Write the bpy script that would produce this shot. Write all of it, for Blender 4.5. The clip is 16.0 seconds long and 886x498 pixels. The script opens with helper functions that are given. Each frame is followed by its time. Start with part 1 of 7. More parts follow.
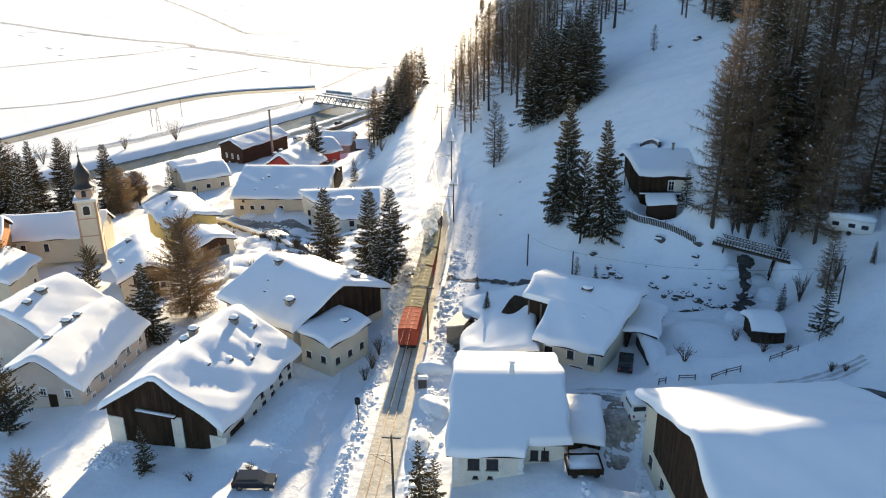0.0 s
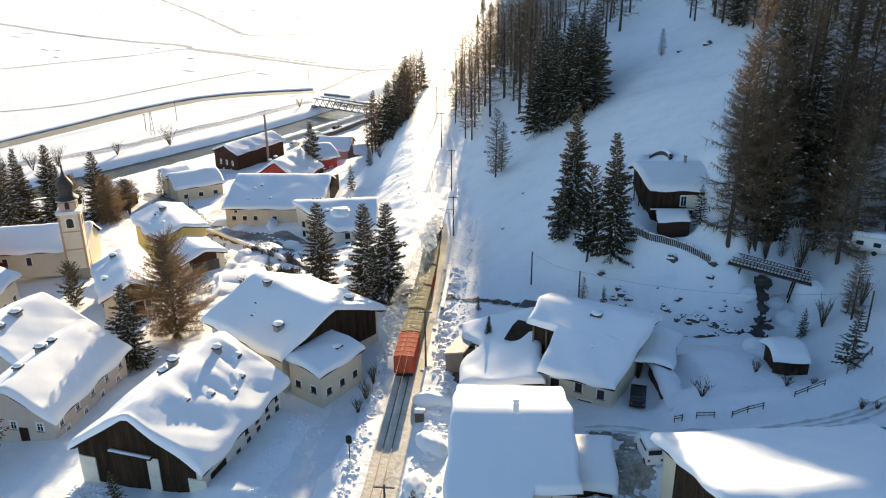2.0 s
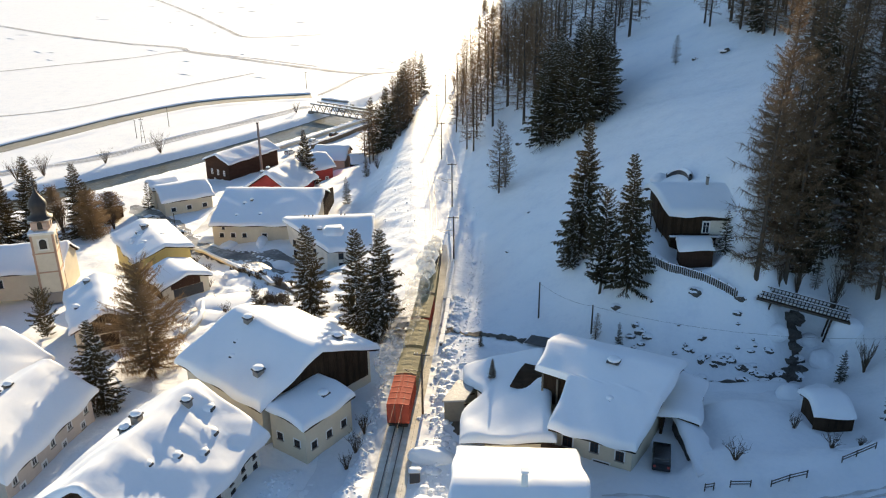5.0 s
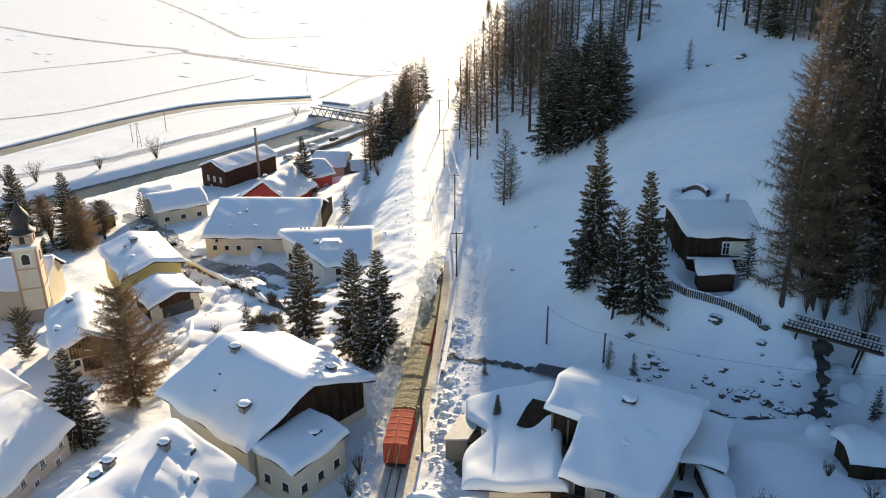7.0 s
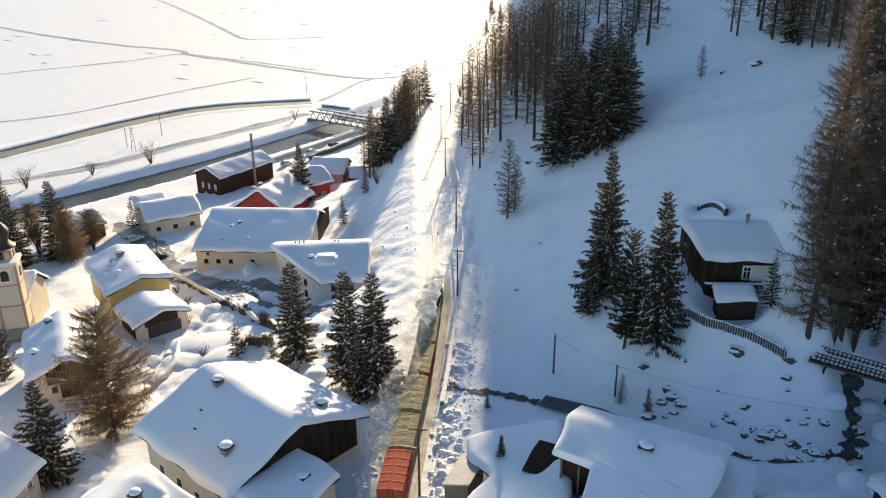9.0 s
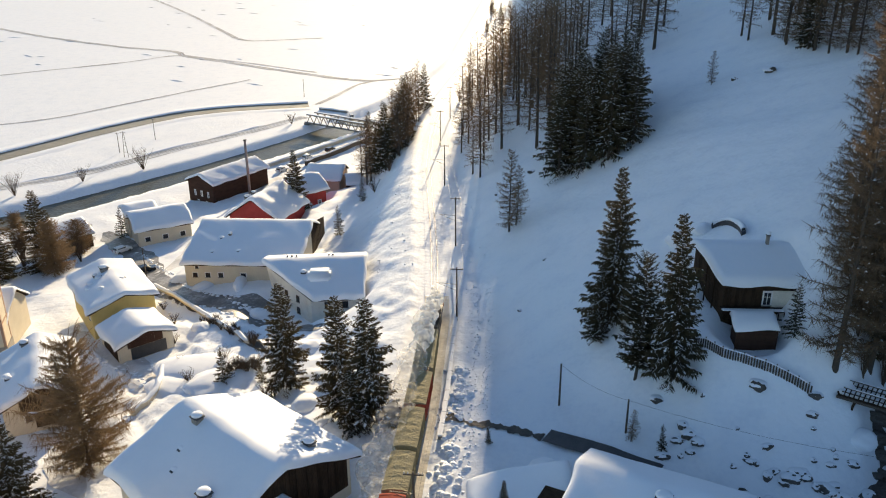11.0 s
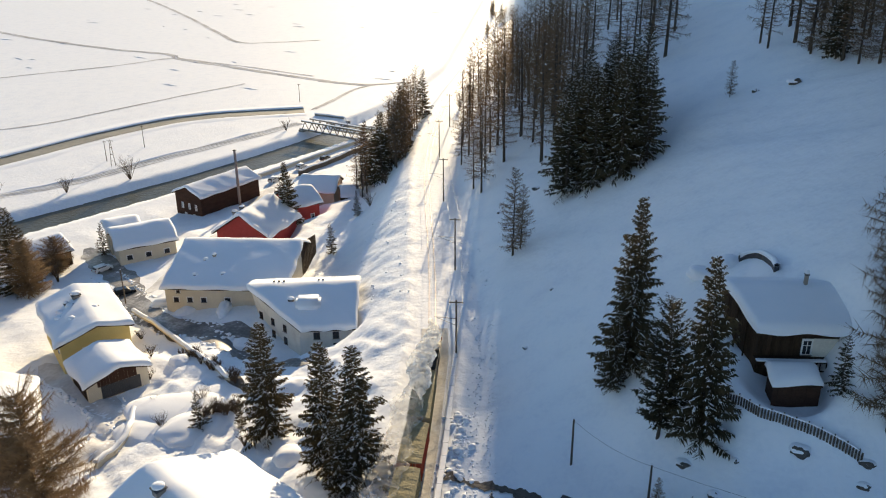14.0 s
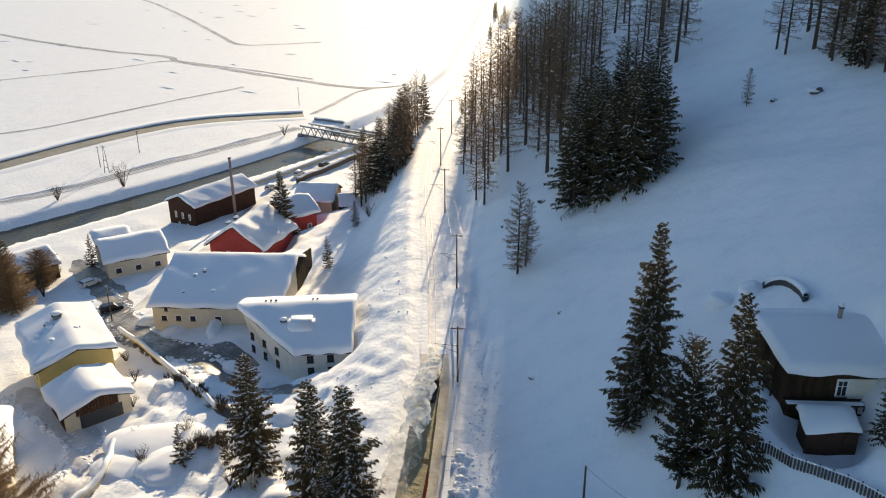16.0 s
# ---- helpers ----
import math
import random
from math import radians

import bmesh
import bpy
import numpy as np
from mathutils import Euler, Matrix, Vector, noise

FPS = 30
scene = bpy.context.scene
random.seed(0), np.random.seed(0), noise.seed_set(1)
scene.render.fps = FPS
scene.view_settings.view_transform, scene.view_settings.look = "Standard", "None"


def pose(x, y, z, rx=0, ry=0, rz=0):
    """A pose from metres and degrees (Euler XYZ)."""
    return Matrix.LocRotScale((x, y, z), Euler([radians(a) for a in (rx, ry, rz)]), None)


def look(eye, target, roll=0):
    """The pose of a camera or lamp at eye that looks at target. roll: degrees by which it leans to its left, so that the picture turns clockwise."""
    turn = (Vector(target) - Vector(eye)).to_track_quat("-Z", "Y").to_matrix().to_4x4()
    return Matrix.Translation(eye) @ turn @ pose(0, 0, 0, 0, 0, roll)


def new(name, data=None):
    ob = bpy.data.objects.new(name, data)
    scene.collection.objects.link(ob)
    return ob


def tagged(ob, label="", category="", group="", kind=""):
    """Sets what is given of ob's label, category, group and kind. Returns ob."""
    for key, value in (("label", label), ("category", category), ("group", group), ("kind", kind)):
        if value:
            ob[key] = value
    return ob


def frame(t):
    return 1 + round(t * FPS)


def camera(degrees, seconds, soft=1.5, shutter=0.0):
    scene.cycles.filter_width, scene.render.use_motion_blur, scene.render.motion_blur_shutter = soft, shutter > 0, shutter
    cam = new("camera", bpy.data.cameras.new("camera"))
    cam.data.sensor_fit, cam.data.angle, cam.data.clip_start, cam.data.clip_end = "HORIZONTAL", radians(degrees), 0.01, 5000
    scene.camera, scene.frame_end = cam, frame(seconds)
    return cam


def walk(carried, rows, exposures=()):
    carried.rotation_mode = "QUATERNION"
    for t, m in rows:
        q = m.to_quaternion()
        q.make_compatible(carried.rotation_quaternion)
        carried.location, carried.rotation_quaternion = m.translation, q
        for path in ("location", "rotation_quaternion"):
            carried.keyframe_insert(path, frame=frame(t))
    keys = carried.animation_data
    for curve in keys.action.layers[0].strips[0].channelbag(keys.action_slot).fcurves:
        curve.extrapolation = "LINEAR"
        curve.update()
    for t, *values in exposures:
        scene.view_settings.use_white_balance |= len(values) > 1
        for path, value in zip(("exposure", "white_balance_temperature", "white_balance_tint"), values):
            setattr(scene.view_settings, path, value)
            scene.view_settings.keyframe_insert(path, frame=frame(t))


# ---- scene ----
cam = camera(57.6, 16.0, soft=1.1)
PATH = [
    (0, (2.313, -5.842, 44.74), (2.149, -3.995, 43.99), -0.5),
    (0.5, (2.186, -3.792, 44.767), (2.022, -1.945, 44.016), -0.5),
    (1, (2.094, -1.864, 44.765), (1.93, -0.017, 44.015), -0.5),
    (1.5, (2.045, -0.236, 44.767), (1.88, 1.611, 44.016), -0.5),
    (2, (1.943, 1.677, 44.754), (1.777, 3.523, 44.004), -0.5),
    (2.5, (1.82, 3.71, 44.705), (1.654, 5.557, 43.955), -0.5),
    (3, (1.68, 5.656, 44.699), (1.513, 7.502, 43.949), -0.5),
    (3.5, (1.616, 7.316, 44.674), (1.449, 9.162, 43.923), -0.5),
    (4, (1.51, 9.179, 44.663), (1.342, 11.026, 43.913), -0.5),
    (6.5, (0.949, 18.71, 44.642), (0.774, 20.555, 43.892), -0.5),
    (7, (0.827, 20.587, 44.628), (0.649, 22.432, 43.878), -0.5),
    (7.5, (0.74, 22.218, 44.597), (0.561, 24.063, 43.846), -0.5),
    (8, (0.612, 24.083, 44.622), (0.431, 25.928, 43.871), -0.5),
    (8.5, (0.471, 26.072, 44.636), (0.288, 27.917, 43.885), -0.5),
    (9, (0.378, 28.056, 44.63), (0.195, 29.901, 43.88), -0.4),
    (11.5, (-0.187, 36.936, 44.644), (-0.371, 38.781, 43.893), -0.4),
    (12, (-0.363, 38.842, 44.629), (-0.546, 40.687, 43.878), -0.4),
    (12.5, (-0.495, 40.809, 44.633), (-0.679, 42.653, 43.882), -0.4),
    (13, (-0.631, 42.674, 44.646), (-0.814, 44.519, 43.895), -0.4),
    (13.5, (-0.709, 44.239, 44.616), (-0.893, 46.083, 43.865), -0.4),
    (14, (-0.843, 46.149, 44.589), (-1.027, 47.993, 43.839), -0.4),
    (14.5, (-0.975, 48.115, 44.565), (-1.16, 49.96, 43.815), -0.4),
    (15, (-1.105, 50.02, 44.53), (-1.291, 51.865, 43.781), -0.4),
    (15.5, (-1.168, 51.651, 44.492), (-1.356, 53.495, 43.743), -0.4),
    (16, (-1.338, 53.553, 44.501), (-1.528, 55.398, 43.752), -0.4),
]
walk(cam, [(t, look(eye, target, roll)) for t, eye, target, roll in PATH], [(0, 1.16, 7550, 8), (16, 0.70, 7500, 9)])

# ---- world and sun ----
SUN_AZ, SUN_EL = 0.2, 13.8          # degrees right of +y, above the horizon
world = bpy.data.worlds.new("sky")
scene.world = world
world.use_nodes = True
wn = world.node_tree.nodes
bg = wn["Background"]
sky = wn.new("ShaderNodeTexSky")
sky.sky_type = "NISHITA"
sky.sun_disc = False
sky.sun_elevation, sky.sun_rotation = radians(SUN_EL), radians(SUN_AZ)
sky.altitude = 1700
sky.ozone_density, sky.dust_density = 3.1, 0.4
world.node_tree.links.new(sky.outputs[0], bg.inputs[0])
bg.inputs[1].default_value = 0.126
sun_data = bpy.data.lights.new("sun", "SUN")
sun_data.energy, sun_data.angle, sun_data.color = 5.0, radians(0.7), (1.0, 0.85, 0.63)
sun = new("sun", sun_data)
_s = Vector((math.sin(radians(SUN_AZ)) * math.cos(radians(SUN_EL)), math.cos(radians(SUN_AZ)) * math.cos(radians(SUN_EL)), math.sin(radians(SUN_EL))))
sun.matrix_world = look(_s * 300, (0, 0, 0))


# ---- materials ----
def material(name, colors, scale=1.0, rough=0.8, bump=0.0, bump_scale=20.0, metal=0.0, stretch=(1, 1, 1), detail=6.0, per_object=0.0, spec=0.5):
    """A two-scale noise material: colours mixed by coarse and fine grain, with relief."""
    m = bpy.data.materials.new(name)
    m.use_nodes = True
    nt = m.node_tree
    nd, ln = nt.nodes, nt.links
    b = nd["Principled BSDF"]
    tc = nd.new("ShaderNodeTexCoord")
    mp = nd.new("ShaderNodeMapping")
    mp.inputs["Scale"].default_value = stretch
    ln.new(tc.outputs["Object"], mp.inputs[0])
    n1 = nd.new("ShaderNodeTexNoise")
    n1.inputs["Scale"].default_value, n1.inputs["Detail"].default_value = scale, detail
    n2 = nd.new("ShaderNodeTexNoise")
    n2.inputs["Scale"].default_value, n2.inputs["Detail"].default_value = scale * 7.3, detail
    ln.new(mp.outputs[0], n1.inputs[0]), ln.new(mp.outputs[0], n2.inputs[0])
    mix = nd.new("ShaderNodeMath")
    mix.operation = "MULTIPLY_ADD"
    mix.inputs[1].default_value = 0.4
    ln.new(n2.outputs[0], mix.inputs[0])
    half = nd.new("ShaderNodeMath")
    half.operation = "MULTIPLY"
    half.inputs[1].default_value = 0.6
    ln.new(n1.outputs[0], half.inputs[0])
    ln.new(half.outputs[0], mix.inputs[2])
    fac = mix.outputs[0]
    if per_object:
        info = nd.new("ShaderNodeObjectInfo")
        sh = nd.new("ShaderNodeMath")
        sh.operation = "MULTIPLY_ADD"
        sh.inputs[1].default_value = per_object
        ln.new(info.outputs["Random"], sh.inputs[0])
        ln.new(fac, sh.inputs[2])
        fac = sh.outputs[0]
    ramp = nd.new("ShaderNodeValToRGB")
    el = ramp.color_ramp.elements
    while len(el) < len(colors):
        el.new(0.5)
    for i, c in enumerate(colors):
        el[i].position = 0.3 + 0.4 * i / max(1, len(colors) - 1)
        el[i].color = (*c, 1)
    ln.new(fac, ramp.inputs[0])
    ln.new(ramp.outputs[0], b.inputs["Base Color"])
    b.inputs["Roughness"].default_value, b.inputs["Metallic"].default_value = rough, metal
    b.inputs["Specular IOR Level"].default_value = spec
    if bump:
        n3 = nd.new("ShaderNodeTexNoise")
        n3.inputs["Scale"].default_value, n3.inputs["Detail"].default_value = bump_scale, 8
        ln.new(mp.outputs[0], n3.inputs[0])
        bp = nd.new("ShaderNodeBump")
        bp.inputs["Strength"].default_value, bp.inputs["Distance"].default_value = min(1, bump), 0.25
        ln.new(n3.outputs[0], bp.inputs["Height"])
        ln.new(bp.outputs[0], b.inputs["Normal"])
    return m


def thin(m, share):
    """Let a share of the light shine through thin needles and twigs."""
    nt = m.node_tree
    b = nt.nodes["Principled BSDF"]
    tl, mx = nt.nodes.new("ShaderNodeBsdfTranslucent"), nt.nodes.new("ShaderNodeMixShader")
    nt.links.new(b.inputs["Base Color"].links[0].from_socket, tl.inputs["Color"])
    mx.inputs[0].default_value = share
    nt.links.new(b.outputs[0], mx.inputs[1]), nt.links.new(tl.outputs[0], mx.inputs[2])
    nt.links.new(mx.outputs[0], nt.nodes["Material Output"].inputs[0])


M_SNOW = material("snow", [(0.78, 0.81, 0.85), (0.86, 0.88, 0.90), (0.89, 0.90, 0.91)], 0.25, 0.75, 0.5, 1.0, spec=0.2)
M_ROOFSNOW = material("roof_snow", [(0.83, 0.86, 0.89), (0.88, 0.89, 0.91)], 0.5, 0.7, 0.09, 0.9, spec=0.2)
M_WHITE = material("lime_plaster", [(0.60, 0.55, 0.47), (0.72, 0.67, 0.58), (0.76, 0.72, 0.64)], 0.6, 0.9, 0.2, 9)
M_CREAM = material("cream_plaster", [(0.58, 0.50, 0.38), (0.68, 0.60, 0.46)], 0.6, 0.9, 0.2, 9)
M_YELLOW = material("yellow_plaster", [(0.62, 0.46, 0.16), (0.70, 0.54, 0.22)], 0.6, 0.9, 0.2, 9)
M_ORANGE = material("orange_plaster", [(0.55, 0.22, 0.08), (0.62, 0.28, 0.11)], 0.6, 0.9, 0.2, 9)
M_PINK = material("pinkish_plaster", [(0.55, 0.45, 0.38), (0.64, 0.55, 0.47)], 0.6, 0.9, 0.2, 9)
M_RED = material("red_boards", [(0.36, 0.035, 0.03), (0.45, 0.06, 0.05)], 1.0, 0.8, 0.2, 12)
M_WOOD = material("weathered_wood", [(0.014, 0.009, 0.006), (0.034, 0.021, 0.013), (0.06, 0.037, 0.023)], 1.5, 0.9, 0.4, 8, stretch=(1, 1, 0.2), per_object=0.15, spec=0.12)
M_BROWN = material("stained_wood", [(0.045, 0.024, 0.016), (0.085, 0.043, 0.028)], 1.5, 0.9, 0.3, 8, stretch=(0.3, 0.3, 1), spec=0.15)
M_GREYWOOD = material("grey_wood", [(0.16, 0.13, 0.10), (0.24, 0.20, 0.15)], 1.5, 0.85, 0.3, 8)
M_GLASS = material("window_glass", [(0.02, 0.022, 0.025), (0.035, 0.037, 0.04)], 0.5, 0.12, spec=0.6)
M_STONE = material("stone", [(0.13, 0.115, 0.10), (0.22, 0.20, 0.175), (0.28, 0.25, 0.22)], 0.9, 0.9, 0.6, 4, per_object=0.3)
M_ROCK = material("rock", [(0.05, 0.045, 0.04), (0.12, 0.105, 0.09)], 0.8, 0.9, 0.7, 2)
M_ASPHALT = material("asphalt", [(0.045, 0.045, 0.048), (0.09, 0.085, 0.08), (0.20, 0.19, 0.18)], 0.25, 0.7, 0.2, 10)
M_SHEET = material("grey_sheet", [(0.28, 0.27, 0.26), (0.40, 0.39, 0.375)], 1.2, 0.6, 0.3, 5, stretch=(6, 1, 1))
M_ROSE = material("rose_plaster", [(0.47, 0.33, 0.25), (0.56, 0.41, 0.32)], 0.6, 0.9, 0.2, 9)
M_TERRA = material("terracotta_trim", [(0.40, 0.24, 0.16), (0.50, 0.31, 0.21)], 0.8, 0.9, 0.2, 9)
M_SLATE = material("slate", [(0.03, 0.032, 0.036), (0.06, 0.06, 0.065)], 1.0, 0.6, 0.2, 6)
M_IRON = material("dark_iron", [(0.02, 0.019, 0.018), (0.05, 0.045, 0.04)], 2.0, 0.5, 0.1, 15, metal=0.6)
M_RUST = material("rusty_rail", [(0.10, 0.065, 0.05), (0.18, 0.13, 0.11)], 2.0, 0.45, metal=0.7)
M_TIMBER = material("mast_timber", [(0.06, 0.045, 0.035), (0.10, 0.08, 0.06)], 2.0, 0.85, 0.2, 12)
M_BARK = material("bark", [(0.045, 0.034, 0.026), (0.10, 0.075, 0.055)], 2.0, 0.95, 0.5, 9, stretch=(1, 1, 0.3))
M_NEEDLE = material("spruce_needles", [(0.032, 0.028, 0.016), (0.062, 0.051, 0.027), (0.112, 0.084, 0.045)], 0.6, 0.85, per_object=0.2, spec=0.2)
M_LARCH = material("larch_twigs", [(0.105, 0.070, 0.044), (0.17, 0.112, 0.068), (0.245, 0.163, 0.10)], 0.5, 0.9, per_object=0.2, spec=0.2)
# A lighter copy of larch_twigs, for the larches standing in sunlight.
M_SUNLARCH = material("sunlit_larch_twigs", [(0.11, 0.073, 0.042), (0.18, 0.12, 0.07), (0.27, 0.185, 0.108)], 0.5, 0.9, per_object=0.2, spec=0.2)
for m in (M_NEEDLE, M_LARCH, M_SUNLARCH):
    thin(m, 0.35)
M_TWIG = material("bare_twigs", [(0.07, 0.05, 0.035), (0.13, 0.09, 0.06)], 1.0, 0.9, spec=0.2)
M_CONTAINER = material("red_paint", [(0.34, 0.06, 0.035), (0.44, 0.085, 0.05)], 0.9, 0.85, 0.1, 8, spec=0.15)
M_TARP = material("beige_tarpaulin", [(0.22, 0.19, 0.11), (0.34, 0.295, 0.18)], 1.2, 0.9, 0.4, 4, spec=0.15)
M_DIRT = material("dirty_snow", [(0.42, 0.37, 0.29), (0.62, 0.57, 0.48), (0.76, 0.73, 0.67)], 0.22, 0.9, 0.35, 2)
M_EARTH = material("earth", [(0.09, 0.065, 0.045), (0.17, 0.13, 0.09)], 0.8, 0.95, 0.5, 4)
M_COPPER = material("dark_shingle", [(0.022, 0.018, 0.016), (0.05, 0.04, 0.035)], 1.5, 0.6, 0.2, 10)
M_WHITEPAINT = material("white_paint", [(0.72, 0.71, 0.68), (0.80, 0.79, 0.76)], 1.0, 0.5)
M_CAR = material("dark_car_paint", [(0.012, 0.013, 0.015), (0.02, 0.021, 0.024)], 1.0, 0.25)
M_RUBBER = material("rubber", [(0.015, 0.015, 0.015), (0.03, 0.03, 0.03)], 3.0, 0.9)
M_WATER = material("river_water", [(0.055, 0.052, 0.028), (0.115, 0.104, 0.058)], 0.06, 0.3, 0.7, 1.0, spec=0.18)


# ---- mesh helpers ----
def obj(name, verts, faces, mat, parent=None, smooth=False, label="", kind=""):
    me = bpy.data.meshes.new(name)
    me.from_pydata([tuple(v) for v in verts], [], faces)
    me.materials.append(mat)
    if smooth:
        me.polygons.foreach_set("use_smooth", [True] * len(me.polygons))
    me.update()
    ob = new(name, me)
    ob.parent = parent
    return tagged(ob, label, "", "", kind)


def part(name, bm, mat, parent, label="", smooth=False):
    me = bpy.data.meshes.new(name)
    bm.to_mesh(me)
    bm.free()
    me.materials.append(mat)
    if smooth:
        me.polygons.foreach_set("use_smooth", [True] * len(me.polygons))
    ob = new(name, me)
    ob.parent = parent
    return tagged(ob, label)


def thing(name, label, category, m, group="", kind=""):
    ob = tagged(new(name), label, category, group, kind)
    ob.matrix_basis = m
    return ob


def add_box(bm, x0, y0, z0, x1, y1, z1, m=None, bevel=0.0):
    r = bmesh.ops.create_cube(bm, size=1.0)["verts"]
    for v in r:
        v.co = Vector((x0 + (v.co.x + 0.5) * (x1 - x0), y0 + (v.co.y + 0.5) * (y1 - y0), z0 + (v.co.z + 0.5) * (z1 - z0)))
    if bevel:
        es = {e for v in r for e in v.link_edges}
        r = [v for v in bmesh.ops.bevel(bm, geom=list(es), offset=bevel, segments=2, affect="EDGES")["verts"]]
        r = list({v for v in r})
    if m is not None:
        bmesh.ops.transform(bm, matrix=m, verts=r)
    return r


def box(*a, bevel=0.0):
    bm = bmesh.new()
    add_box(bm, *a, bevel=bevel)
    return bm


def tube(points, radii, seg=8, cap=True):
    """verts and faces of a tapered tube along points."""
    vs, fs = [], []
    pts = [Vector(p) for p in points]
    for i, p in enumerate(pts):
        d = (pts[min(i + 1, len(pts) - 1)] - pts[max(i - 1, 0)]).normalized()
        a = d.orthogonal().normalized()
        b = d.cross(a)
        for k in range(seg):
            w = 2 * math.pi * k / seg
            vs.append(p + (a * math.cos(w) + b * math.sin(w)) * radii[i])
    for i in range(len(pts) - 1):
        for k in range(seg):
            k2 = (k + 1) % seg
            fs.append((i * seg + k, i * seg + k2, (i + 1) * seg + k2, (i + 1) * seg + k))
    if cap:
        fs.append(tuple(range(seg - 1, -1, -1)))
        fs.append(tuple((len(pts) - 1) * seg + k for k in range(seg)))
    return vs, fs


def merge(*meshes):
    vs, fs = [], []
    for v, f in meshes:
        o = len(vs)
        vs += v
        fs += [tuple(i + o for i in q) for q in f]
    return vs, fs


def sstep(a, b, x):
    t = np.clip((x - a) / (b - a), 0, 1)
    return t * t * (3 - 2 * t)


# ---- the lie of the land ----
TRACK_Y = (-200, 60, 120, 142, 166, 186, 206, 225, 245, 270, 300, 340, 430, 600)
TRACK_X = (-11.3, -11.3, -11.3, -12.0, -14.6, -17.2, -20.0, -22.4, -24.2, -25.3, -25, -23.2, -18, 0)
TRACK_Z = -10.3
RIVER_Y = (-400, 0, 120, 200, 236, 262, 290, 315, 330, 345, 360, 380, 420, 500)
RIVER_X = (-420, -300, -215, -158, -134, -116, -97.3, -83.3, -75.6, -69, -62.5, -55, -44, -34)


def track_x(y):
    return np.interp(y, TRACK_Y, TRACK_X)


def river_x(y):
    return np.interp(y, RIVER_Y, RIVER_X)


def wob(x, y, s, k):
    """Smooth value noise from a few sines, about -1 to 1."""
    return (np.sin(x / s * 1.7 + 1.3 * k + 1.1 * np.sin(y / s * 1.3 + k)) + np.sin(y / s * 1.9 - 0.7 * k + 1.4 * np.sin(x / s * 1.1 + 2 * k)) + np.sin((x + y) / s * 2.9 + k)) / 3


# levelled plots of houses and yards: x, y, radius, height, width of the slope round it
PLOTS = ((24.6, 119.2, 3.6, 3.4, 5.0), (34.2, 87.2, 3.6, -4.5, 3.2), (27.5, 86.5, 4.5, -4.0, 3.0), (16.6, 82.6, 2.4, -6.0, 1.4), (25.6, 115.4, 2.6, 1.7, 2.5), (-38.5, 159.5, 6.5, -19.0, 5.0), (-29.0, 157, 1.6, -19.0, 3.4), (-60, 143.5, 6.5, -17.9, 4.0), (20, 86.5, 3.0, -5.6, 3.0), (9, 79.5, 5.0, -5.6, 4.0), (14, 77, 4.0, -5.8, 4.0),
         (-56, 256, 7.0, -27.9, 5.0), (-59, 238, 5.0, -27.2, 5.0), (-62, 219, 6.0, -25.3, 5.0), (-19, 88, 5.5, -11.3, 4.0), (15.5, 62, 3.0, -6.6, 3.0))


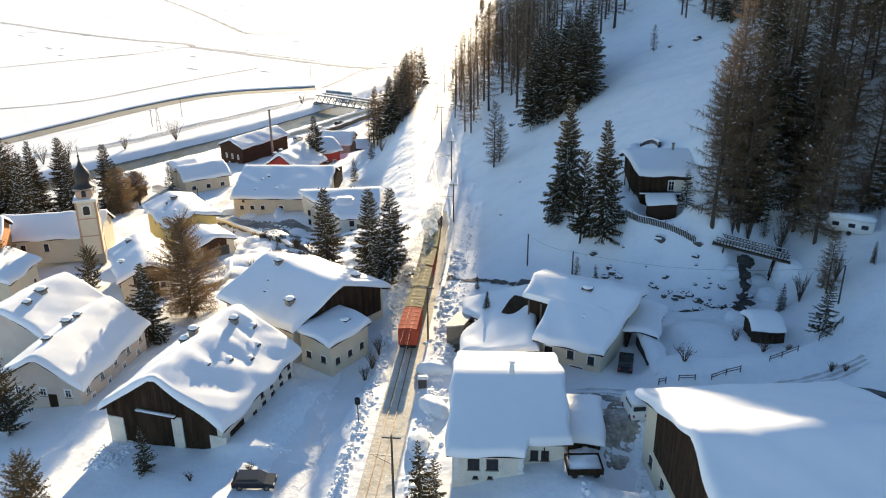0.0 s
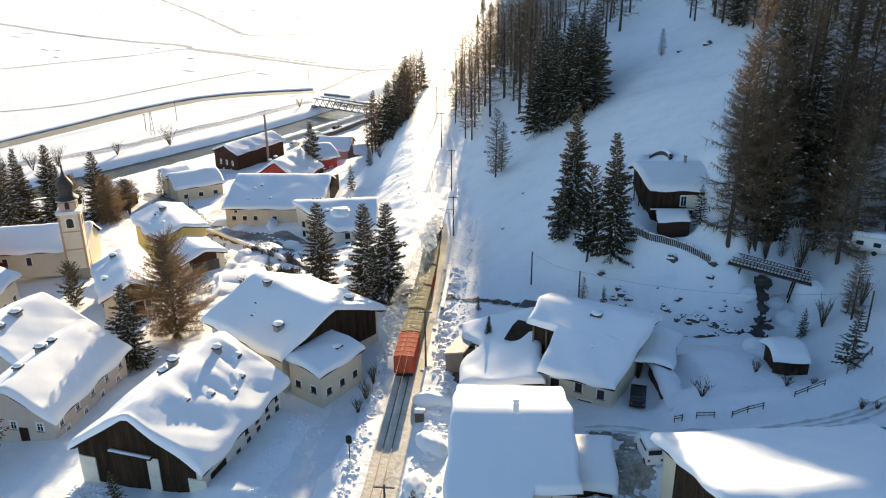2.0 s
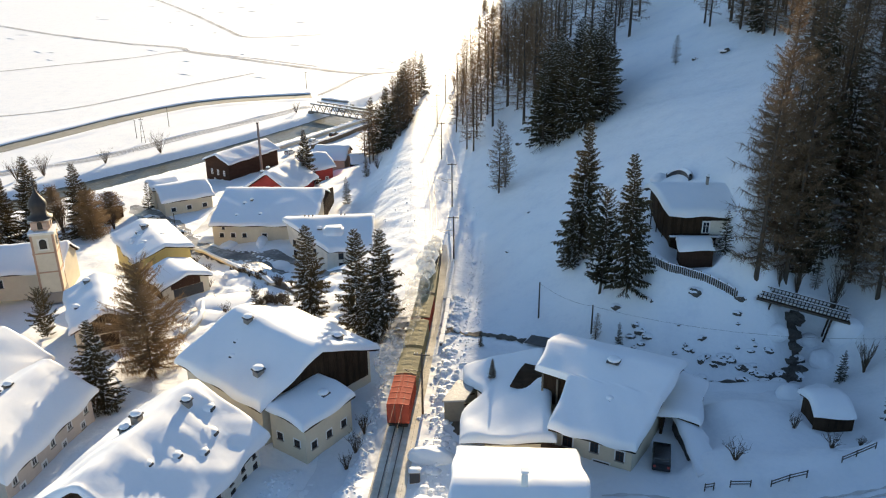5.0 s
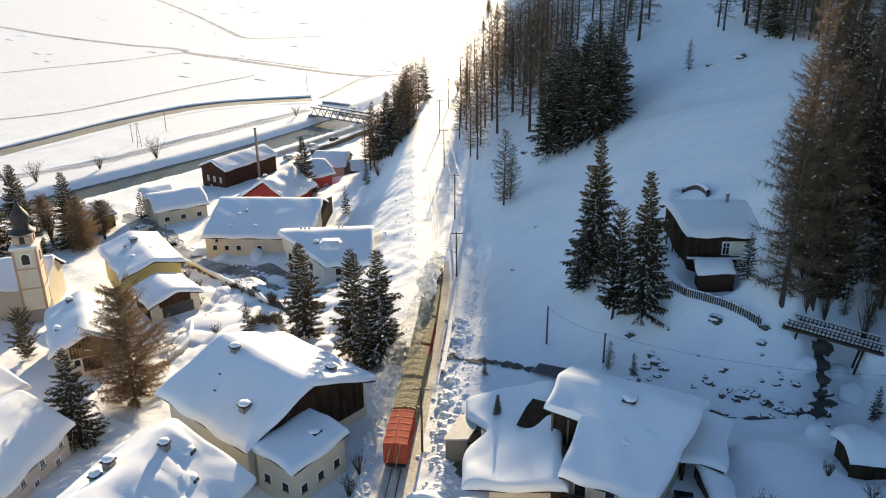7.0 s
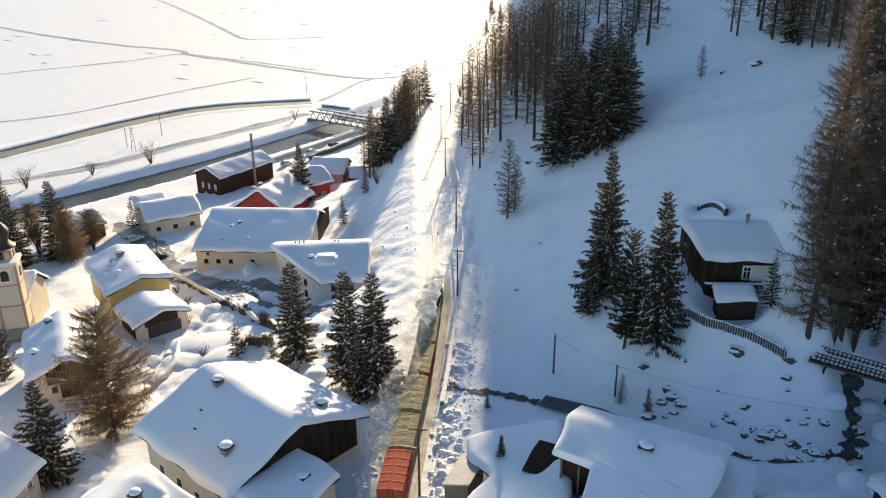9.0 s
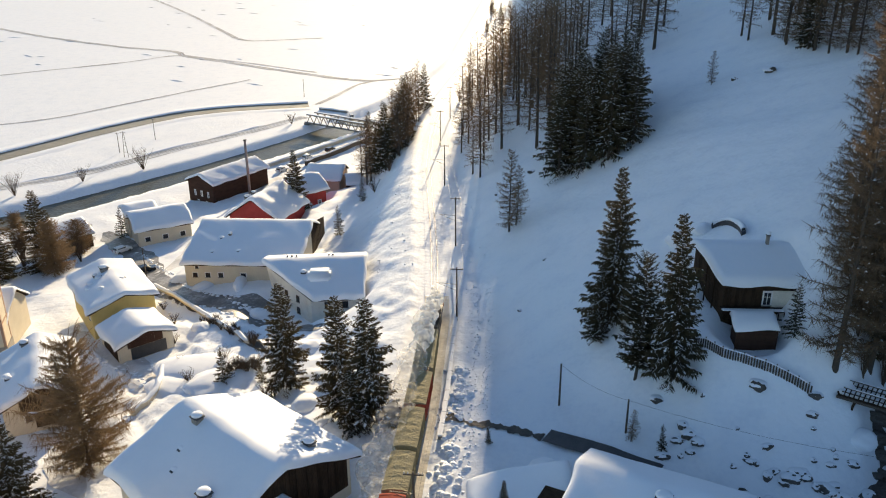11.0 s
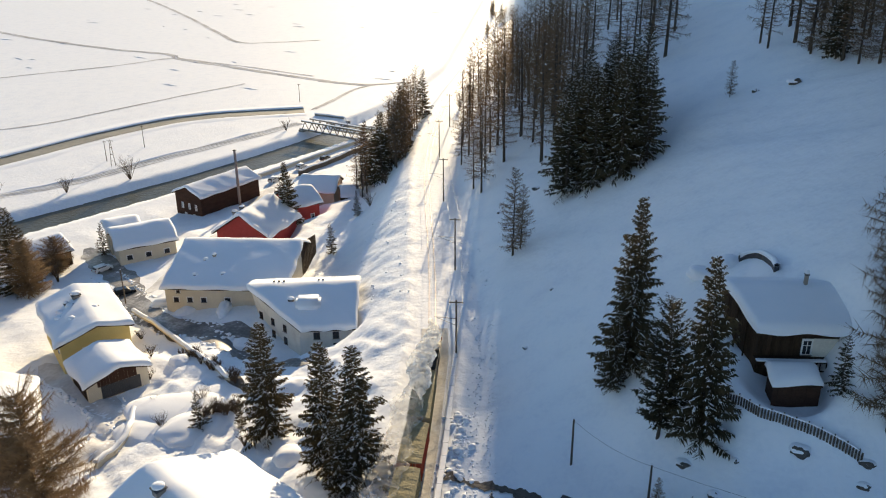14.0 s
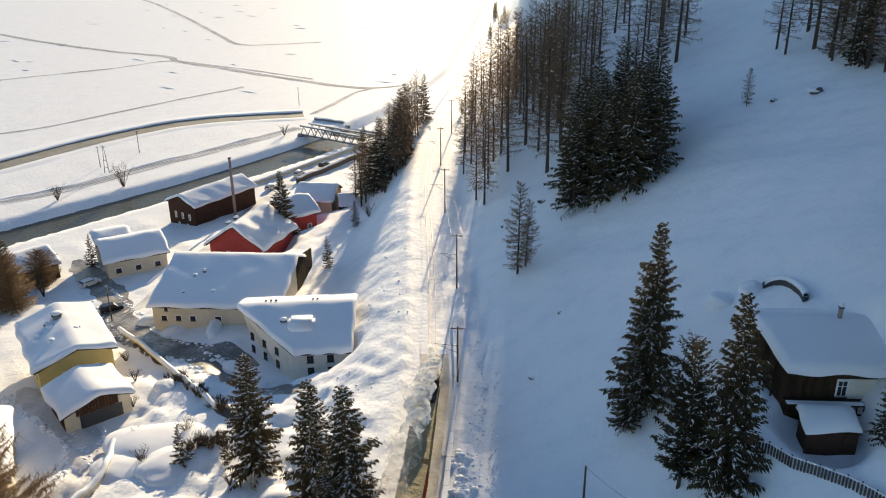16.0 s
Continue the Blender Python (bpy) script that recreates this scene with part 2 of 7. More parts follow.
def land(x, y):
    """Height of the ground in metres."""
    x, y = np.asarray(x, float), np.asarray(y, float)
    u = x - track_x(y)
    # village side: a tilted floor that runs out into the flat valley
    yy = np.maximum(y, 55.0)
    zf = -2.0 + 0.1055 * x - 0.0686 * yy
    zf = np.where(zf < -26.5, -29.4 + 2.9 * np.exp((zf + 26.5) / 2.9), zf)
    zl = TRACK_Z + (zf - TRACK_Z) * sstep(3.4, 19, -u)
    # hill side
    r = np.maximum(u - 4.0, 0)
    low = 0.27 * np.minimum(r, 22) + 0.12 * np.clip(r - 22, 0, 26) + 0.38 * np.maximum(r - 48, 0)
    low = low - (1.8 + 2.0 * sstep(22, 32, r)) * np.exp(-((y - 101) / 12.5) ** 2) * sstep(3, 12, r) * (1 - sstep(46, 58, r))
    low = low - 2.6 * np.exp(-((x - 37) / 4.0) ** 2) * sstep(94, 102, y) * (1 - sstep(116, 128, y))
    q = np.maximum(u - 7.2, 0)
    high = 0.62 * np.minimum(q, 38) + 0.5 * np.maximum(q - 38, 0)
    high = np.minimum(high, 75)
    # Unseen ridge, added and sized so its shadow covers the slope and low roofs.
    shade_ridge = 69 + 0.55 * np.clip(x - 5, -12, 60) + 0.5 * np.clip(x - 17, 0, 12)
    high = high + np.maximum(shade_ridge - high, 0) * sstep(17, 22, u) * sstep(312, 334, y) * (1 - sstep(650, 900, y))
    ys = np.interp(x, (5, 20, 34, 44), (110, 97, 99, 112))
    w = sstep(0, 1, (y - ys) / 23)
    zr = TRACK_Z + low * (1 - w) + high * w
    z = np.where(u < 0, zl, zr)
    # river bed
    d = x - river_x(y)
    a = np.abs(d) * 0.83
    z = np.where(z < -20, z - 2.8 * (1 - sstep(7.6, 10.0, a)), z)
    for px, py, pr, pz, pw in PLOTS:
        k = 1 - sstep(pr, pr + pw, np.hypot(x - px, y - py))
        z = z * (1 - k) + pz * k
    # drifts and lumps
    near = sstep(3.0, 8.0, np.abs(u))
    z = z + near * (0.25 * wob(x, y, 6.0, 1) + 0.12 * wob(x, y, 2.3, 4) + 0.05 * wob(x, y, 0.9, 5)) * np.where(z < -28.5, 0.35, 1)
    # shovelled and trodden snow among the houses
    yard = sstep(-64, -58, x) * (1 - sstep(-20, -15, x)) * sstep(112, 118, y) * (1 - sstep(150, 158, y))
    z = z + yard * (0.45 * np.abs(wob(x, y, 3.6, 9)) + 0.30 * wob(x, y, 1.5, 11) - 0.1)
    # the raised yard beside the farmhouse
    z = z + 0.75 * sstep(-31, -28, x) * (1 - sstep(-20.4, -19.2, x + 0.06 * (y - 75) + 0.4 * wob(x, y, 2.0, 3))) * sstep(65.2, 66.4, y + 0.3 * wob(x, y, 1.6, 8)) * (1 - sstep(83, 85, y))
    # rough slope below the line, furrows along its upper side
    z = z + (0.13 * wob(x, y, 1.3, 13) + 0.10 * wob(x, y, 3.0, 14)) * sstep(4, 6, -u) * (1 - sstep(14, 19, -u)) * sstep(128, 150, y) * (1 - sstep(225, 245, y))
    z = z + 0.13 * np.sin(3.2 * u + 1.2 * wob(x, y, 9.0, 15)) * sstep(5.5, 7, u) * (1 - sstep(10, 13, u)) * sstep(112, 122, y) * (1 - sstep(165, 185, y))
    # broad hollows of the wind on the hill
    z = z + 0.42 * wob(x, y, 11.0, 7) * sstep(9, 16, u) * sstep(108, 120, y) * (1 - sstep(230, 260, y))
    # the garden stands a step above the road
    step = y - np.interp(x, (18, 29, 36, 43, 50), (76.2, 76.2, 79.6, 85.2, 91))
    z = z - 0.9 * (1 - sstep(-1.0, 0.4, step)) * sstep(66, 70, y) * sstep(17.5, 20, x) * (1 - sstep(46, 52, x))
    # ploughed banks beside the line
    z = z + 0.55 * np.exp(-((u - 4.4) / 0.9) ** 2) * (0.8 + 0.5 * wob(x, y, 1.7, 2)) * (1 - 0.6 * w)
    z = z + 0.45 * np.exp(-((u + 3.9) / 0.8) ** 2) * (0.8 + 0.5 * wob(x, y, 1.9, 3))
    return z


def gz(x, y):
    return float(land(x, y))


def axis(lo, hi, step, far_lo, far_hi, growth=1.13):
    mid = list(np.arange(lo, hi + step / 2, step))
    d, v, up = step, mid[-1], []
    while v < far_hi:
        d *= growth
        v += d
        up.append(min(v, far_hi))
    d, v, down = step, mid[0], []
    while v > far_lo:
        d *= growth
        v -= d
        down.append(max(v, far_lo))
    return np.array(down[::-1] + mid + up)


def build_ground():
    xs = axis(-72, 62, 0.8, -4000, 4000, 1.03)
    ys = axis(48, 215, 0.8, -1500, 4600, 1.03)
    gx, gy = np.meshgrid(xs, ys)
    z = land(gx, gy)
    nx, ny = len(xs), len(ys)
    vs = np.stack([gx.ravel(), gy.ravel(), z.ravel()], 1)
    i = (np.arange(ny - 1)[:, None] * nx + np.arange(nx - 1)[None, :]).ravel()
    fs = np.stack([i, i + 1, i + 1 + nx, i + nx], 1)
    ob = obj("ground", vs.tolist(), fs.tolist(), M_SNOW, None, True)
    return tagged(ob, "deep undulating snow over village meadow and hillside", "snow ground", "", "structure")


build_ground()


def strip(name, centre, half, z_of, mat, label, category, n_cross=4, kind="structure", lift=0.04):
    """A ribbon that lies on the land along a centre line of (x, y)."""
    pts = [Vector((p[0], p[1], 0)) for p in centre]
    vs, fs = [], []
    for i, p in enumerate(pts):
        d = (pts[min(i + 1, len(pts) - 1)] - pts[max(i - 1, 0)]).normalized()
        nrm = Vector((-d.y, d.x, 0))
        hw = half(i / (len(pts) - 1)) if callable(half) else half
        for k in range(n_cross + 1):
            q = p + nrm * (hw * (2 * k / n_cross - 1))
            vs.append((q.x, q.y, z_of(q.x, q.y) + lift))
    for i in range(len(pts) - 1):
        for k in range(n_cross):
            a = i * (n_cross + 1) + k
            fs.append((a, a + 1, a + n_cross + 2, a + n_cross + 1))
    return tagged(obj(name, vs, fs, mat, None, True), label, category, "", kind)


def line(points, step=1.5):
    """Points along a smooth bend through the given ones."""
    pts = [Vector((*p, 0)) for p in points]
    ex = [pts[0] * 2 - pts[1]] + pts + [pts[-1] * 2 - pts[-2]]
    out = []
    for i in range(1, len(ex) - 2):
        a, b, c, d = ex[i - 1:i + 3]
        n = max(2, int((c - b).length / step))
        for k in range(n):
            t = k / n
            out.append(0.5 * ((2 * b) + (c - a) * t + (2 * a - 5 * b + 4 * c - d) * t * t + (3 * b - a - 3 * c + d) * t ** 3))
    out.append(pts[-1])
    return [(p.x, p.y) for p in out]


# river
strip("water", line([(x, y) for x, y in zip(RIVER_X[3:-3], RIVER_Y[3:-3])], 4), 9.4, lambda x, y: -31.2, M_WATER, "dark rippled river water between snowy banks", "river", 6)


# ---- houses ----
def draw_in(u, v, hr, step):
    """Shortens the right roof slope beyond step[0] along the ridge by step[1] metres."""
    return np.where(v < 0, v * (1 - step[1] / hr * sstep(step[0] - 0.25, step[0] + 0.25, u)), v)


def waisted(u, v, waist):
    """Draws the left roof edge in round waist[0] along the ridge, over a width waist[1], by the share waist[2]."""
    return np.where(v > 0, v * (1 - waist[2] * np.exp(-((u - waist[0]) / waist[1]) ** 2)), v)


def bend(u, v, L, hl, hr, warp, notch=None):
    """Moves the roof's corners along the ridge: warp gives it for right front, right back, left front, left back."""
    k = np.where(v < 0, -v / hr, v / hl)
    a = np.where(v < 0, warp[0], warp[2])
    b = np.where(v < 0, warp[1], warp[3])
    cut = notch[1] * (0.5 - u / L) * sstep(notch[0] + 0.25, notch[0] - 0.25, v) if notch else 0
    return u + k * (a * (0.5 - u / L) - b * (0.5 + u / L)) + cut


def rim(n):
    """Steps from 0 to 1 that crowd towards both ends."""
    t = np.linspace(0, 1, n + 1)
    return t - 0.85 * np.sin(2 * math.pi * t) / (2 * math.pi)


def snow_cap(parent, L, hl, hr, zr, zl, zrr, th, seed, soft=0.75, lumps=0.10, warp=(0, 0, 0, 0), notch=None, step=None, drifts=(), waist=None):
    """Thick rounded snow on a gable roof, in the house's frame: ridge along x."""
    ov = 0.16
    nu = max(10, int((L + 2 * ov) / 0.42))
    nv = max(12, int((hl + hr) / 0.42))
    us = -L / 2 - ov + (L + 2 * ov) * rim(nu)
    vs_ = -hr - ov + (hl + hr + 2 * ov) * rim(nv)
    if notch:
        vs_ = np.sort(np.append(vs_, np.linspace(notch[0] - 0.3, notch[0] + 0.3, 9)))
    if step:
        us = np.sort(np.append(us, np.linspace(step[0] - 0.3, step[0] + 0.3, 9)))
    nu, nv = len(us) - 1, len(vs_) - 1
    uu, vv = np.meshgrid(us, vs_)
    # wavy outline
    k = seed * 1.7
    uo = uu + 0.10 * np.sin(vv * 1.1 + k) * (np.abs(uu) / (L / 2)) ** 6
    vo = vv + 0.13 * np.sin(uu * 0.9 + 2 * k) * (np.abs(vv) / max(hl, hr)) ** 6
    if step:
        vo = draw_in(uo, vo, hr, step)
    if waist:
        vo = waisted(uo, vo, waist)
    roof = np.where(vo > 0, zr + (zl - zr) * vo / hl, zr + (zrr - zr) * (-vo) / hr)
    e = np.minimum(np.minimum(uu - us[0], us[-1] - uu), np.minimum(vv - vs_[0], vs_[-1] - vv))
    t = np.clip(e / soft, 0, 1)
    rise = th * np.sqrt(np.clip(1 - (1 - t) ** 2.6, 0, 1))
    lump = lumps * (wob(uu, vv, 3.1, k) * 1.2 + 0.6 * wob(uu, vv, 1.3, k + 2)) * t
    for cx, cy, size in drifts:
        # a sharp-crested drift that runs from a vent up to the ridge
        run = np.clip((vv - cy) / max(0.5, -cy if cy < 0 else cy), 0, 1)
        side = np.abs(uu - cx - 0.5 * np.sin(run * 2.2 + cx)) / (0.55 + 1.5 * run)
        lump = lump + 0.24 * size * np.clip(1 - side, 0, 1) ** 0.85 * (1 - run) ** 0.6 * sstep(cy - 0.5, cy + 0.2, vv)
    ridge_round = -0.15 * np.exp(-(vv / 0.7) ** 2) * (zr - max(zl, zrr)) / 4
    top = roof + 0.05 + rise + lump + ridge_round * t
    uo = bend(uo, vo, L, hl, hr, warp, notch)
    nx = nu + 1
    verts = np.stack([uo.ravel(), vo.ravel(), top.ravel()], 1).tolist()
    n0 = len(verts)
    verts += np.stack([uo.ravel(), vo.ravel(), (roof + 0.03).ravel()], 1).tolist()
    faces = []
    for j in range(nv):
        for i in range(nu):
            a = j * nx + i
            faces.append((a, a + 1, a + 1 + nx, a + nx))
            faces.append((n0 + a, n0 + a + nx, n0 + a + 1 + nx, n0 + a + 1))
    for i in range(nu):
        faces.append((i + 1, i, n0 + i, n0 + i + 1))
        a = nv * nx + i
        faces.append((a, a + 1, n0 + a + 1, n0 + a))
    for j in range(nv):
        a = j * nx
        faces.append((a, a + nx, n0 + a + nx, n0 + a))
        a = j * nx + nu
        faces.append((a + nx, a, n0 + a, n0 + a + nx))
    return obj("roof_snow", verts, faces, M_ROOFSNOW, parent, True, "thick rounded snow on the roof")


def window(parent, m, w=1.0, h=1.3, frame_mat=None, shutter=None, surround=None):
    """A framed window with two panes; m puts its sill middle on the wall, y pointing out."""
    fm = frame_mat or M_WHITEPAINT
    vs = []
    for y in (-0.02, 0.06):
        for g in (0.0, 0.07):
            vs += [(-w / 2 + g, y, g), (w / 2 - g, y, g), (w / 2 - g, y, h - g), (-w / 2 + g, y, h - g)]
    fs = []
    for k in range(4):
        n = (k + 1) % 4
        fs += [(8 + k, 8 + n, 12 + n, 12 + k), (k, 4 + k, 4 + n, n), (k, n, 8 + n, 8 + k), (4 + k, 12 + k, 12 + n, 4 + n)]
    wf = obj("window", vs, fs, fm, parent, False, "window with a painted wooden frame")
    part("mullion", box(-0.03, -0.02, 0.07, 0.03, 0.05, h - 0.07), fm, wf)
    part("transom", box(-w / 2 + 0.07, -0.02, h * 0.62, w / 2 - 0.07, 0.045, h * 0.62 + 0.05), fm, wf)
    wf.matrix_basis = m
    part("pane", box(-w / 2 + 0.03, -0.03, 0.03, w / 2 - 0.03, 0.022, h - 0.03), M_GLASS, wf, "dark window pane")
    bm = box(-w / 2 - 0.1, -0.02, -0.09, w / 2 + 0.1, 0.16, -0.005)
    part("sill", bm, M_STONE, wf)
    if surround:
        g = 0.16
        part("jamb", box(-w / 2 - g, -0.02, 0, -w / 2 - 0.002, 0.028, h + g), surround, wf)
        part("jamb", box(w / 2 + 0.002, -0.02, 0, w / 2 + g, 0.028, h + g), surround, wf)
        part("lintel", box(-w / 2, -0.02, h + 0.002, w / 2, 0.028, h + g), surround, wf)
    if shutter:
        for s in (-1, 1):
            x = s * (w / 2 + 0.28)
            part("shutter", box(x - 0.24, 0.0, 0, x + 0.24, 0.05, h), shutter, wf)
    return wf


def chimney(parent, x, y, z0, w=0.7, h=1.3, mat=None, cap=0.35):
    c = part("chimney", box(x - w / 2, y - w / 2, z0 - 1.2, x + w / 2, y + w / 2, z0 + h, bevel=0.03), mat or M_STONE, parent, "stone chimney under a cap of snow")
    bm = bmesh.new()
    add_box(bm, x - w * 0.62, y - w * 0.62, z0 + h, x + w * 0.62, y + w * 0.62, z0 + h + 0.12)
    part("slab", bm, M_SLATE, c)
    bm = bmesh.new()
    bmesh.ops.create_icosphere(bm, subdivisions=2, radius=1, matrix=Matrix.Translation((x, y, z0 + h + 0.12 + cap * 0.45)) @ Matrix.Diagonal((w * 0.68, w * 0.68, cap * 0.75, 1)))
    part("snow_cap", bm, M_ROOFSNOW, c, "", True)
    return c


def house(name, label, at, yaw, L, hl, hr, zr, zl, zrr, ground, wall=None, th=0.7, over=(0.7, 0.7, 0.7), seed=1, windows=(), chimneys=(), gable=None, doors=(), lumps=0.10, vents=(), soft=0.75, category="house", wall_label="", warp=(0, 0, 0, 0), planks=(), notch=None, step=None, roof_mat=None, waist=None):
    """A gabled house. at: the ridge's middle; the ridge runs along yaw; hl, hr: the roof's reach to the left and right of it;
    zr, zl, zrr: heights of ridge and eaves (roof top); ground: height of its foot. over: overhang at gables, left, right."""
    base = thing(name, label, category, pose(at[0], at[1], ground, 0, 0, yaw))
    zr, zl, zrr = zr - ground, zl - ground, zrr - ground
    wl, wr, x = hl - over[1], hr - over[2], L / 2 - over[0]
    rz = lambda v: zr + (zl - zr) * v / hl if v > 0 else zr + (zrr - zr) * (-v) / hr  # noqa: E731
    t = 0.22
    sec = [(-wr, -1.5), (wl, -1.5), (wl, rz(wl) - t), (0, zr - t), (-wr, rz(-wr) - t)]
    wv = lambda p: (float(bend(p[0], p[1], L, hl, hr, warp)), p[1], p[2])  # noqa: E731
    vs = [wv((sx * x, v, z)) for sx in (-1, 1) for v, z in sec]
    fs = [(4, 3, 2, 1, 0), (5, 6, 7, 8, 9)] + [(i, (i + 1) % 5, 5 + (i + 1) % 5, 5 + i) for i in range(5)]
    if notch or step:
        # an angled plan: two blocks of wall, one drawn in
        def block(u0, u1, v0, v1):
            sec2 = [(v0, -1.5), (v1, -1.5), (v1, rz(v1) - t), (min(0, v1), rz(min(0, v1)) - t), (v0, rz(v0) - t)]
            return [wv((uu, v, z)) for uu in (u0, u1) for v, z in sec2], list(fs)
        if notch:
            vs, fs = merge(block(-x, x, notch[0] + 0.9, wl), block(-x + notch[1], x, -wr, notch[0] + 0.95))
        else:
            vs, fs = merge(block(-x, step[0] - 0.3, -wr, wl), block(step[0] - 0.3, x, -wr + step[1], wl))
    if wall == "open":
        for px in (-x + 0.1, x - 0.1):
            for py in (-wr + 0.1, wl - 0.1):
                part("post", box(px - 0.1, py - 0.1, -0.5, px + 0.1, py + 0.1, rz(py) - t), M_WOOD, base)
        walls = part("back_wall", box(-x, wl - 0.3, -0.5, x, wl - 0.15, rz(wl) - t - 0.1), M_WOOD, base)
    else:
        walls = obj("wall", vs, fs, wall or M_WHITE, base, False, wall_label)
    # roof boards with real thickness
    for side, hw, ze in ((1, hl, zl), (-1, hr, zrr)):
        a, b = (0, zr), (side * hw, ze)
        gu = [-L / 2, L / 2] if not step or side > 0 else [-L / 2, step[0] - 0.26, step[0] + 0.26, L / 2]
        if waist and side > 0:
            gu = np.linspace(-L / 2, L / 2, 15).tolist()
        gv = [0, side * hw] if not notch or side > 0 else [0, notch[0] + 0.26, notch[0] - 0.26, -hw]
        vs = []
        for dz in (-t + 0.02, 0.0):
            for v in gv:
                for u in gu:
                    v2 = float(draw_in(u, v, hr, step)) if step else float(waisted(u, v, waist)) if waist else v
                    vs.append((float(bend(u, v2, L, hl, hr, warp, notch)), v2, rz(v2) + dz))
        nu, nv = len(gu), len(gv)
        o = nu * nv
        fs = []
        for j in range(nv - 1):
            for i in range(nu - 1):
                q = j * nu + i
                fs += [(q, q + 1, q + 1 + nu, q + nu), (o + q, o + q + nu, o + q + 1 + nu, o + q + 1)]
        ring = [i for i in range(nu)] + [j * nu + nu - 1 for j in range(1, nv)] + [(nv - 1) * nu + i for i in range(nu - 2, -1, -1)] + [j * nu for j in range(nv - 2, 0, -1)]
        fs += [(p, q, o + q, o + p) for p, q in zip(ring, ring[1:] + ring[:1])]
        obj("roof", vs, fs, roof_mat or M_WOOD, base, False, "bare sheet roof" if roof_mat else "dark roof boards under the snow")
    # rafters' ends under the eaves
    for side, hw, ze in ((1, hl, zl), (-1, hr, zrr)):
        n = max(3, int(L / 2.2))
        sl = (ze - zr) / hw
        v0, v1 = hw - 1.4, hw - 0.15
        me = None
        for i in range(n + 1):
            xx = float(bend(-L / 2 + 0.3 + (L - 0.6) * i / n, side * v1, L, hl, hr, warp, notch))
            if me is None:
                r = part("rafter", box(-0.06, -(v1 - v0) / 2, -0.07, 0.06, (v1 - v0) / 2, 0.07), M_WOOD, base)
                me = r.data
            else:
                r = new("rafter", me)
                r.parent = base
            r.matrix_basis = Matrix.Translation((xx, side * (v0 + v1) / 2, zr + sl * (v0 + v1) / 2 - t - 0.07)) @ Matrix.Rotation(math.atan(sl) * side, 4, "X")
    # boards on a gable: (side, from, to, foot, material), cut to the roof's slope
    for side, s0, s1, foot, mat in planks:
        n = max(3, int(abs(s1 - s0) / 0.42))
        for i in range(n):
            a, b = s0 + (s1 - s0) * i / n + 0.012, s0 + (s1 - s0) * (i + 1) / n - 0.012
            va, vb = (-a, -b) if side == "F" else (a, b)
            za, zb = rz(va) - t - 0.03, rz(vb) - t - 0.03
            if side in "LR":
                za = zb = rz(wl if side == "L" else -wr) - t - 0.03
            if min(za, zb) < foot + 0.2:
                continue
            dp = 0.05 + 0.018 * ((i * 7) % 3)
            q = [(a, 0, foot), (b, 0, foot), (b, 0, zb), (a, 0, za), (a, dp, foot), (b, dp, foot), (b, dp, zb), (a, dp, za)]
            pk = obj("plank", q, [(0, 1, 2, 3), (7, 6, 5, 4), (0, 4, 5, 1), (1, 5, 6, 2), (2, 6, 7, 3), (3, 7, 4, 0)], mat, walls)
            pk.matrix_basis = side_pose(side, 0, 0, x, wl, wr)
    if th:
        snow_cap(base, L, hl, hr, zr, zl, zrr, th, seed, soft, lumps, warp, notch, step, [v for v in vents if len(v) > 2], waist)
    for side, s, z, w, h in windows:
        ww = wall_window(base, side, s, z, w, h, x, wl, wr, wall)
        if side == "F" and warp[0]:
            ww.matrix_basis = Matrix.Translation((float(bend(-x, -s, L, hl, hr, warp)), -s, z)) @ Matrix.Rotation(math.atan2(hr, -warp[0]), 4, "Z")
    for side, s, z, w, h, mat in doors:
        m = side_pose(side, s, z, x, wl, wr)
        d = part("door", box(-w / 2, -0.03, 0, w / 2, 0.035, h), mat, base, "plank door")
        n = max(2, int(w / 0.3))
        for i in range(n):
            part("board", box(-w / 2 + w * i / n + 0.012, 0.03, 0.03, -w / 2 + w * (i + 1) / n - 0.012, 0.06, h - 0.03), mat, d)
        d.matrix_basis = m
    for cx, cy, w, h in chimneys:
        chimney(base, cx, cy, rz(cy) + th * 0.6, w, h)
    for cx, cy, *big in vents:
        k = big[0] if big else 1.0
        # a hooded roof vent; a dark block stands in for its shaded mouth
        zz = rz(cy) + th * 0.75
        v = part("roof_vent", box(cx - 0.26 * k, cy - 0.28 * k, zz - 0.6, cx + 0.26 * k, cy + 0.28, zz + 0.22 * k, bevel=0.05), M_SLATE, base, "dark roof vent poking out of the snow")
        bm = bmesh.new()
        bmesh.ops.create_icosphere(bm, subdivisions=2, radius=1, matrix=Matrix.Translation((cx, cy + 0.30 + 0.12 * k, zz + 0.12 * k)) @ Matrix.Diagonal((0.5 * k + 0.15, 0.6 * k, 0.32 * k, 1)))
        part("snow_hood", bm, M_ROOFSNOW, v, "", True)
    return base


def side_pose(side, s, z, x, wl, wr):
    if side == "R":
        return pose(s, -wr, z, 0, 0, 180)
    if side == "L":
        return pose(s, wl, z, 0, 0, 0)
    if side == "F":
        return pose(-x, -s, z, 0, 0, 90)
    return pose(x, s, z, 0, 0, -90)


def wall_window(base, side, s, z, w, h, x, wl, wr, wall):
    return window(base, side_pose(side, s, z, x, wl, wr), w, h, M_BROWN if wall in (M_WHITE, M_CREAM) else M_WHITEPAINT, None, M_WHITEPAINT if wall is not M_WHITE else None)


def row(side, n, s0, s1, z, w=0.9, h=1.15):
    return [(side, s0 + (s1 - s0) * i / max(1, n - 1), z, w, h) for i in range(n)]


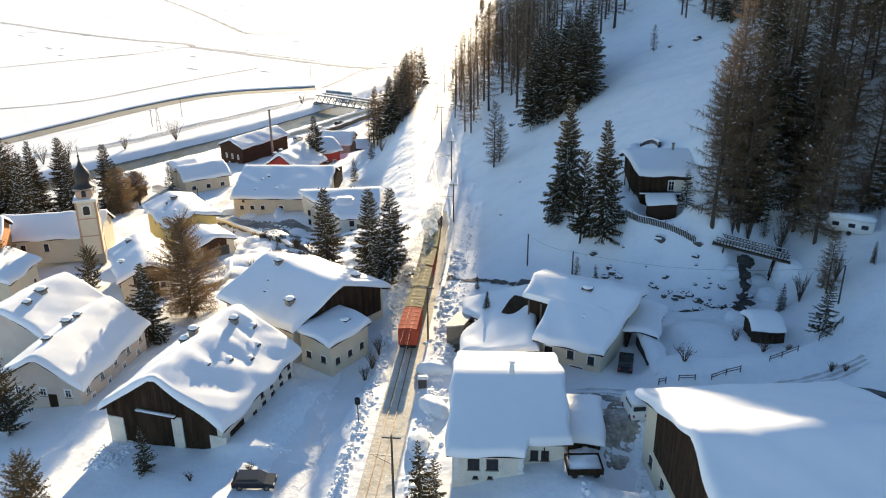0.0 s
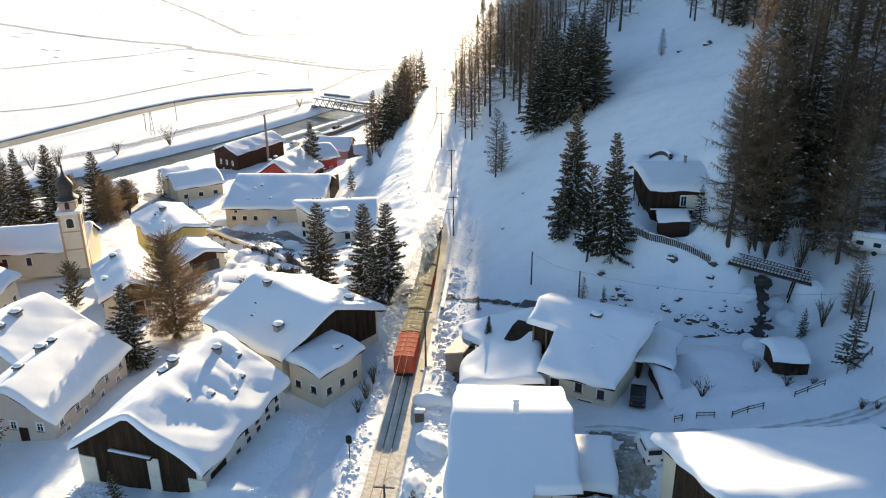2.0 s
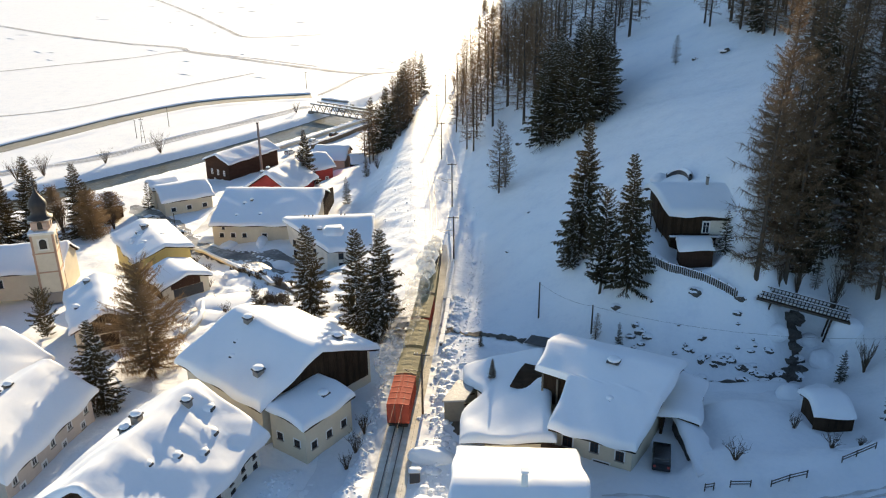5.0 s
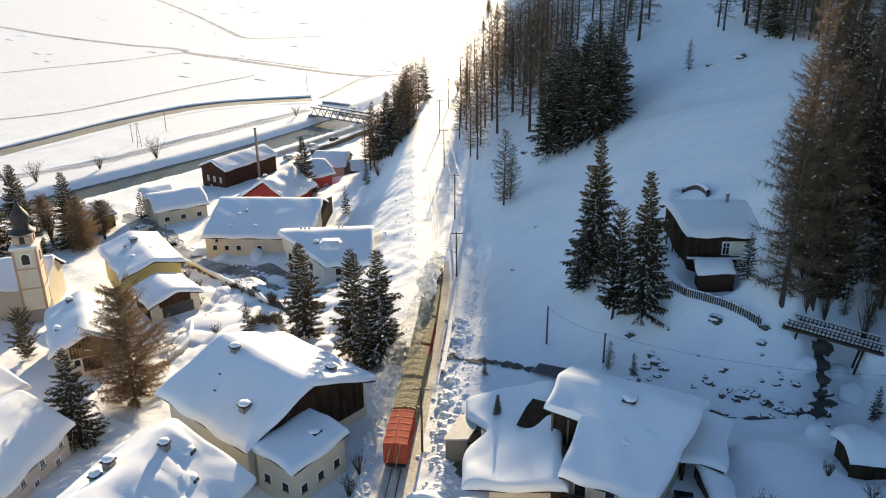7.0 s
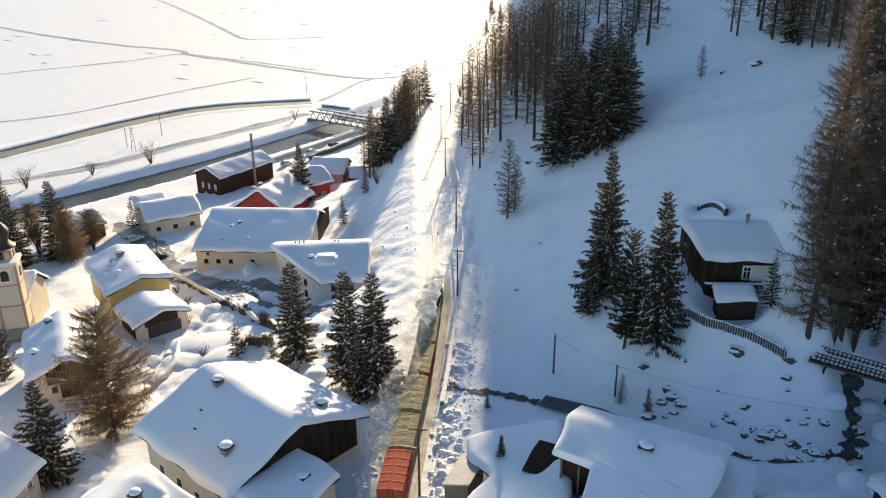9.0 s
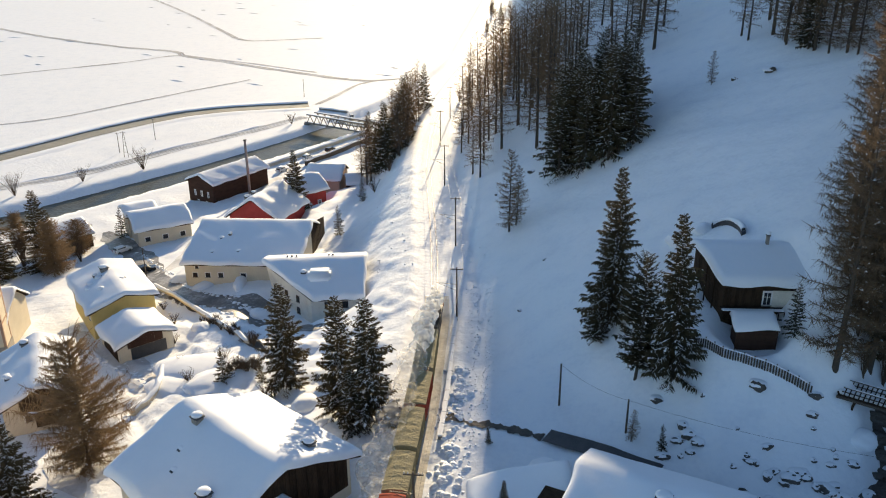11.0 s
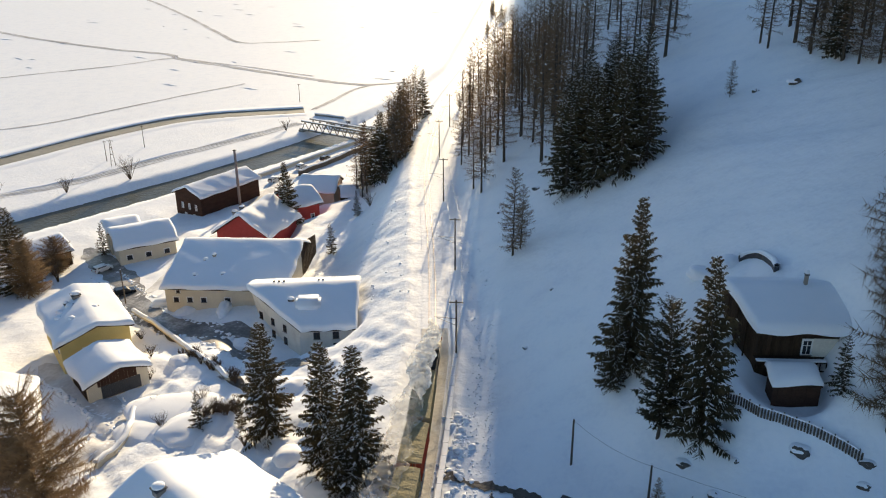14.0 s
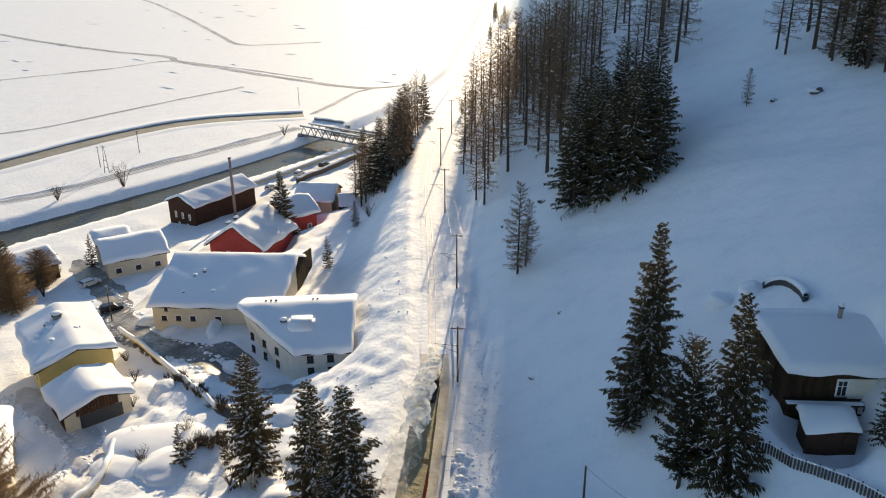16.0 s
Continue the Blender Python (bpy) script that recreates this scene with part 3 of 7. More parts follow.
# the big farmhouse with its barn gable
FARM = house("farmhouse", "large white farmhouse with a dark timber barn gable and deep snow", (-34.5, 76.7), 78.2, 18.8, 7.7, 8.4, -1.3, -6.5, -6.5, -10.9, M_WHITE, 0.8, (0.9, 0.8, 0.9), 1,
             row("R", 5, -1.5, 7.5, 0.9, 0.8, 1.0) + row("R", 4, 0.5, 7.5, 2.6, 0.6, 0.7), [(5.5, -1.6, 0.8, 0.9), (2.0, 2.0, 0.9, 1.0), (0.5, 2.4, 0.8, 0.6)], lumps=0.2,
             vents=[(-0.5, -4.2, 1.5), (4.5, -5.0, 1.6), (1.8, -5.6, 1.5), (-3.2, -3.0, 1.3), (7.0, -3.2, 1.6)], planks=[("F", -6.9, 7.5, 0.1, M_WOOD)], doors=[("R", -5.5, 0.0, 3.0, 2.6, M_WOOD)])
for s in (-6.4, 1.9, 7.0):
    part("pier", box(-1.05 if abs(s) > 5 else -0.7, -0.02, -0.6, 1.05 if abs(s) > 5 else 0.7, 0.18, 3.2 if s < 0 else 3.0 if s > 5 else 4.6, bevel=0.03), M_WHITE, FARM, "white plastered corner pier").matrix_basis = pose(-8.5, -s, 0, 0, 0, 90)
part("ledge", box(-2.6, 0.1, 4.6, 2.6, 0.6, 4.75), M_WOOD, FARM).matrix_basis = pose(-8.5, 0.6, 0, 0, 0, 90)
part("ledge_snow", box(-2.55, 0.1, 4.75, 2.55, 0.62, 4.95, bevel=0.07), M_ROOFSNOW, FARM, "snow on the ledge", True).matrix_basis = pose(-8.5, 0.6, 0, 0, 0, 90)
house("house", "pink-white plastered house with small windows under thick snow", (-57.1, 88.0), 86.8, 18.4, 6.2, 6.0, -6.2, -9.7, -10.2, -13.6, M_PINK, 0.75, (0.7, 0.7, 0.7), 2,
      row("R", 5, -7, 7, 1.6, 0.8, 1.0) + row("R", 4, -6, 6, 0.1, 0.8, 0.8) + row("F", 3, -3.5, 3.5, 1.7, 0.8, 1.1), [(0.5, 1.2, 1.0, 0.8), (-4.5, 0.9, 0.9, 0.6), (2.5, 0.8, 0.8, 0.5)], doors=[("F", 1.2, 0.0, 1.2, 2.0, M_WOOD)])
house("house", "white plastered house behind thick rounded roof snow", (-68.5, 98.5), 80, 14.0, 6.5, 6.8, -6.4, -9.2, -10.0, -14.8, M_PINK, 0.8, (0.7, 0.7, 0.7), 3, row("R", 3, -5, 5, 1.8), [(0, -1.0, 1.2, 0.7), (-3.5, -1.4, 0.9, 0.5)])
HALL = house("house", "wide stone house with a dark open timber gable", (-27.5, 99.6), -36, 17.0, 9.2, 9.3, -1.9, -5.5, -5.6, -11.8, M_CREAM, 0.8, (0.9, 0.8, 0.8), 4,
             row("R", 4, -5, 5, 2.2, 0.8, 0.9), [(-3.9, -1.3, 0.9, 0.9), (4.4, -6.2, 1.0, 0.8), (6.2, 4.6, 0.9, 0.7)], vents=[(-2.7, -4.2), (-1.2, -6.0)], planks=[("B", -8.0, 5.6, 2.8, M_WOOD)])
house("annex", "low plastered annex with a snow-covered lean roof", (-21.1, 90.3), 61, 8.6, 3.0, 2.9, -5.9, -5.7, -6.5, -11.6, M_CREAM, 0.6, (0.4, 0.2, 0.4), 5, row("F", 2, -1.4, 1.2, 2.2, 0.8, 0.9) + row("R", 3, -2.6, 2.4, 1.8, 0.8, 0.9), [(1.4, -0.6, 1.0, 0.12)], soft=0.6, lumps=0.05)
house("house", "white house with a broad snowy roof and balcony", (12.56, 91.9), -22, 14.6, 3.4, 11.6, 0.2, -0.7, -2.8, -6.2, M_CREAM, 0.75, (0.7, 0.8, 0.9), 6,
      [("R", -1.2, 1.3, 1.0, 1.2), ("R", 1.6, 1.5, 0.8, 1.1), ("R", 4.2, 1.3, 0.8, 1.1), ("R", 2.4, 0.2, 1.6, 0.4)], [(0.6, -1.4, 1.1, 0.35)], vents=[(1.7, -6.8)], warp=(0.5, 1.4, 0, 0), notch=(-4.6, 3.8))
DH = [o for o in bpy.data.objects if o.get("label", "") == "white house with a broad snowy roof and balcony"][0]
# A dark panel covers the wall, giving the shade of the opening.
part("open_loft", box(-6.5, -3.78, 1.2, -2.9, -3.6, 5.0), M_WOOD, DH, "dark board standing in for the shaded opening under the eaves")
for k in (-6.4, -4.7):
    part("loft_post", box(k - 0.09, -4.3, 0.0, k + 0.09, -4.12, 5.0), M_GREYWOOD, DH)
part("balcony", box(-3.6, -11.9, 1.0, -0.4, -10.8, 1.15), M_WOOD, DH)
part("balcony_front", box(-3.6, -11.95, 1.15, -0.4, -11.85, 1.95), M_WOOD, DH, "dark plank balcony front")
house("house", "low house under a sagging blanket of snow", (0.4, 92.0), 92, 17.6, 4.3, 5.4, -5.5, -6.8, -4.0, -8.6, M_CREAM, 0.75, (0.5, 2.6, 0.5), 7, soft=1.0, lumps=0.14, warp=(-1.6, 0.6, 1.8, 0.4), waist=(1.2, 2.4, 0.55))
house("house", "white corner-stoned house with a smooth snow roof", (2.5, 71.2), 2, 12.0, 7.2, 10.2, -1.2, -3.1, -4.53, -7.9, M_WHITE, 0.75, (0.5, 0.7, 0.7), 8,
      [("R", -3.6, 1.2, 1.2, 1.3), ("R", -1.7, 1.2, 1.2, 1.3), ("R", -3.4, 0.1, 0.5, 0.3), ("R", -1.9, 0.1, 0.5, 0.3)], [], lumps=0.025, warp=(-0.3, -0.2, 0.2, 0.3), soft=0.5, step=(1.7, 1.5))
STEPPED = (("R", 2.6, 1.4, 0.8, 1.2), ("R", 3.7, 1.4, 0.8, 1.2), ("R", 4.6, 0.2, 0.5, 0.3))
CORNER = [o for o in bpy.data.objects if o.name.startswith("house") and o.get("label", "").startswith("white corner")][0]
for sd, s, z, w, h in STEPPED:
    wall_window(CORNER, sd, s, z, w, h, 5.5, 6.5, 8.0, M_WHITE)
FL = part("flue", box(-0.28, -0.28, 5.6, 0.28, 0.28, 8.5, bevel=0.04), M_WHITEPAINT, CORNER, "slim metal flue with a white cap")
FL.matrix_basis = pose(0.4, -0.6, 0)
part("flue_cap", box(-0.4, -0.4, 8.6, 0.4, 0.4, 8.85, bevel=0.1), M_ROOFSNOW, FL)
for cx in (-5.36, 1.2):
    for k in range(7):
        part("quoin", box(-0.28 + 0.1 * (k % 2), -0.05, 0, 0.28 - 0.1 * (k % 2), 0.03, 0.42), M_WHITEPAINT, CORNER).matrix_basis = pose(cx, -9.5, -0.2 + 0.44 * k, 0, 0, 180)
for k in range(3):
    ST = part("step", box(1.9, -9.2 - 0.42 * k, -0.2, 4.0, -8.75 - 0.42 * k, 0.62 - 0.2 * k, bevel=0.02), M_STONE, CORNER, "stone step under snow")
    part("step_snow", box(1.86, -9.24 - 0.42 * k, 0.62 - 0.2 * k, 4.04, -8.72 - 0.42 * k, 0.76 - 0.2 * k, bevel=0.05), M_ROOFSNOW, ST, "", True)
house("shed", "dark timber shed beside the white house", (10.6, 68.6), -1, 3.9, 3.0, 4.2, -3.8, -4.2, -5.0, -7.2, M_WOOD, 0.65, (0.3, 0.3, 0.3), 21, category="shed", planks=[("R", -1.6, 1.6, 0.0, M_WOOD)], soft=0.6)
house("farmhouse", "large dark timber farmhouse on a plastered base", (27.7, 51.9), 8, 20.8, 14.6, 12.0, 6.0, 0.8, 1.0, -6.4, M_CREAM, 0.8, (0.9, 0.9, 0.9), 9,
      row("F", 6, -11, 7, 1.2, 0.9, 1.1), lumps=0.14, planks=[("F", -12.8, 10.6, 3.2, M_WOOD)])
house("shed", "long shed with a bare dark roof behind the farmhouse", (45.5, 68.6), -6, 16.0, 3.4, 4.2, -0.8, -2.0, -2.6, -5.0, M_WOOD, 0.0, (0.3, 0.3, 0.3), 34, category="shed", roof_mat=M_SLATE)
house("house", "long white house with small windows and snowy roof", (-53.3, 186.3), 2.5, 23.0, 6.0, 14.6, -12.0, -14.6, -15.6, -19.6, M_CREAM, 0.65, (0.6, 0.6, 0.6), 10,
      row("R", 3, -9, -4, 1.2, 0.9, 0.9) + [("R", 0.4, 1.2, 1.0, 0.9), ("R", -8.5, 3.0, 0.6, 0.5)], [(-4.0, -6.0, 0.5, 0.5)], vents=[(-5.5, -7.0), (-6.0, -11.5), (-1.0, -11.2)], planks=[("B", -13.0, 0.0, 0.2, M_WOOD)], lumps=0.05)
WHITE = house("house", "tall white house with small windows, shallow snow roof and dormer", (-36.3, 165.8), 10.3, 18.6, 7.0, 10.8, -11.4, -13.8, -14.4, -19.4, M_WHITE, 0.75, (0.6, 0.6, 0.6), 11,
              [("R", 5.6, 1.2, 1.0, 1.2), ("R", 5.6, 3.2, 1.0, 1.2), ("R", 2.6, 3.2, 1.0, 1.2), ("R", 2.6, 1.2, 1.0, 1.2)] + [("F", s, z, 0.9, 1.2) for s in (2.0, 4.6, 7.2) for z in (1.0, 3.2)], [(-1.6, -4.6, 0.8, 0.4)],
              warp=(9.4, 0.4, 0, 0), lumps=0.04)
part("dormer", box(-0.8, -7.0, 5.9, 3.2, -3.6, 8.1, bevel=0.4), M_ROOFSNOW, WHITE, "snow-laden dormer", True)
part("dormer_front", box(-0.5, -7.06, 6.45, 2.9, -6.9, 6.8), M_SLATE, WHITE)
for k in (-4.8, -4.0, -3.2, 2.6, 3.3):
    part("flue", box(k - 0.15, 0.5, 8.0, k + 0.15, 0.8, 8.75), M_SLATE, WHITE)
house("house", "yellow house with a snow-covered roof and many vents", (-69.7, 156.4), 129.7, 17.4, 6.2, 5.4, -11.9, -13.9, -13.2, -18.3, M_YELLOW, 0.7, (0.7, 0.7, 0.7), 12,
      row("L", 3, -6, 2, 2.4, 0.8, 1.0) + row("F", 2, -2, 2, 2.4, 0.7, 0.6), [(3.0, 0.6, 1.2, 0.7), (2.0, 2.4, 0.6, 0.5)], vents=[(0.5, 3.2), (-1.0, 3.8), (-2.0, -1.5), (1.2, 1.6), (-3.4, 2.2)])
house("garage", "cream garage with dark doors and a snowy roof", (-60.0, 143.9), 135.9, 9.2, 4.9, 4.8, -13.5, -15.2, -14.9, -17.9, M_CREAM, 0.7, (0.5, 0.5, 0.6), 13, [], [], doors=[("L", -0.4, 0.0, 6.0, 2.3, M_WOOD), ("F", 0.2, 0.0, 5.6, 2.0, M_SLATE)], category="garage", soft=0.9, planks=[("F", -2.6, 3.0, 2.05, M_BROWN)])
house("house", "white cottage by the river with a snow roof", (-86.3, 210.4), 34.9, 13.4, 6.0, 6.8, -18.9, -20.6, -21.2, -25.4, M_CREAM, 0.75, (0.6, 0.6, 0.6), 14, row("R", 3, -4, 4, 1.4, 1.1, 1.0))
house("barn", "dark brown timber barn with a snowy roof", (-83.7, 252.1), 62.7, 22.1, 5.7, 5.3, -19.8, -22.1, -22.2, -29.3, M_BROWN, 0.6, (0.5, 0.5, 0.5), 15, row("F", 3, -2.6, 2.6, 3.2, 0.5, 1.5) + row("F", 2, -1.6, 1.6, 0.6, 0.5, 1.3), vents=[(2, -2)], category="barn")
house("house", "red wooden house with white trim under snow", (-62.0, 219.5), 77.4, 15.5, 7.6, 7.3, -16.2, -21.4, -21.0, -25.3, M_RED, 0.7, (0.8, 0.9, 0.9), 16, row("F", 2, -2, 2, 1.6), [(-2.5, 2.2, 0.9, 1.1), (-5.0, 2.6, 0.9, 1.0)], lumps=0.26)
house("house", "small red house with a heavy snow roof", (-58.5, 240.0), 41, 9.6, 4.6, 6.2, -18.8, -21.6, -21.7, -27.2, M_RED, 0.8, (0.8, 0.8, 0.9), 18, row("R", 2, -2, 2, 1.6), lumps=0.26)
house("house", "pinkish house with a low snow-covered roof", (-55.8, 256.8), -2.6, 10.9, 4.0, 6.4, -20.2, -22.2, -23.1, -27.9, M_ROSE, 0.5, (0.4, 0.4, 0.5), 19, row("R", 2, -3, 0, 1.4))
house("shed", "dark lean-to shed with a snowy roof", (-47.5, 254.0), 20, 5.0, 2.5, 4.0, -22.2, -23.0, -24.0, -26.6, M_WOOD, 0.6, (0.3, 0.3, 0.3), 20, category="shed")
house("hut", "dark timber hut under a smooth snow roof", (-107.9, 206.3), 50, 8.6, 5.0, 6.2, -21.2, -23.0, -23.3, -27.0, M_WOOD, 0.7, (0.5, 0.5, 0.5), 22, category="hut", soft=0.9)
house("house", "old house with a broad bright snow roof", (-64.6, 125.4), 122, 16.0, 5.4, 4.8, -10.2, -12.7, -12.3, -16.2, M_CREAM, 0.75, (0.6, 0.6, 0.6), 23, row("L", 3, -4, 4, 1.2, 0.8, 0.9) + row("F", 2, -2, 2, 1.2, 0.8, 0.9), [(5.5, 1.6, 0.9, 0.6), (-2, 3.8, 0.7, 0.4)], doors=[("F", 0.0, 0.0, 2.6, 2.2, M_WOOD)], vents=[(-1, 3.6), (2.0, -1.8), (-4.6, -2.6)], planks=[("F", -2.8, 2.8, 2.4, M_WOOD)])
house("house", "cream house with a snow roof by the church", (-88.9, 118.2), 96, 11.5, 5.0, 5.6, -10.0, -13.2, -12.2, -17.5, M_CREAM, 0.75, (0.6, 0.6, 0.6), 24, row("R", 3, -3.5, 3.5, 1.2) + row("F", 2, -2, 2, 1.2))
house("house", "orange house with a snowy roof by the church", (-103.0, 134.0), 20, 12.0, 5.5, 5.5, -8.6, -11.6, -11.6, -19.5, M_ORANGE, 0.75, (0.6, 0.6, 0.6), 25, row("R", 3, -3.5, 3.5, 3.2) + row("B", 2, -2, 2, 3.0))
CH = house("chalet", "dark timber chalet on the slope under thick snow", (26.6, 123.8), 2.5, 12.2, 4.2, 6.0, 9.9, 8.4, 7.75, 3.9, M_WOOD, 0.8, (0.9, 0.6, 0.8), 17,
           [("R", 0.75, 1.2, 0.9, 1.6)], [(1.6, -0.4, 0.35, 1.3)], planks=[("R", -0.2, 4.0, 0.0, M_WOOD)], lumps=0.04, warp=(1.7, 1.6, 0, 0))
part("wall_end", box(1.3, -5.26, 1.0, 3.9, -5.0, 3.0), M_WHITE, CH, "white plastered end of the wall")
for k in (-5.6, -5.1, -4.6):
    part("gable_post", box(k - 0.07, -0.1 + (k + 5.6) * -3.2, -0.4, k + 0.07, 0.06 + (k + 5.6) * -3.2, 5.4 + (k + 5.6) * -1.3), M_WOOD, CH)
part("balcony", box(-4.3, -6.4, 0.85, 2.4, -5.2, 1.0), M_WOOD, CH)
for k in range(12):
    part("baluster", box(-4.2 + k * 0.6, -6.38, 0.0, -4.12 + k * 0.6, -6.3, 0.9), M_WOOD, CH)
part("handrail", box(-4.3, -6.42, -0.05, 2.4, -6.28, 0.05), M_WOOD, CH)
part("balcony_snow", box(-4.3, -6.45, 1.0, 2.4, -5.9, 1.12, bevel=0.05), M_ROOFSNOW, CH)
house("shed", "small brown shed with a round cap of snow", (25.7, 116.3), 2, 4.5, 1.0, 2.1, 4.7, 4.5, 4.2, 1.8, M_BROWN, 0.7, (0.3, 0.3, 0.3), 26, category="shed", soft=1.1, planks=[("R", -2.2, 2.2, 0.0, M_BROWN)])
house("hut", "small dark garden hut under thick snow", (34.6, 88.6), 5, 4.0, 1.9, 2.4, -1.9, -2.3, -2.6, -4.8, M_WOOD, 0.75, (0.3, 0.3, 0.3), 27, category="hut", soft=0.9, planks=[("R", -2.1, 2.1, 0.0, M_WOOD)])
house("carport", "open timber carport with a long snow roof", (19.9, 89.6), 74, 8.6, 1.9, 2.3, -2.8, -3.1, -3.3, -6.0, "open", 0.6, (0.3, 0.3, 0.3), 28, category="carport", soft=0.8)
house("shed", "weathered timber lean-to between the houses", (4.6, 93.6), -22, 4.6, 2.0, 2.6, -3.3, -3.4, -3.9, -6.8, M_GREYWOOD, 0.0, (0.2, 0.2, 0.2), 29, category="shed", soft=0.3)
house("shed", "grey sheet-roofed lean-to at the line", (-4.2, 95.0), 73, 4.9, 1.5, 1.4, -6.6, -7.0, -6.2, -9.4, M_GREYWOOD, 0.0, (0.2, 0.2, 0.2), 30, category="shed", roof_mat=M_SHEET)


# ---- the church ----
def church():
    nave = house("church", "pale church nave with a long snow roof", (-96.0, 147.5), 14, 25.0, 5.0, 6.4, -11.9, -15.2, -15.3, -19.2, M_CREAM, 0.6, (0.4, 0.5, 0.5), 31, row("R", 3, -8, 1, 1.2, 0.9, 1.6), category="church", doors=[("R", -4.5, 0.0, 2.6, 2.2, M_BROWN)])
    tw = thing("church_tower", "slender cream bell tower with a dark onion dome", "church tower", pose(-83.6, 142.8, -19.2, 0, 0, 22))
    w = 1.95
    part("shaft", box(-w, -w, -1.0, w, w, 12.6, bevel=0.04), M_CREAM, tw)
    part("plinth", box(-w - 0.15, -w - 0.15, -1.0, w + 0.15, w + 0.15, 1.2, bevel=0.05), M_STONE, tw)
    for z in (5.2, 8.9):
        part("string_course", box(-w - 0.10, -w - 0.10, z, w + 0.10, w + 0.10, z + 0.22), M_TERRA, tw)
    part("cornice", box(-w - 0.32, -w - 0.32, 12.55, w + 0.32, w + 0.32, 12.95, bevel=0.08), M_WHITE, tw)
    part("cornice_snow", box(-w - 0.30, -w - 0.30, 12.95, w + 0.30, w + 0.30, 13.1, bevel=0.06), M_ROOFSNOW, tw)
    part("lantern", box(-1.6, -1.6, 13.05, 1.6, 1.6, 15.1, bevel=0.35), M_ROSE, tw)
    part("eave", box(-1.9, -1.9, 15.1, 1.9, 1.9, 15.25, bevel=0.05), M_WHITE, tw)
    for a in range(4):
        m = Matrix.Rotation(a * math.pi / 2, 4, "Z")
        # Dark plates stand in for the shaded inside of belfry and lantern openings.
        for nm, x, h, y0, y1, z0, mt, lb in (("belfry_frame", 0.95, 1.75, w - 0.06, w + 0.05, 9.55, M_WHITE, "pale framed belfry surround"), ("belfry_opening", 0.62, 1.3, w - 0.04, w + 0.09, 9.85, M_IRON, "dark arched plate for the shade in the belfry opening"), ("lantern_opening", 0.42, 1.0, 1.5, 1.64, 13.5, M_IRON, "dark arched plate for the shade in the lantern opening")):
            # a rectangle with a round head
            pts = [(-x, z0), (x, z0)] + [(x * math.cos(k * math.pi / 8), z0 + h + x * 0.9 * math.sin(k * math.pi / 8)) for k in range(9)]
            if nm == "belfry_frame":
                pts = [(-x, z0), (x, z0), (x, z0 + h + 0.55), (-x, z0 + h + 0.55)]
            n = len(pts)
            vs = [(p, y, z) for y in (y0, y1) for p, z in pts]
            fs = [tuple(range(n)), tuple(range(2 * n - 1, n - 1, -1))] + [(i, n + i, n + (i + 1) % n, (i + 1) % n) for i in range(n)]
            obj(nm, vs, fs, mt, tw, False, lb).matrix_basis = m
        for sx in (-1, 1):
            p = part("corner_strip", box(sx * (w - 0.16) - 0.18, w - 0.03, 1.2, sx * (w - 0.16) + 0.18, w + 0.05, 12.55), M_TERRA, tw)
            p.matrix_basis = m
    prof = [(2.2, 15.2), (2.12, 15.4), (1.6, 15.8), (1.28, 16.3), (1.3, 16.8), (1.55, 17.4), (1.6, 17.9), (1.35, 18.5), (0.85, 19.2), (0.42, 19.9), (0.2, 20.6), (0.12, 21.4), (0.04, 22.6)]
    seg = 16
    vs = [(r * math.cos(2 * math.pi * k / seg), r * math.sin(2 * math.pi * k / seg), z) for r, z in prof for k in range(seg)]
    fs = [(i * seg + k, i * seg + (k + 1) % seg, (i + 1) * seg + (k + 1) % seg, (i + 1) * seg + k) for i in range(len(prof) - 1) for k in range(seg)]
    obj("onion_dome", vs, fs, M_COPPER, tw, True, "dark shingled onion dome")
    part("cross", box(-0.05, -0.05, 22.4, 0.05, 0.05, 23.8), M_IRON, tw)
    part("cross_arm", box(-0.4, -0.04, 23.2, 0.4, 0.04, 23.3), M_IRON, tw)
    bm = bmesh.new()
    bmesh.ops.create_icosphere(bm, subdivisions=2, radius=0.24, matrix=Matrix.Translation((0, 0, 21.6)))
    part("ball", bm, M_IRON, tw, "", True)


church()


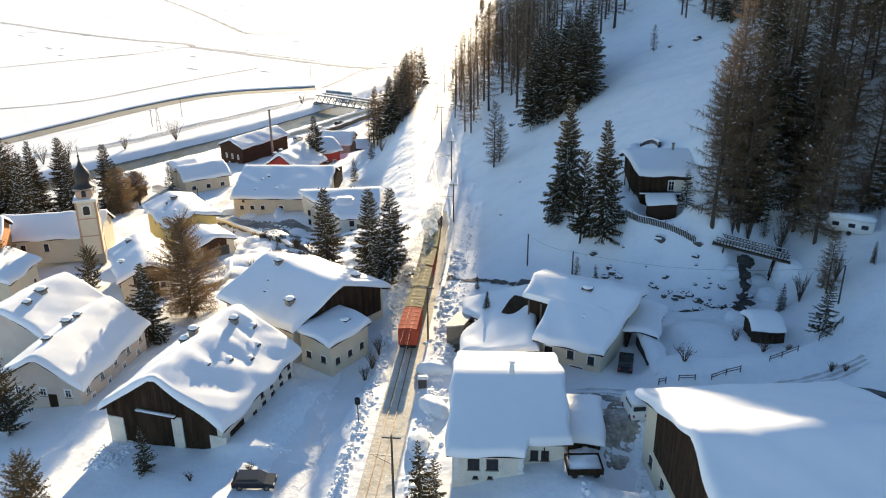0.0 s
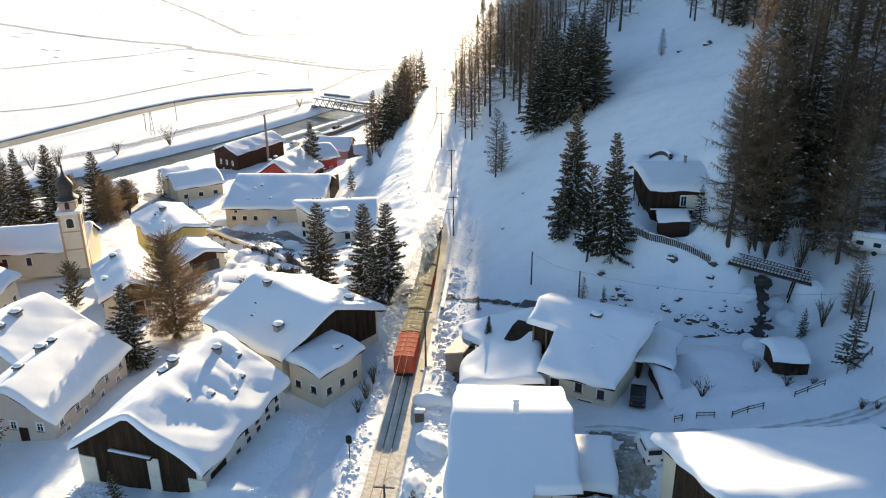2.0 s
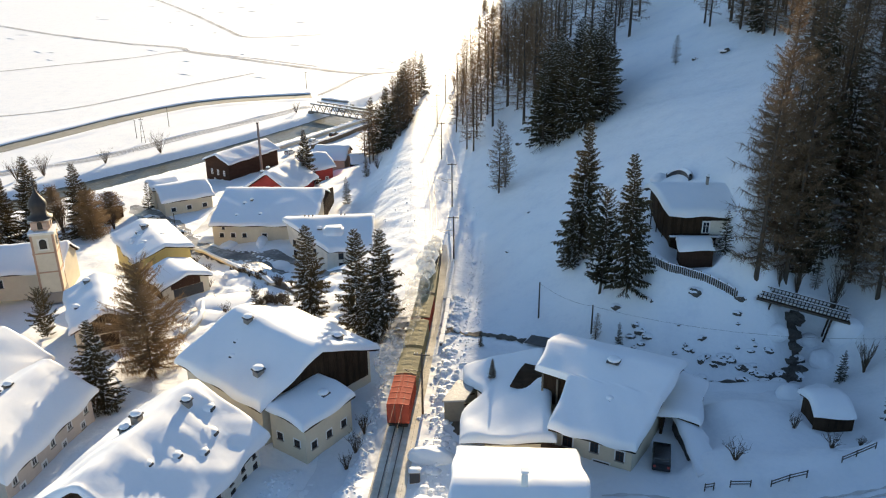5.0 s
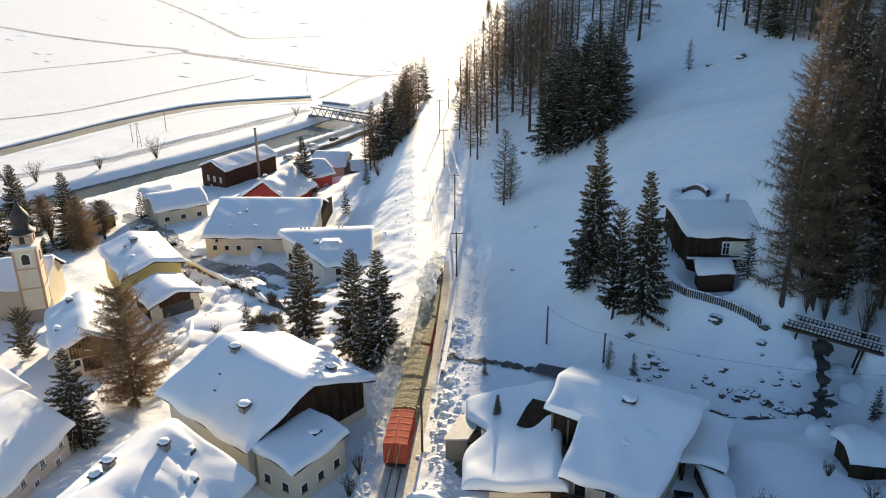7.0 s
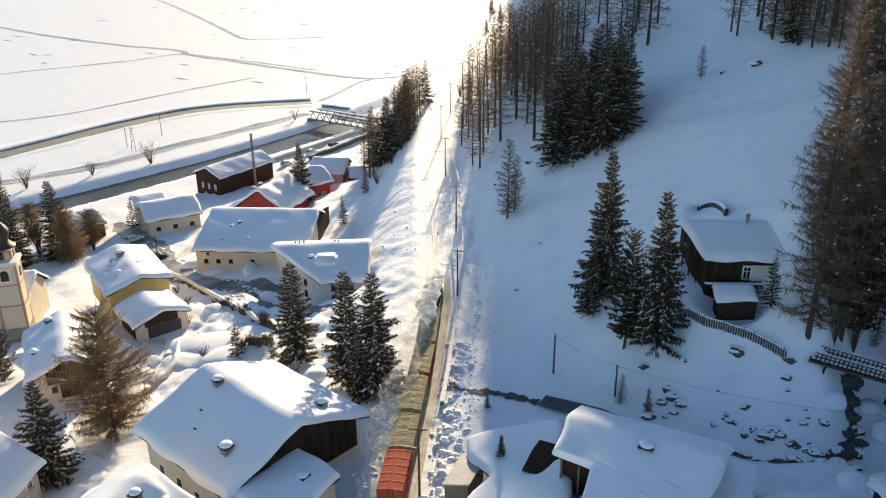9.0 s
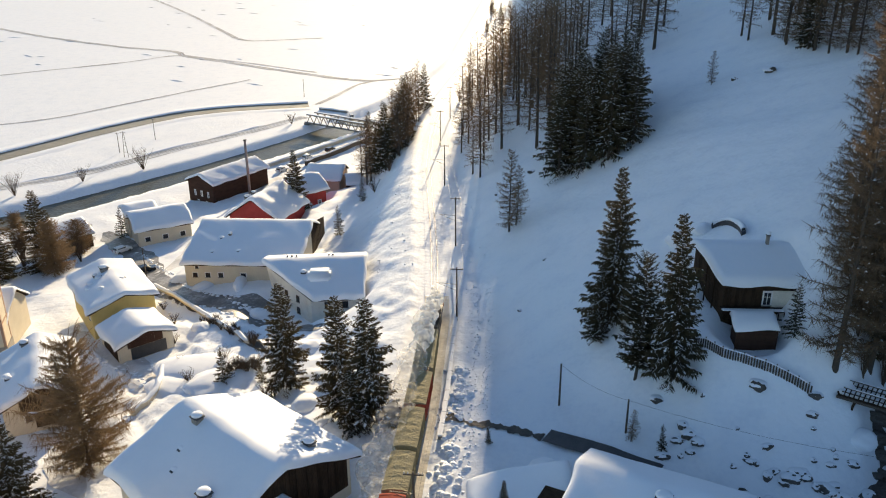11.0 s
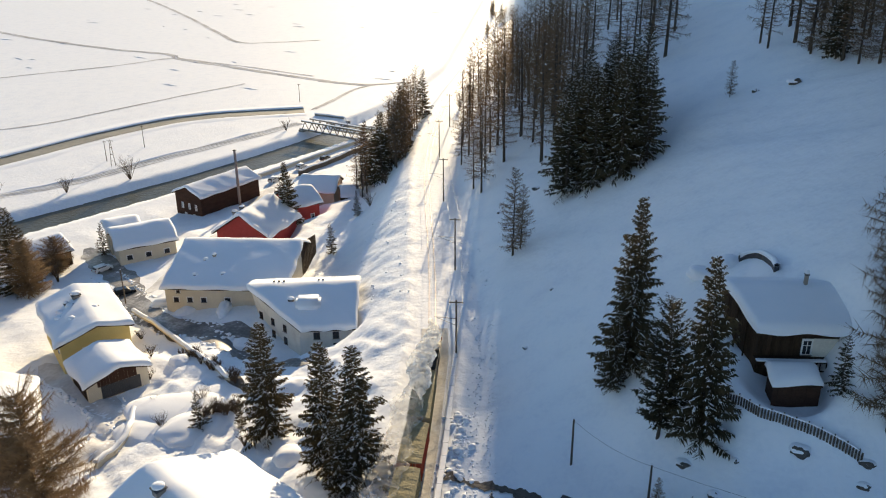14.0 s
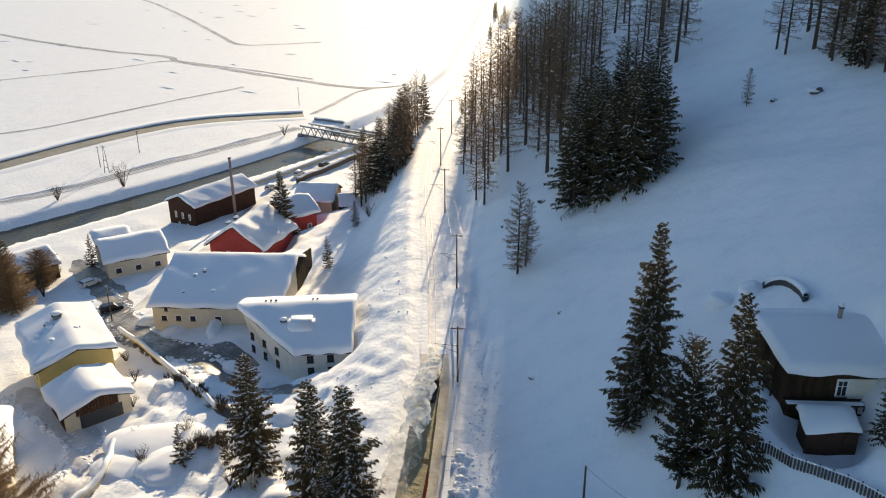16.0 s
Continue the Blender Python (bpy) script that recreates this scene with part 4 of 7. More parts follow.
# ---- trees ----
def conifer(h, seed, n, reach, z0, m, slope=(-0.42, 0.35), rise=0.22, power=0.8, hang=(0.15, 0.75), snow=0.4, bare=False, leaf=0.34, round_=0.0, curve=0.012, twigs=5, thick=1.0):
    """verts, faces of trunk, crown and snow of a conifer of height h with n boughs; bare: a larch with fine twigs alone."""
    rnd = random.Random(seed)
    kx, ky = curve * h * rnd.uniform(-1, 1), curve * h * rnd.uniform(-1, 1)
    stem = lambda z: Vector((kx * math.sin(2.6 * z / h), ky * math.sin(2.1 * z / h + 0.6) - ky * 0.56, z))  # noqa: E731
    zs = [-0.6, 0.1 * h, 0.3 * h, 0.55 * h, 0.8 * h, h]
    tr = tube([stem(z) for z in zs], [0.0135 * h, 0.0115 * h, 0.0095 * h, 0.0068 * h, 0.0036 * h, 0.01], 7)
    cv, cf, sv, sf = [], [], [], []
    up = Vector((0, 0, 1))
    ph = [rnd.uniform(0, 6.28) for _ in range(4)]
    for i in range(n):
        f = min(1.0, max(0.0, (i + rnd.uniform(-0.5, 0.5)) / (n - 1)))
        f = f ** 1.12
        a = i * 2.399 + rnd.uniform(-0.5, 0.5)
        # lobes: some sides and storeys of the tree reach further than others
        lobe = 1 + 0.16 * math.sin(2 * a + ph[0] + 5 * f) + 0.14 * math.sin(13 * f + ph[1]) + 0.10 * math.sin(3 * a + 23 * f + ph[2])
        prof = (1 - f) ** power
        if round_:
            prof *= min(1.0, 0.55 + round_ * f)
        l = (h * reach * prof * lobe + 0.02 * h) * rnd.choice((0.62, 0.85, 1.0, 1.0, 1.12))
        root = stem(h * (z0 + (0.985 - z0) * f))
        d = Vector((math.cos(a), math.sin(a), 0))
        s = Vector((-d.y, d.x, 0))
        sl = slope[0] + (slope[1] - slope[0]) * f + rnd.uniform(-0.12, 0.12)
        cu, ri = rnd.uniform(-0.16, 0.16), rise * rnd.uniform(0.3, 1.5)
        at = lambda t: root + d * (l * t) + s * (l * cu * t * t) + up * (l * (sl * t + ri * t * t))  # noqa: E731
        # the bough itself
        tk = (0.0022 * h + 0.010 * l) * (0.8 if bare else 1.0)
        pts = [at(t) for t in (0.0, 0.5, 1.0)]
        b = len(cv)
        for k, p in enumerate(pts):
            w = tk * (1 - 0.42 * k)
            cv.extend([p + s * w, p - s * w, p - up * (w * 1.6)])
        for k in range(2):
            o = b + 3 * k
            cf.extend([(o, o + 3, o + 4, o + 1), (o + 1, o + 4, o + 5, o + 2), (o + 2, o + 5, o + 3, o)])
        mm = max(3, int(m * (0.45 + 0.55 * min(1.0, l / (h * reach * 0.7)))))
        for j in range(mm):
            t = 0.14 + 0.86 * (j + rnd.random() * 0.8) / mm
            p = at(t)
            if bare:
                for sd in (-1, 1, 0, 0.5, -0.5, 1.2, -1.2)[:twigs]:
                    w = (0.16 * l + 0.024 * h) * rnd.uniform(0.45, 1.35)
                    q = p + s * (w * (sd * rnd.uniform(0.3, 0.9) + rnd.uniform(-0.2, 0.2))) + d * (w * rnd.uniform(-0.1, 0.9)) + up * (w * rnd.uniform(-0.95, 0.45))
                    g = (0.0008 * h + 0.005) * thick
                    b = len(cv)
                    cv.extend([p - d * g + up * g, p + d * g * 1.3, q])
                    cf.append((b, b + 1, b + 2))
                continue
            w0 = min(0.05 * h, l * leaf * (1.12 - 0.72 * t) + 0.012 * h)
            for sd in (-1, 1):
                w = w0 * rnd.uniform(0.65, 1.2)
                q = p + s * (sd * w * rnd.uniform(0.55, 0.95)) + d * (w * rnd.uniform(0.35, 0.8)) - up * (w * rnd.uniform(*hang))
                mid = p.lerp(q, 0.45) + up * (w * 0.10)
                g = d * (w * 0.16 + 0.02)
                b = len(cv)
                cv.extend([p, mid - g - up * (w * 0.12), q, mid + g - up * (w * 0.05)])
                cf.extend([(b, b + 1, b + 2), (b, b + 2, b + 3)])
                if rnd.random() < snow * 0.22:
                    e, k2 = p.lerp(q, rnd.uniform(0.45, 0.85)), w * 0.07 + 0.015
                    b = len(sv)
                    lift = up * (w * 0.10 + 0.03)
                    sv.extend([p + lift - d * k2, p + lift + d * k2, e + lift, p.lerp(e, 0.5) + lift + up * k2])
                    sf.extend([(b, b + 1, b + 3), (b + 1, b + 2, b + 3), (b + 2, b, b + 3)])
            if rnd.random() < 0.6:
                # a curtain of twigs hanging under the bough
                w = w0 * rnd.uniform(0.5, 1.0)
                b = len(cv)
                cv.extend([p - d * (w * 0.3), p + d * (w * 0.3), p + d * (w * rnd.uniform(-0.2, 0.3)) - up * (w * rnd.uniform(0.6, 1.3))])
                cf.append((b, b + 1, b + 2))
        for _ in range(2):
            if rnd.random() > snow * (1.0 - 0.5 * f):
                continue
            # a pad of snow lying on the bough
            t0 = rnd.uniform(0.12, 0.85)
            t1 = min(1.0, t0 + rnd.uniform(0.06, 0.2) * (0.8 if bare else 1.3))
            g = (0.03 + 0.012 * l + 0.002 * h) * rnd.choice((0.5, 0.7, 1.0, 1.0, 1.7))
            b = len(sv)
            off = s * (l * rnd.uniform(-0.08, 0.08))
            for k in range(4):
                p = at(t0 + (t1 - t0) * k / 3) + up * (tk + 0.02) + off
                gg = g * (0.35, 1.0, 0.8, 0.25)[k] * rnd.uniform(0.7, 1.3)
                sv.extend([p + s * gg, p + up * (gg * 0.9), p - s * gg])
            for k in range(3):
                o = b + 3 * k
                sf.extend([(o, o + 3, o + 4, o + 1), (o + 1, o + 4, o + 5, o + 2)])
    return tr, (cv, cf), (sv, sf)


# each kind: built height, first seed, name, crown material, label, shape
KINDS = {
    "spruce": (15.0, 10, "spruce_tree", "needle", "dark green spruce with snow on its branches", dict(n=220, reach=0.215, z0=0.05, m=17, snow=0.85, leaf=0.20)),
    "slimspruce": (18.0, 20, "spruce_tree", "needle", "tall slim dark spruce dusted with snow", dict(n=230, reach=0.172, z0=0.06, m=16, snow=0.65, leaf=0.23)),
    "youngspruce": (6.0, 30, "spruce_tree", "needle", "young dark spruce standing in the snow", dict(n=90, reach=0.21, z0=0.04, m=9, snow=0.3, leaf=0.28)),
    "woodspruce": (18.0, 40, "spruce_tree", "needle", "dark spruce in the hillside wood", dict(n=130, reach=0.17, z0=0.05, m=9, snow=0.55, leaf=0.32)),
    "larch": (20.0, 70, "larch_tree", "larch", "bare brown larch dusted with snow", dict(n=96, reach=0.19, z0=0.09, m=13, slope=(-0.34, 0.40), rise=0.30, power=0.62, snow=0.42, bare=True, round_=1.6, curve=0.02, twigs=7, thick=1.3)),
    "farlarch": (20.0, 80, "larch_tree", "larch", "bare brown larch among others on the hill", dict(n=70, reach=0.18, z0=0.16, m=9, slope=(-0.34, 0.45), rise=0.30, power=0.62, snow=0.34, bare=True, round_=1.6, curve=0.02, twigs=4, thick=1.5)),
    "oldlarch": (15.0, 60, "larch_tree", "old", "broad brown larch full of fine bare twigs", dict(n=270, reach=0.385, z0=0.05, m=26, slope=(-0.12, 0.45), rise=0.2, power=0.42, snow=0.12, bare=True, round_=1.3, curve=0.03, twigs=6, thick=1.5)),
    "pine": (14.0, 90, "pine_tree", "needle", "loose grey-green pine dusted with snow", dict(n=130, reach=0.22, z0=0.12, m=15, slope=(-0.15, 0.5), rise=0.35, power=0.55, hang=(-0.3, 0.4), snow=0.26, leaf=0.26, round_=1.8, curve=0.03)),
    "stonepine": (12.0, 120, "pine_tree", "needle", "broad dense dark pine among the houses", dict(n=130, reach=0.34, z0=0.05, m=17, slope=(-0.1, 0.7), rise=0.3, power=0.55, hang=(-0.3, 0.4), snow=0.22, leaf=0.22, round_=1.4, curve=0.03)),
}
# "old" takes the lighter, sunlit twig colour.
CROWNS = {"needle": M_NEEDLE, "larch": M_LARCH, "old": M_SUNLARCH}
PROTO = {}


def tree(kind, variant, x, y, h, label=None, group="", z=None, lean=1.5):
    """A conifer of one of the built variants, scaled to height h."""
    hh, first, name, crown, text, shape = KINDS[kind]
    key = (kind, variant)
    if key not in PROTO:
        ms = []
        for nm, (v, f), mt in zip(("trunk", "crown", "snow"), conifer(hh, first + variant, **shape), (M_BARK, CROWNS[crown], M_ROOFSNOW)):
            me = bpy.data.meshes.new(nm)
            me.from_pydata([tuple(p) for p in v], [], f)
            me.materials.append(mt)
            ms.append((nm, me))
        PROTO[key] = ms
    s = h / hh
    rnd = random.Random(int(x * 31 + y * 17))
    base = thing(name, label or text, "tree", pose(x, y, gz(x, y) if z is None else z, rnd.uniform(-lean, lean), rnd.uniform(-lean, lean), rnd.uniform(0, 360)), group)
    base.scale = (s * rnd.uniform(0.85, 1.15), s * rnd.uniform(0.85, 1.15), s)
    for nm, me in PROTO[key]:
        o = new(nm, me)
        o.parent = base
        if nm != "trunk":
            o["kind"] = "stuff"
    return base


# ---- woods ----
def wood(n, x0, x1, y0, y1, h0, h1, mix, seed, keep, group="hillside wood", gap=3.0):
    """Trees scattered over a stretch of the plan, none nearer than gap to another."""
    rnd = random.Random(seed)
    got = []
    tries = 0
    while len(got) < n and tries < n * 60:
        tries += 1
        x, y = rnd.uniform(x0, x1), rnd.uniform(y0, y1)
        if not keep(x, y) or any((x - a) ** 2 + (y - b) ** 2 < gap * gap for a, b in got):
            continue
        got.append((x, y))
        kind = ("larch" if y < 132 else "farlarch") if rnd.random() < mix else "woodspruce"
        tree(kind, rnd.randrange(3 if kind == "woodspruce" else 4), x, y, rnd.uniform(h0, h1), None, group)


def wood_edge(y):
    return np.interp(y, (104, 108, 112, 118, 124, 130, 142, 154, 166, 178, 181, 203, 242), (52, 45, 34, 36.5, 39.4, 41.6, 44.6, 49.5, 53.5, 57.5, 49.2, 44, 37))


wood(125, 33, 84, 106, 212, 18, 27, 1.0, 1, lambda x, y: x > wood_edge(y) and not (x > 46 and y < 111), gap=3.4)
wood(28, 7, 20, 176, 197, 16, 21, 0.0, 2, lambda x, y: y > 181.5 - 0.36 * (x - 4) and x < 21.5 - 0.05 * (y - 176), "spruce clump on the slope", 2.2)
wood(19, -12, 14, 208, 262, 22, 28, 1.0, 13, lambda x, y: x > track_x(y) + 11.5, "wood on the hill's nose", 3.0)
wood(14, -22, 6, 205, 300, 14, 22, 1.0, 17, lambda x, y: 7.5 < x - track_x(y) < 13, "wood on the hill's nose", 4.0)
wood(46, -22, 60, 196, 310, 19, 27, 1.0, 3, lambda x, y: x > track_x(y) + 12.5 and not (x > 16 and y < 196 + 2.6 * (x - 18)) and x - track_x(y) < 75, "wood on the hill's nose", 2.6)
wood(40, -52, -28, 240, 292, 15, 20, 0.6, 4, lambda x, y: x < track_x(y) - 5.5 and x > -48 + 0.12 * (y - 228) and y > 240 + 1.2 * max(0, -36 - x), "wood beside the line", 2.0)

wood(18, 36, 64, 109, 142, 12, 22, 0.75, 21, lambda x, y: x > wood_edge(y) - 0.3 and not (x > 46 and y < 111), "hillside wood", 2.2)
wood(12, 40, 66, 95, 116, 3, 8, 0.8, 22, lambda x, y: not (46 < x < 57 and 101 < y < 111) and not (x < 45 and 102 < y < 109), "young trees below the wood", 2.4)

# trees that stand alone
ALONE = [
    ("slimspruce", 11.3, 125.4, 20.0), ("pine", 13.4, 114.2, 14.9), ("slimspruce", 16.8, 111.8, 18.8), ("slimspruce", 9.8, 123.4, 9.5),
    ("spruce", -30.6, 127.2, 15.6), ("spruce", -40.1, 128.6, 5.8), ("spruce", -35.2, 130.0, 4.6), ("spruce", -20.9, 117.3, 16.0), ("spruce", -16.9, 115.4, 16.4), ("spruce", -18.6, 113.6, 9.0),
    ("oldlarch", -49.6, 109.4, 16.8), ("spruce", -52.2, 99.4, 13.2), ("stonepine", -75.2, 125.4, 9.0), ("spruce", -36.4, 63.2, 5.6), 
    ("spruce", -6.0, 59.8, 7.4), ("spruce", -4.6, 58.8, 6.2), ("stonepine", -90.4, 122.2, 12.0), ("spruce", -88.7, 112.0, 11.5), ("stonepine", -58.1, 72.4, 10.0), ("stonepine", -44.8, 55.0, 8.2),
    ("spruce", -131.0, 188.3, 23.0), ("spruce", -122.2, 185.6, 21.5), ("larch", -118.0, 193.0, 19.0), ("spruce", -114.5, 187.5, 21.5), ("spruce", -103.5, 189.3, 18.6), ("spruce", -110.0, 182.0, 17.0),
    ("spruce", -126.0, 179.0, 20.0), ("spruce", -119.0, 176.0, 20.0), ("spruce", -127.5, 170.0, 19.0), ("spruce", -114.0, 168.0, 18.0), ("spruce", -133.0, 178.0, 20.0), ("larch", -135.0, 198.0, 19.0), ("oldlarch", -99.0, 186.0, 12.0), ("spruce", -63.5, 102.0, 6.0),
    ("spruce", -128.0, 196.0, 15.0), ("spruce", -96.8, 211.6, 8.2), ("oldlarch", -101.5, 200.0, 8.5), ("oldlarch", -120.9, 206.9, 9.0), ("spruce", -56.8, 226.4, 16.5), ("spruce", -39.8, 200.2, 7.0), ("spruce", -39.9, 228.3, 6.6),
    ("spruce", -2.6, 110.2, 2.4), ("spruce", 40.3, 99.0, 4.2), ("spruce", 40.5, 85.0, 7.2), ("spruce", 28.8, 112.4, 6.0), ("spruce", 15.2, 105.4, 3.2), ("larch", 34.3, 187.0, 6.2), ("larch", -1.6, 169.4, 15.0),
    ("larch", 47.4, 190.0, 16.0), ("woodspruce", 49.4, 184.0, 15.0), ("larch", 51.0, 178.6, 16.0), ("larch", 49.0, 187.0, 17.0), ("larch", 52.6, 175.0, 18.0), ("larch", 53.0, 171.5, 16.0), ("larch", 48.5, 150.5, 17.0), ("woodspruce", 50.5, 153.0, 15.0),
    ("larch", -0.4, 170.8, 11.0), ("larch", 47.0, 108.5, 22.0), ("larch", 32.3, 109.6, 25.0), ("larch", 36.7, 111.9, 27.0), ("larch", 34.4, 116.4, 20.0), ("larch", 36.2, 119.6, 19.0), ("larch", 35.2, 112.8, 19.0), ("larch", 37.0, 124.0, 22.0), ("larch", 38.4, 114.6, 19.0), ("larch", 39.4, 118.4, 23.0), ("woodspruce", 41.5, 121.5, 19.0), ("woodspruce", 43.0, 126.5, 21.0), ("woodspruce", 46.0, 123.0, 20.0), ("pine", 39.0, 113.2, 15.0), ("larch", 44.5, 95.5, 9.0), ("larch", 12.4, 107.4, 4.0),
]
for i, (kind, x, y, h) in enumerate(ALONE):
    tree("youngspruce" if kind == "spruce" and h < 8.5 else kind, i % 3, x, y, h)
for x, y, z, h in ((-0.6, 95.6, -5.2, 2.6),):
    tree("spruce", 1, x, y, h, "tiny spruce poking out of the snow", z=z)


# ---- railway ----
def rail_path(off, y0, y1, step=2.0):
    out = []
    for y in np.arange(y0, y1, step):
        x0, x1 = track_x(y - 1), track_x(y + 1)
        d = Vector((x1 - x0, 2, 0)).normalized()
        out.append((track_x(y) + d.y * off, y - d.x * off))
    return out


strip("railway_bed", rail_path(0.35, -196, 152, 2), 1.9, lambda x, y: TRACK_Z + 0.05, M_DIRT, "dirty trampled snow on the railway bed", "railway", 4)
strip("railway_bed", rail_path(0.2, 150, 430, 2), 1.8, lambda x, y: TRACK_Z + 0.05, M_SNOW, "clean ploughed snow on the railway bed", "railway", 4)
for off in (-0.5, 0.5):
    pts = rail_path(off, -196, 430, 2)
    vs, fs = [], []
    for x, y in pts:
        vs += [(x - 0.04, y, TRACK_Z + 0.06), (x - 0.04, y, TRACK_Z + 0.22), (x + 0.04, y, TRACK_Z + 0.22), (x + 0.04, y, TRACK_Z + 0.06)]
    for i in range(len(pts) - 1):
        for k in range(4):
            fs.append((i * 4 + k, i * 4 + (k + 1) % 4, i * 4 + 4 + (k + 1) % 4, i * 4 + 4 + k))
    tagged(obj("rail", vs, fs, M_RUST), "steel rail of the metre-gauge line", "rail", "", "structure")
def along(y):
    return -math.degrees(math.atan2(float(track_x(y + 1) - track_x(y - 1)), 2.0))


def wheelset(w, y):
    a = part("axle", box(-0.55, y - 0.06, 0.3, 0.55, y + 0.06, 0.42), M_IRON, w)
    for sx in (-0.5, 0.5):
        v, f = tube([(sx - 0.07, y, 0.36), (sx + 0.07, y, 0.36)], [0.36, 0.36], 14)
        obj("wheel", v, f, M_IRON, a)


def wagon(y0, y1, kind, label):
    L, ym = y1 - y0, (y0 + y1) / 2
    w = thing("freight_wagon", label, "freight wagon", pose(float(track_x(ym)), ym, TRACK_Z + 0.22, 0, 0, along(ym)), "wagons of the goods train")
    part("underframe", box(-1.12, -L / 2 + 0.15, 0.62, 1.12, L / 2 - 0.15, 0.92), M_IRON, w)
    for sy in (-1, 1):
        wheelset(w, sy * L * 0.3)
        part("coupler", box(-0.12, sy * (L / 2 + 0.02) - 0.22, 0.66, 0.12, sy * (L / 2 + 0.02) + 0.22, 0.84), M_IRON, w)
        part("platform", box(-1.15, sy * (L / 2 - 0.2) - 0.12, 0.86, 1.15, sy * (L / 2 - 0.2) + 0.12, 0.98), M_IRON, w)
    hb = 2.55 if kind == "red" else 2.3
    mat = M_CONTAINER if kind in ("red", "redbeige") else M_TARP
    body = part("body", box(-1.27, -L / 2 + 0.28, 0.92, 1.27, L / 2 - 0.28, 0.92 + hb, bevel=0.03), mat, w)
    n = int(L / 0.62)
    rib = None
    for i in range(n + 1):
        y = -L / 2 + 0.34 + (L - 0.68) * i / n
        for sx in (-1, 1):
            if rib is None:
                r = part("rib", box(-0.03, -0.05, 0.95, 0.03, 0.05, 0.88 + hb), mat, body)
                rib = r.data
            else:
                r = new("rib", rib)
                r.parent = body
            r.matrix_basis = pose(sx * 1.285, y, 0)
    # roof: shallow arch, for tarpaulins creased between the bows
    rm = M_CONTAINER if kind == "red" else M_TARP
    nx, ny = 8, max(12, int(L / 0.22))
    rnd = random.Random(int(y0 * 10))
    vs, fs = [], []
    for j in range(ny + 1):
        yy = -L / 2 + 0.22 + (L - 0.44) * j / ny
        for i in range(nx + 1):
            u = i / nx * 2 - 1
            z = 0.93 + hb + 0.16 * (1 - u * u)
            if kind != "red":
                z += 0.05 * abs(math.sin(yy * 2.3)) * (1 - u * u) + rnd.uniform(-0.012, 0.012)
            elif abs(i - nx / 2) < 1 or j % 6 == 0:
                z += 0.035
            vs.append((u * 1.31, yy, z))
    o = len(vs)
    for j in range(ny):
        for i in range(nx):
            a = j * (nx + 1) + i
            fs.append((a, a + 1, a + nx + 2, a + nx + 1))
    base_z = 0.86 + hb
    vs += [(-1.31, -L / 2 + 0.22, base_z), (1.31, -L / 2 + 0.22, base_z), (1.31, L / 2 - 0.22, base_z), (-1.31, L / 2 - 0.22, base_z)]
    top = [0, nx, ny * (nx + 1) + nx, ny * (nx + 1)]
    fs += [(o, o + 1, *range(nx, -1, -1)), (o + 2, o + 3, *range(ny * (nx + 1), ny * (nx + 1) + nx + 1))]
    fs += [(o + 3, o, *[k * (nx + 1) for k in range(ny + 1)]), (o + 1, o + 2, *[k * (nx + 1) + nx for k in range(ny, -1, -1)])]
    obj("roof", vs, fs, rm, w, False, "ribbed red roof" if kind == "red" else "creased beige tarpaulin roof")
    if kind in ("red", "redbeige"):
        for sx in (-1, 1):
            part("door_bar", box(sx * 0.35 - 0.03, -L / 2 + 0.2, 1.0, sx * 0.35 + 0.03, -L / 2 + 0.3, 0.85 + hb), M_RUST, w)
    return w


TRAIN_Y = 91.0
for a, b, k, lb in [(0, 6.9, "red", "red covered freight wagon with a ribbed roof"), (7.3, 14.1, "beige", "freight wagon under a beige tarpaulin"), (14.5, 22.4, "beige", "freight wagon under a creased beige tarpaulin"), (22.8, 30.4, "redbeige", "red wagon with a sooty beige roof")]:
    wagon(TRAIN_Y + a, TRAIN_Y + b, k, lb)


def locomotive(y0):
    e = thing("steam_locomotive", "black steam locomotive with tender in drifting steam", "locomotive", pose(float(track_x(y0 + 6)), y0 + 6, TRACK_Z + 0.22, 0, 0, along(y0 + 6)))
    t = part("tender", box(-1.2, -6.0, 0.7, 1.2, -1.9, 2.6, bevel=0.05), M_IRON, e)
    part("coal", box(-1.0, -5.4, 2.45, 1.0, -2.3, 2.85, bevel=0.15), M_RUBBER, t)
    part("frame", box(-1.05, -1.6, 0.7, 1.05, 6.0, 0.95), M_IRON, e)
    part("cab", box(-1.25, -1.6, 0.9, 1.25, 0.4, 3.3, bevel=0.04), M_IRON, e)
    part("cab_roof", box(-1.38, -1.9, 3.3, 1.38, 0.6, 3.42, bevel=0.05), M_SLATE, e)
    v, f = tube([(0, 0.3, 2.05), (0, 5.8, 2.05)], [0.78, 0.78], 18)
    obj("boiler", v, f, M_IRON, e, True)
    v, f = tube([(0, 5.2, 2.6), (0, 5.2, 3.3), (0, 5.2, 3.7)], [0.26, 0.24, 0.32], 12)
    obj("chimney", v, f, M_IRON, e)
    v, f = tube([(0, 3.0, 2.6), (0, 3.0, 3.05), (0, 3.0, 3.2)], [0.36, 0.34, 0.1], 12)
    obj("steam_dome", v, f, M_IRON, e, True)
    for sx in (-1, 1):
        part("side_tank", box(sx * 0.95 - 0.22, 0.5, 0.95, sx * 0.95 + 0.22, 4.2, 1.9, bevel=0.04), M_IRON, e)
    for y in (-5.2, -2.8, 0.6, 2.2, 3.8, 5.4):
        wheelset(e, y)
    part("buffer_beam", box(-1.15, 5.95, 0.6, 1.15, 6.1, 1.1), M_CONTAINER, e)


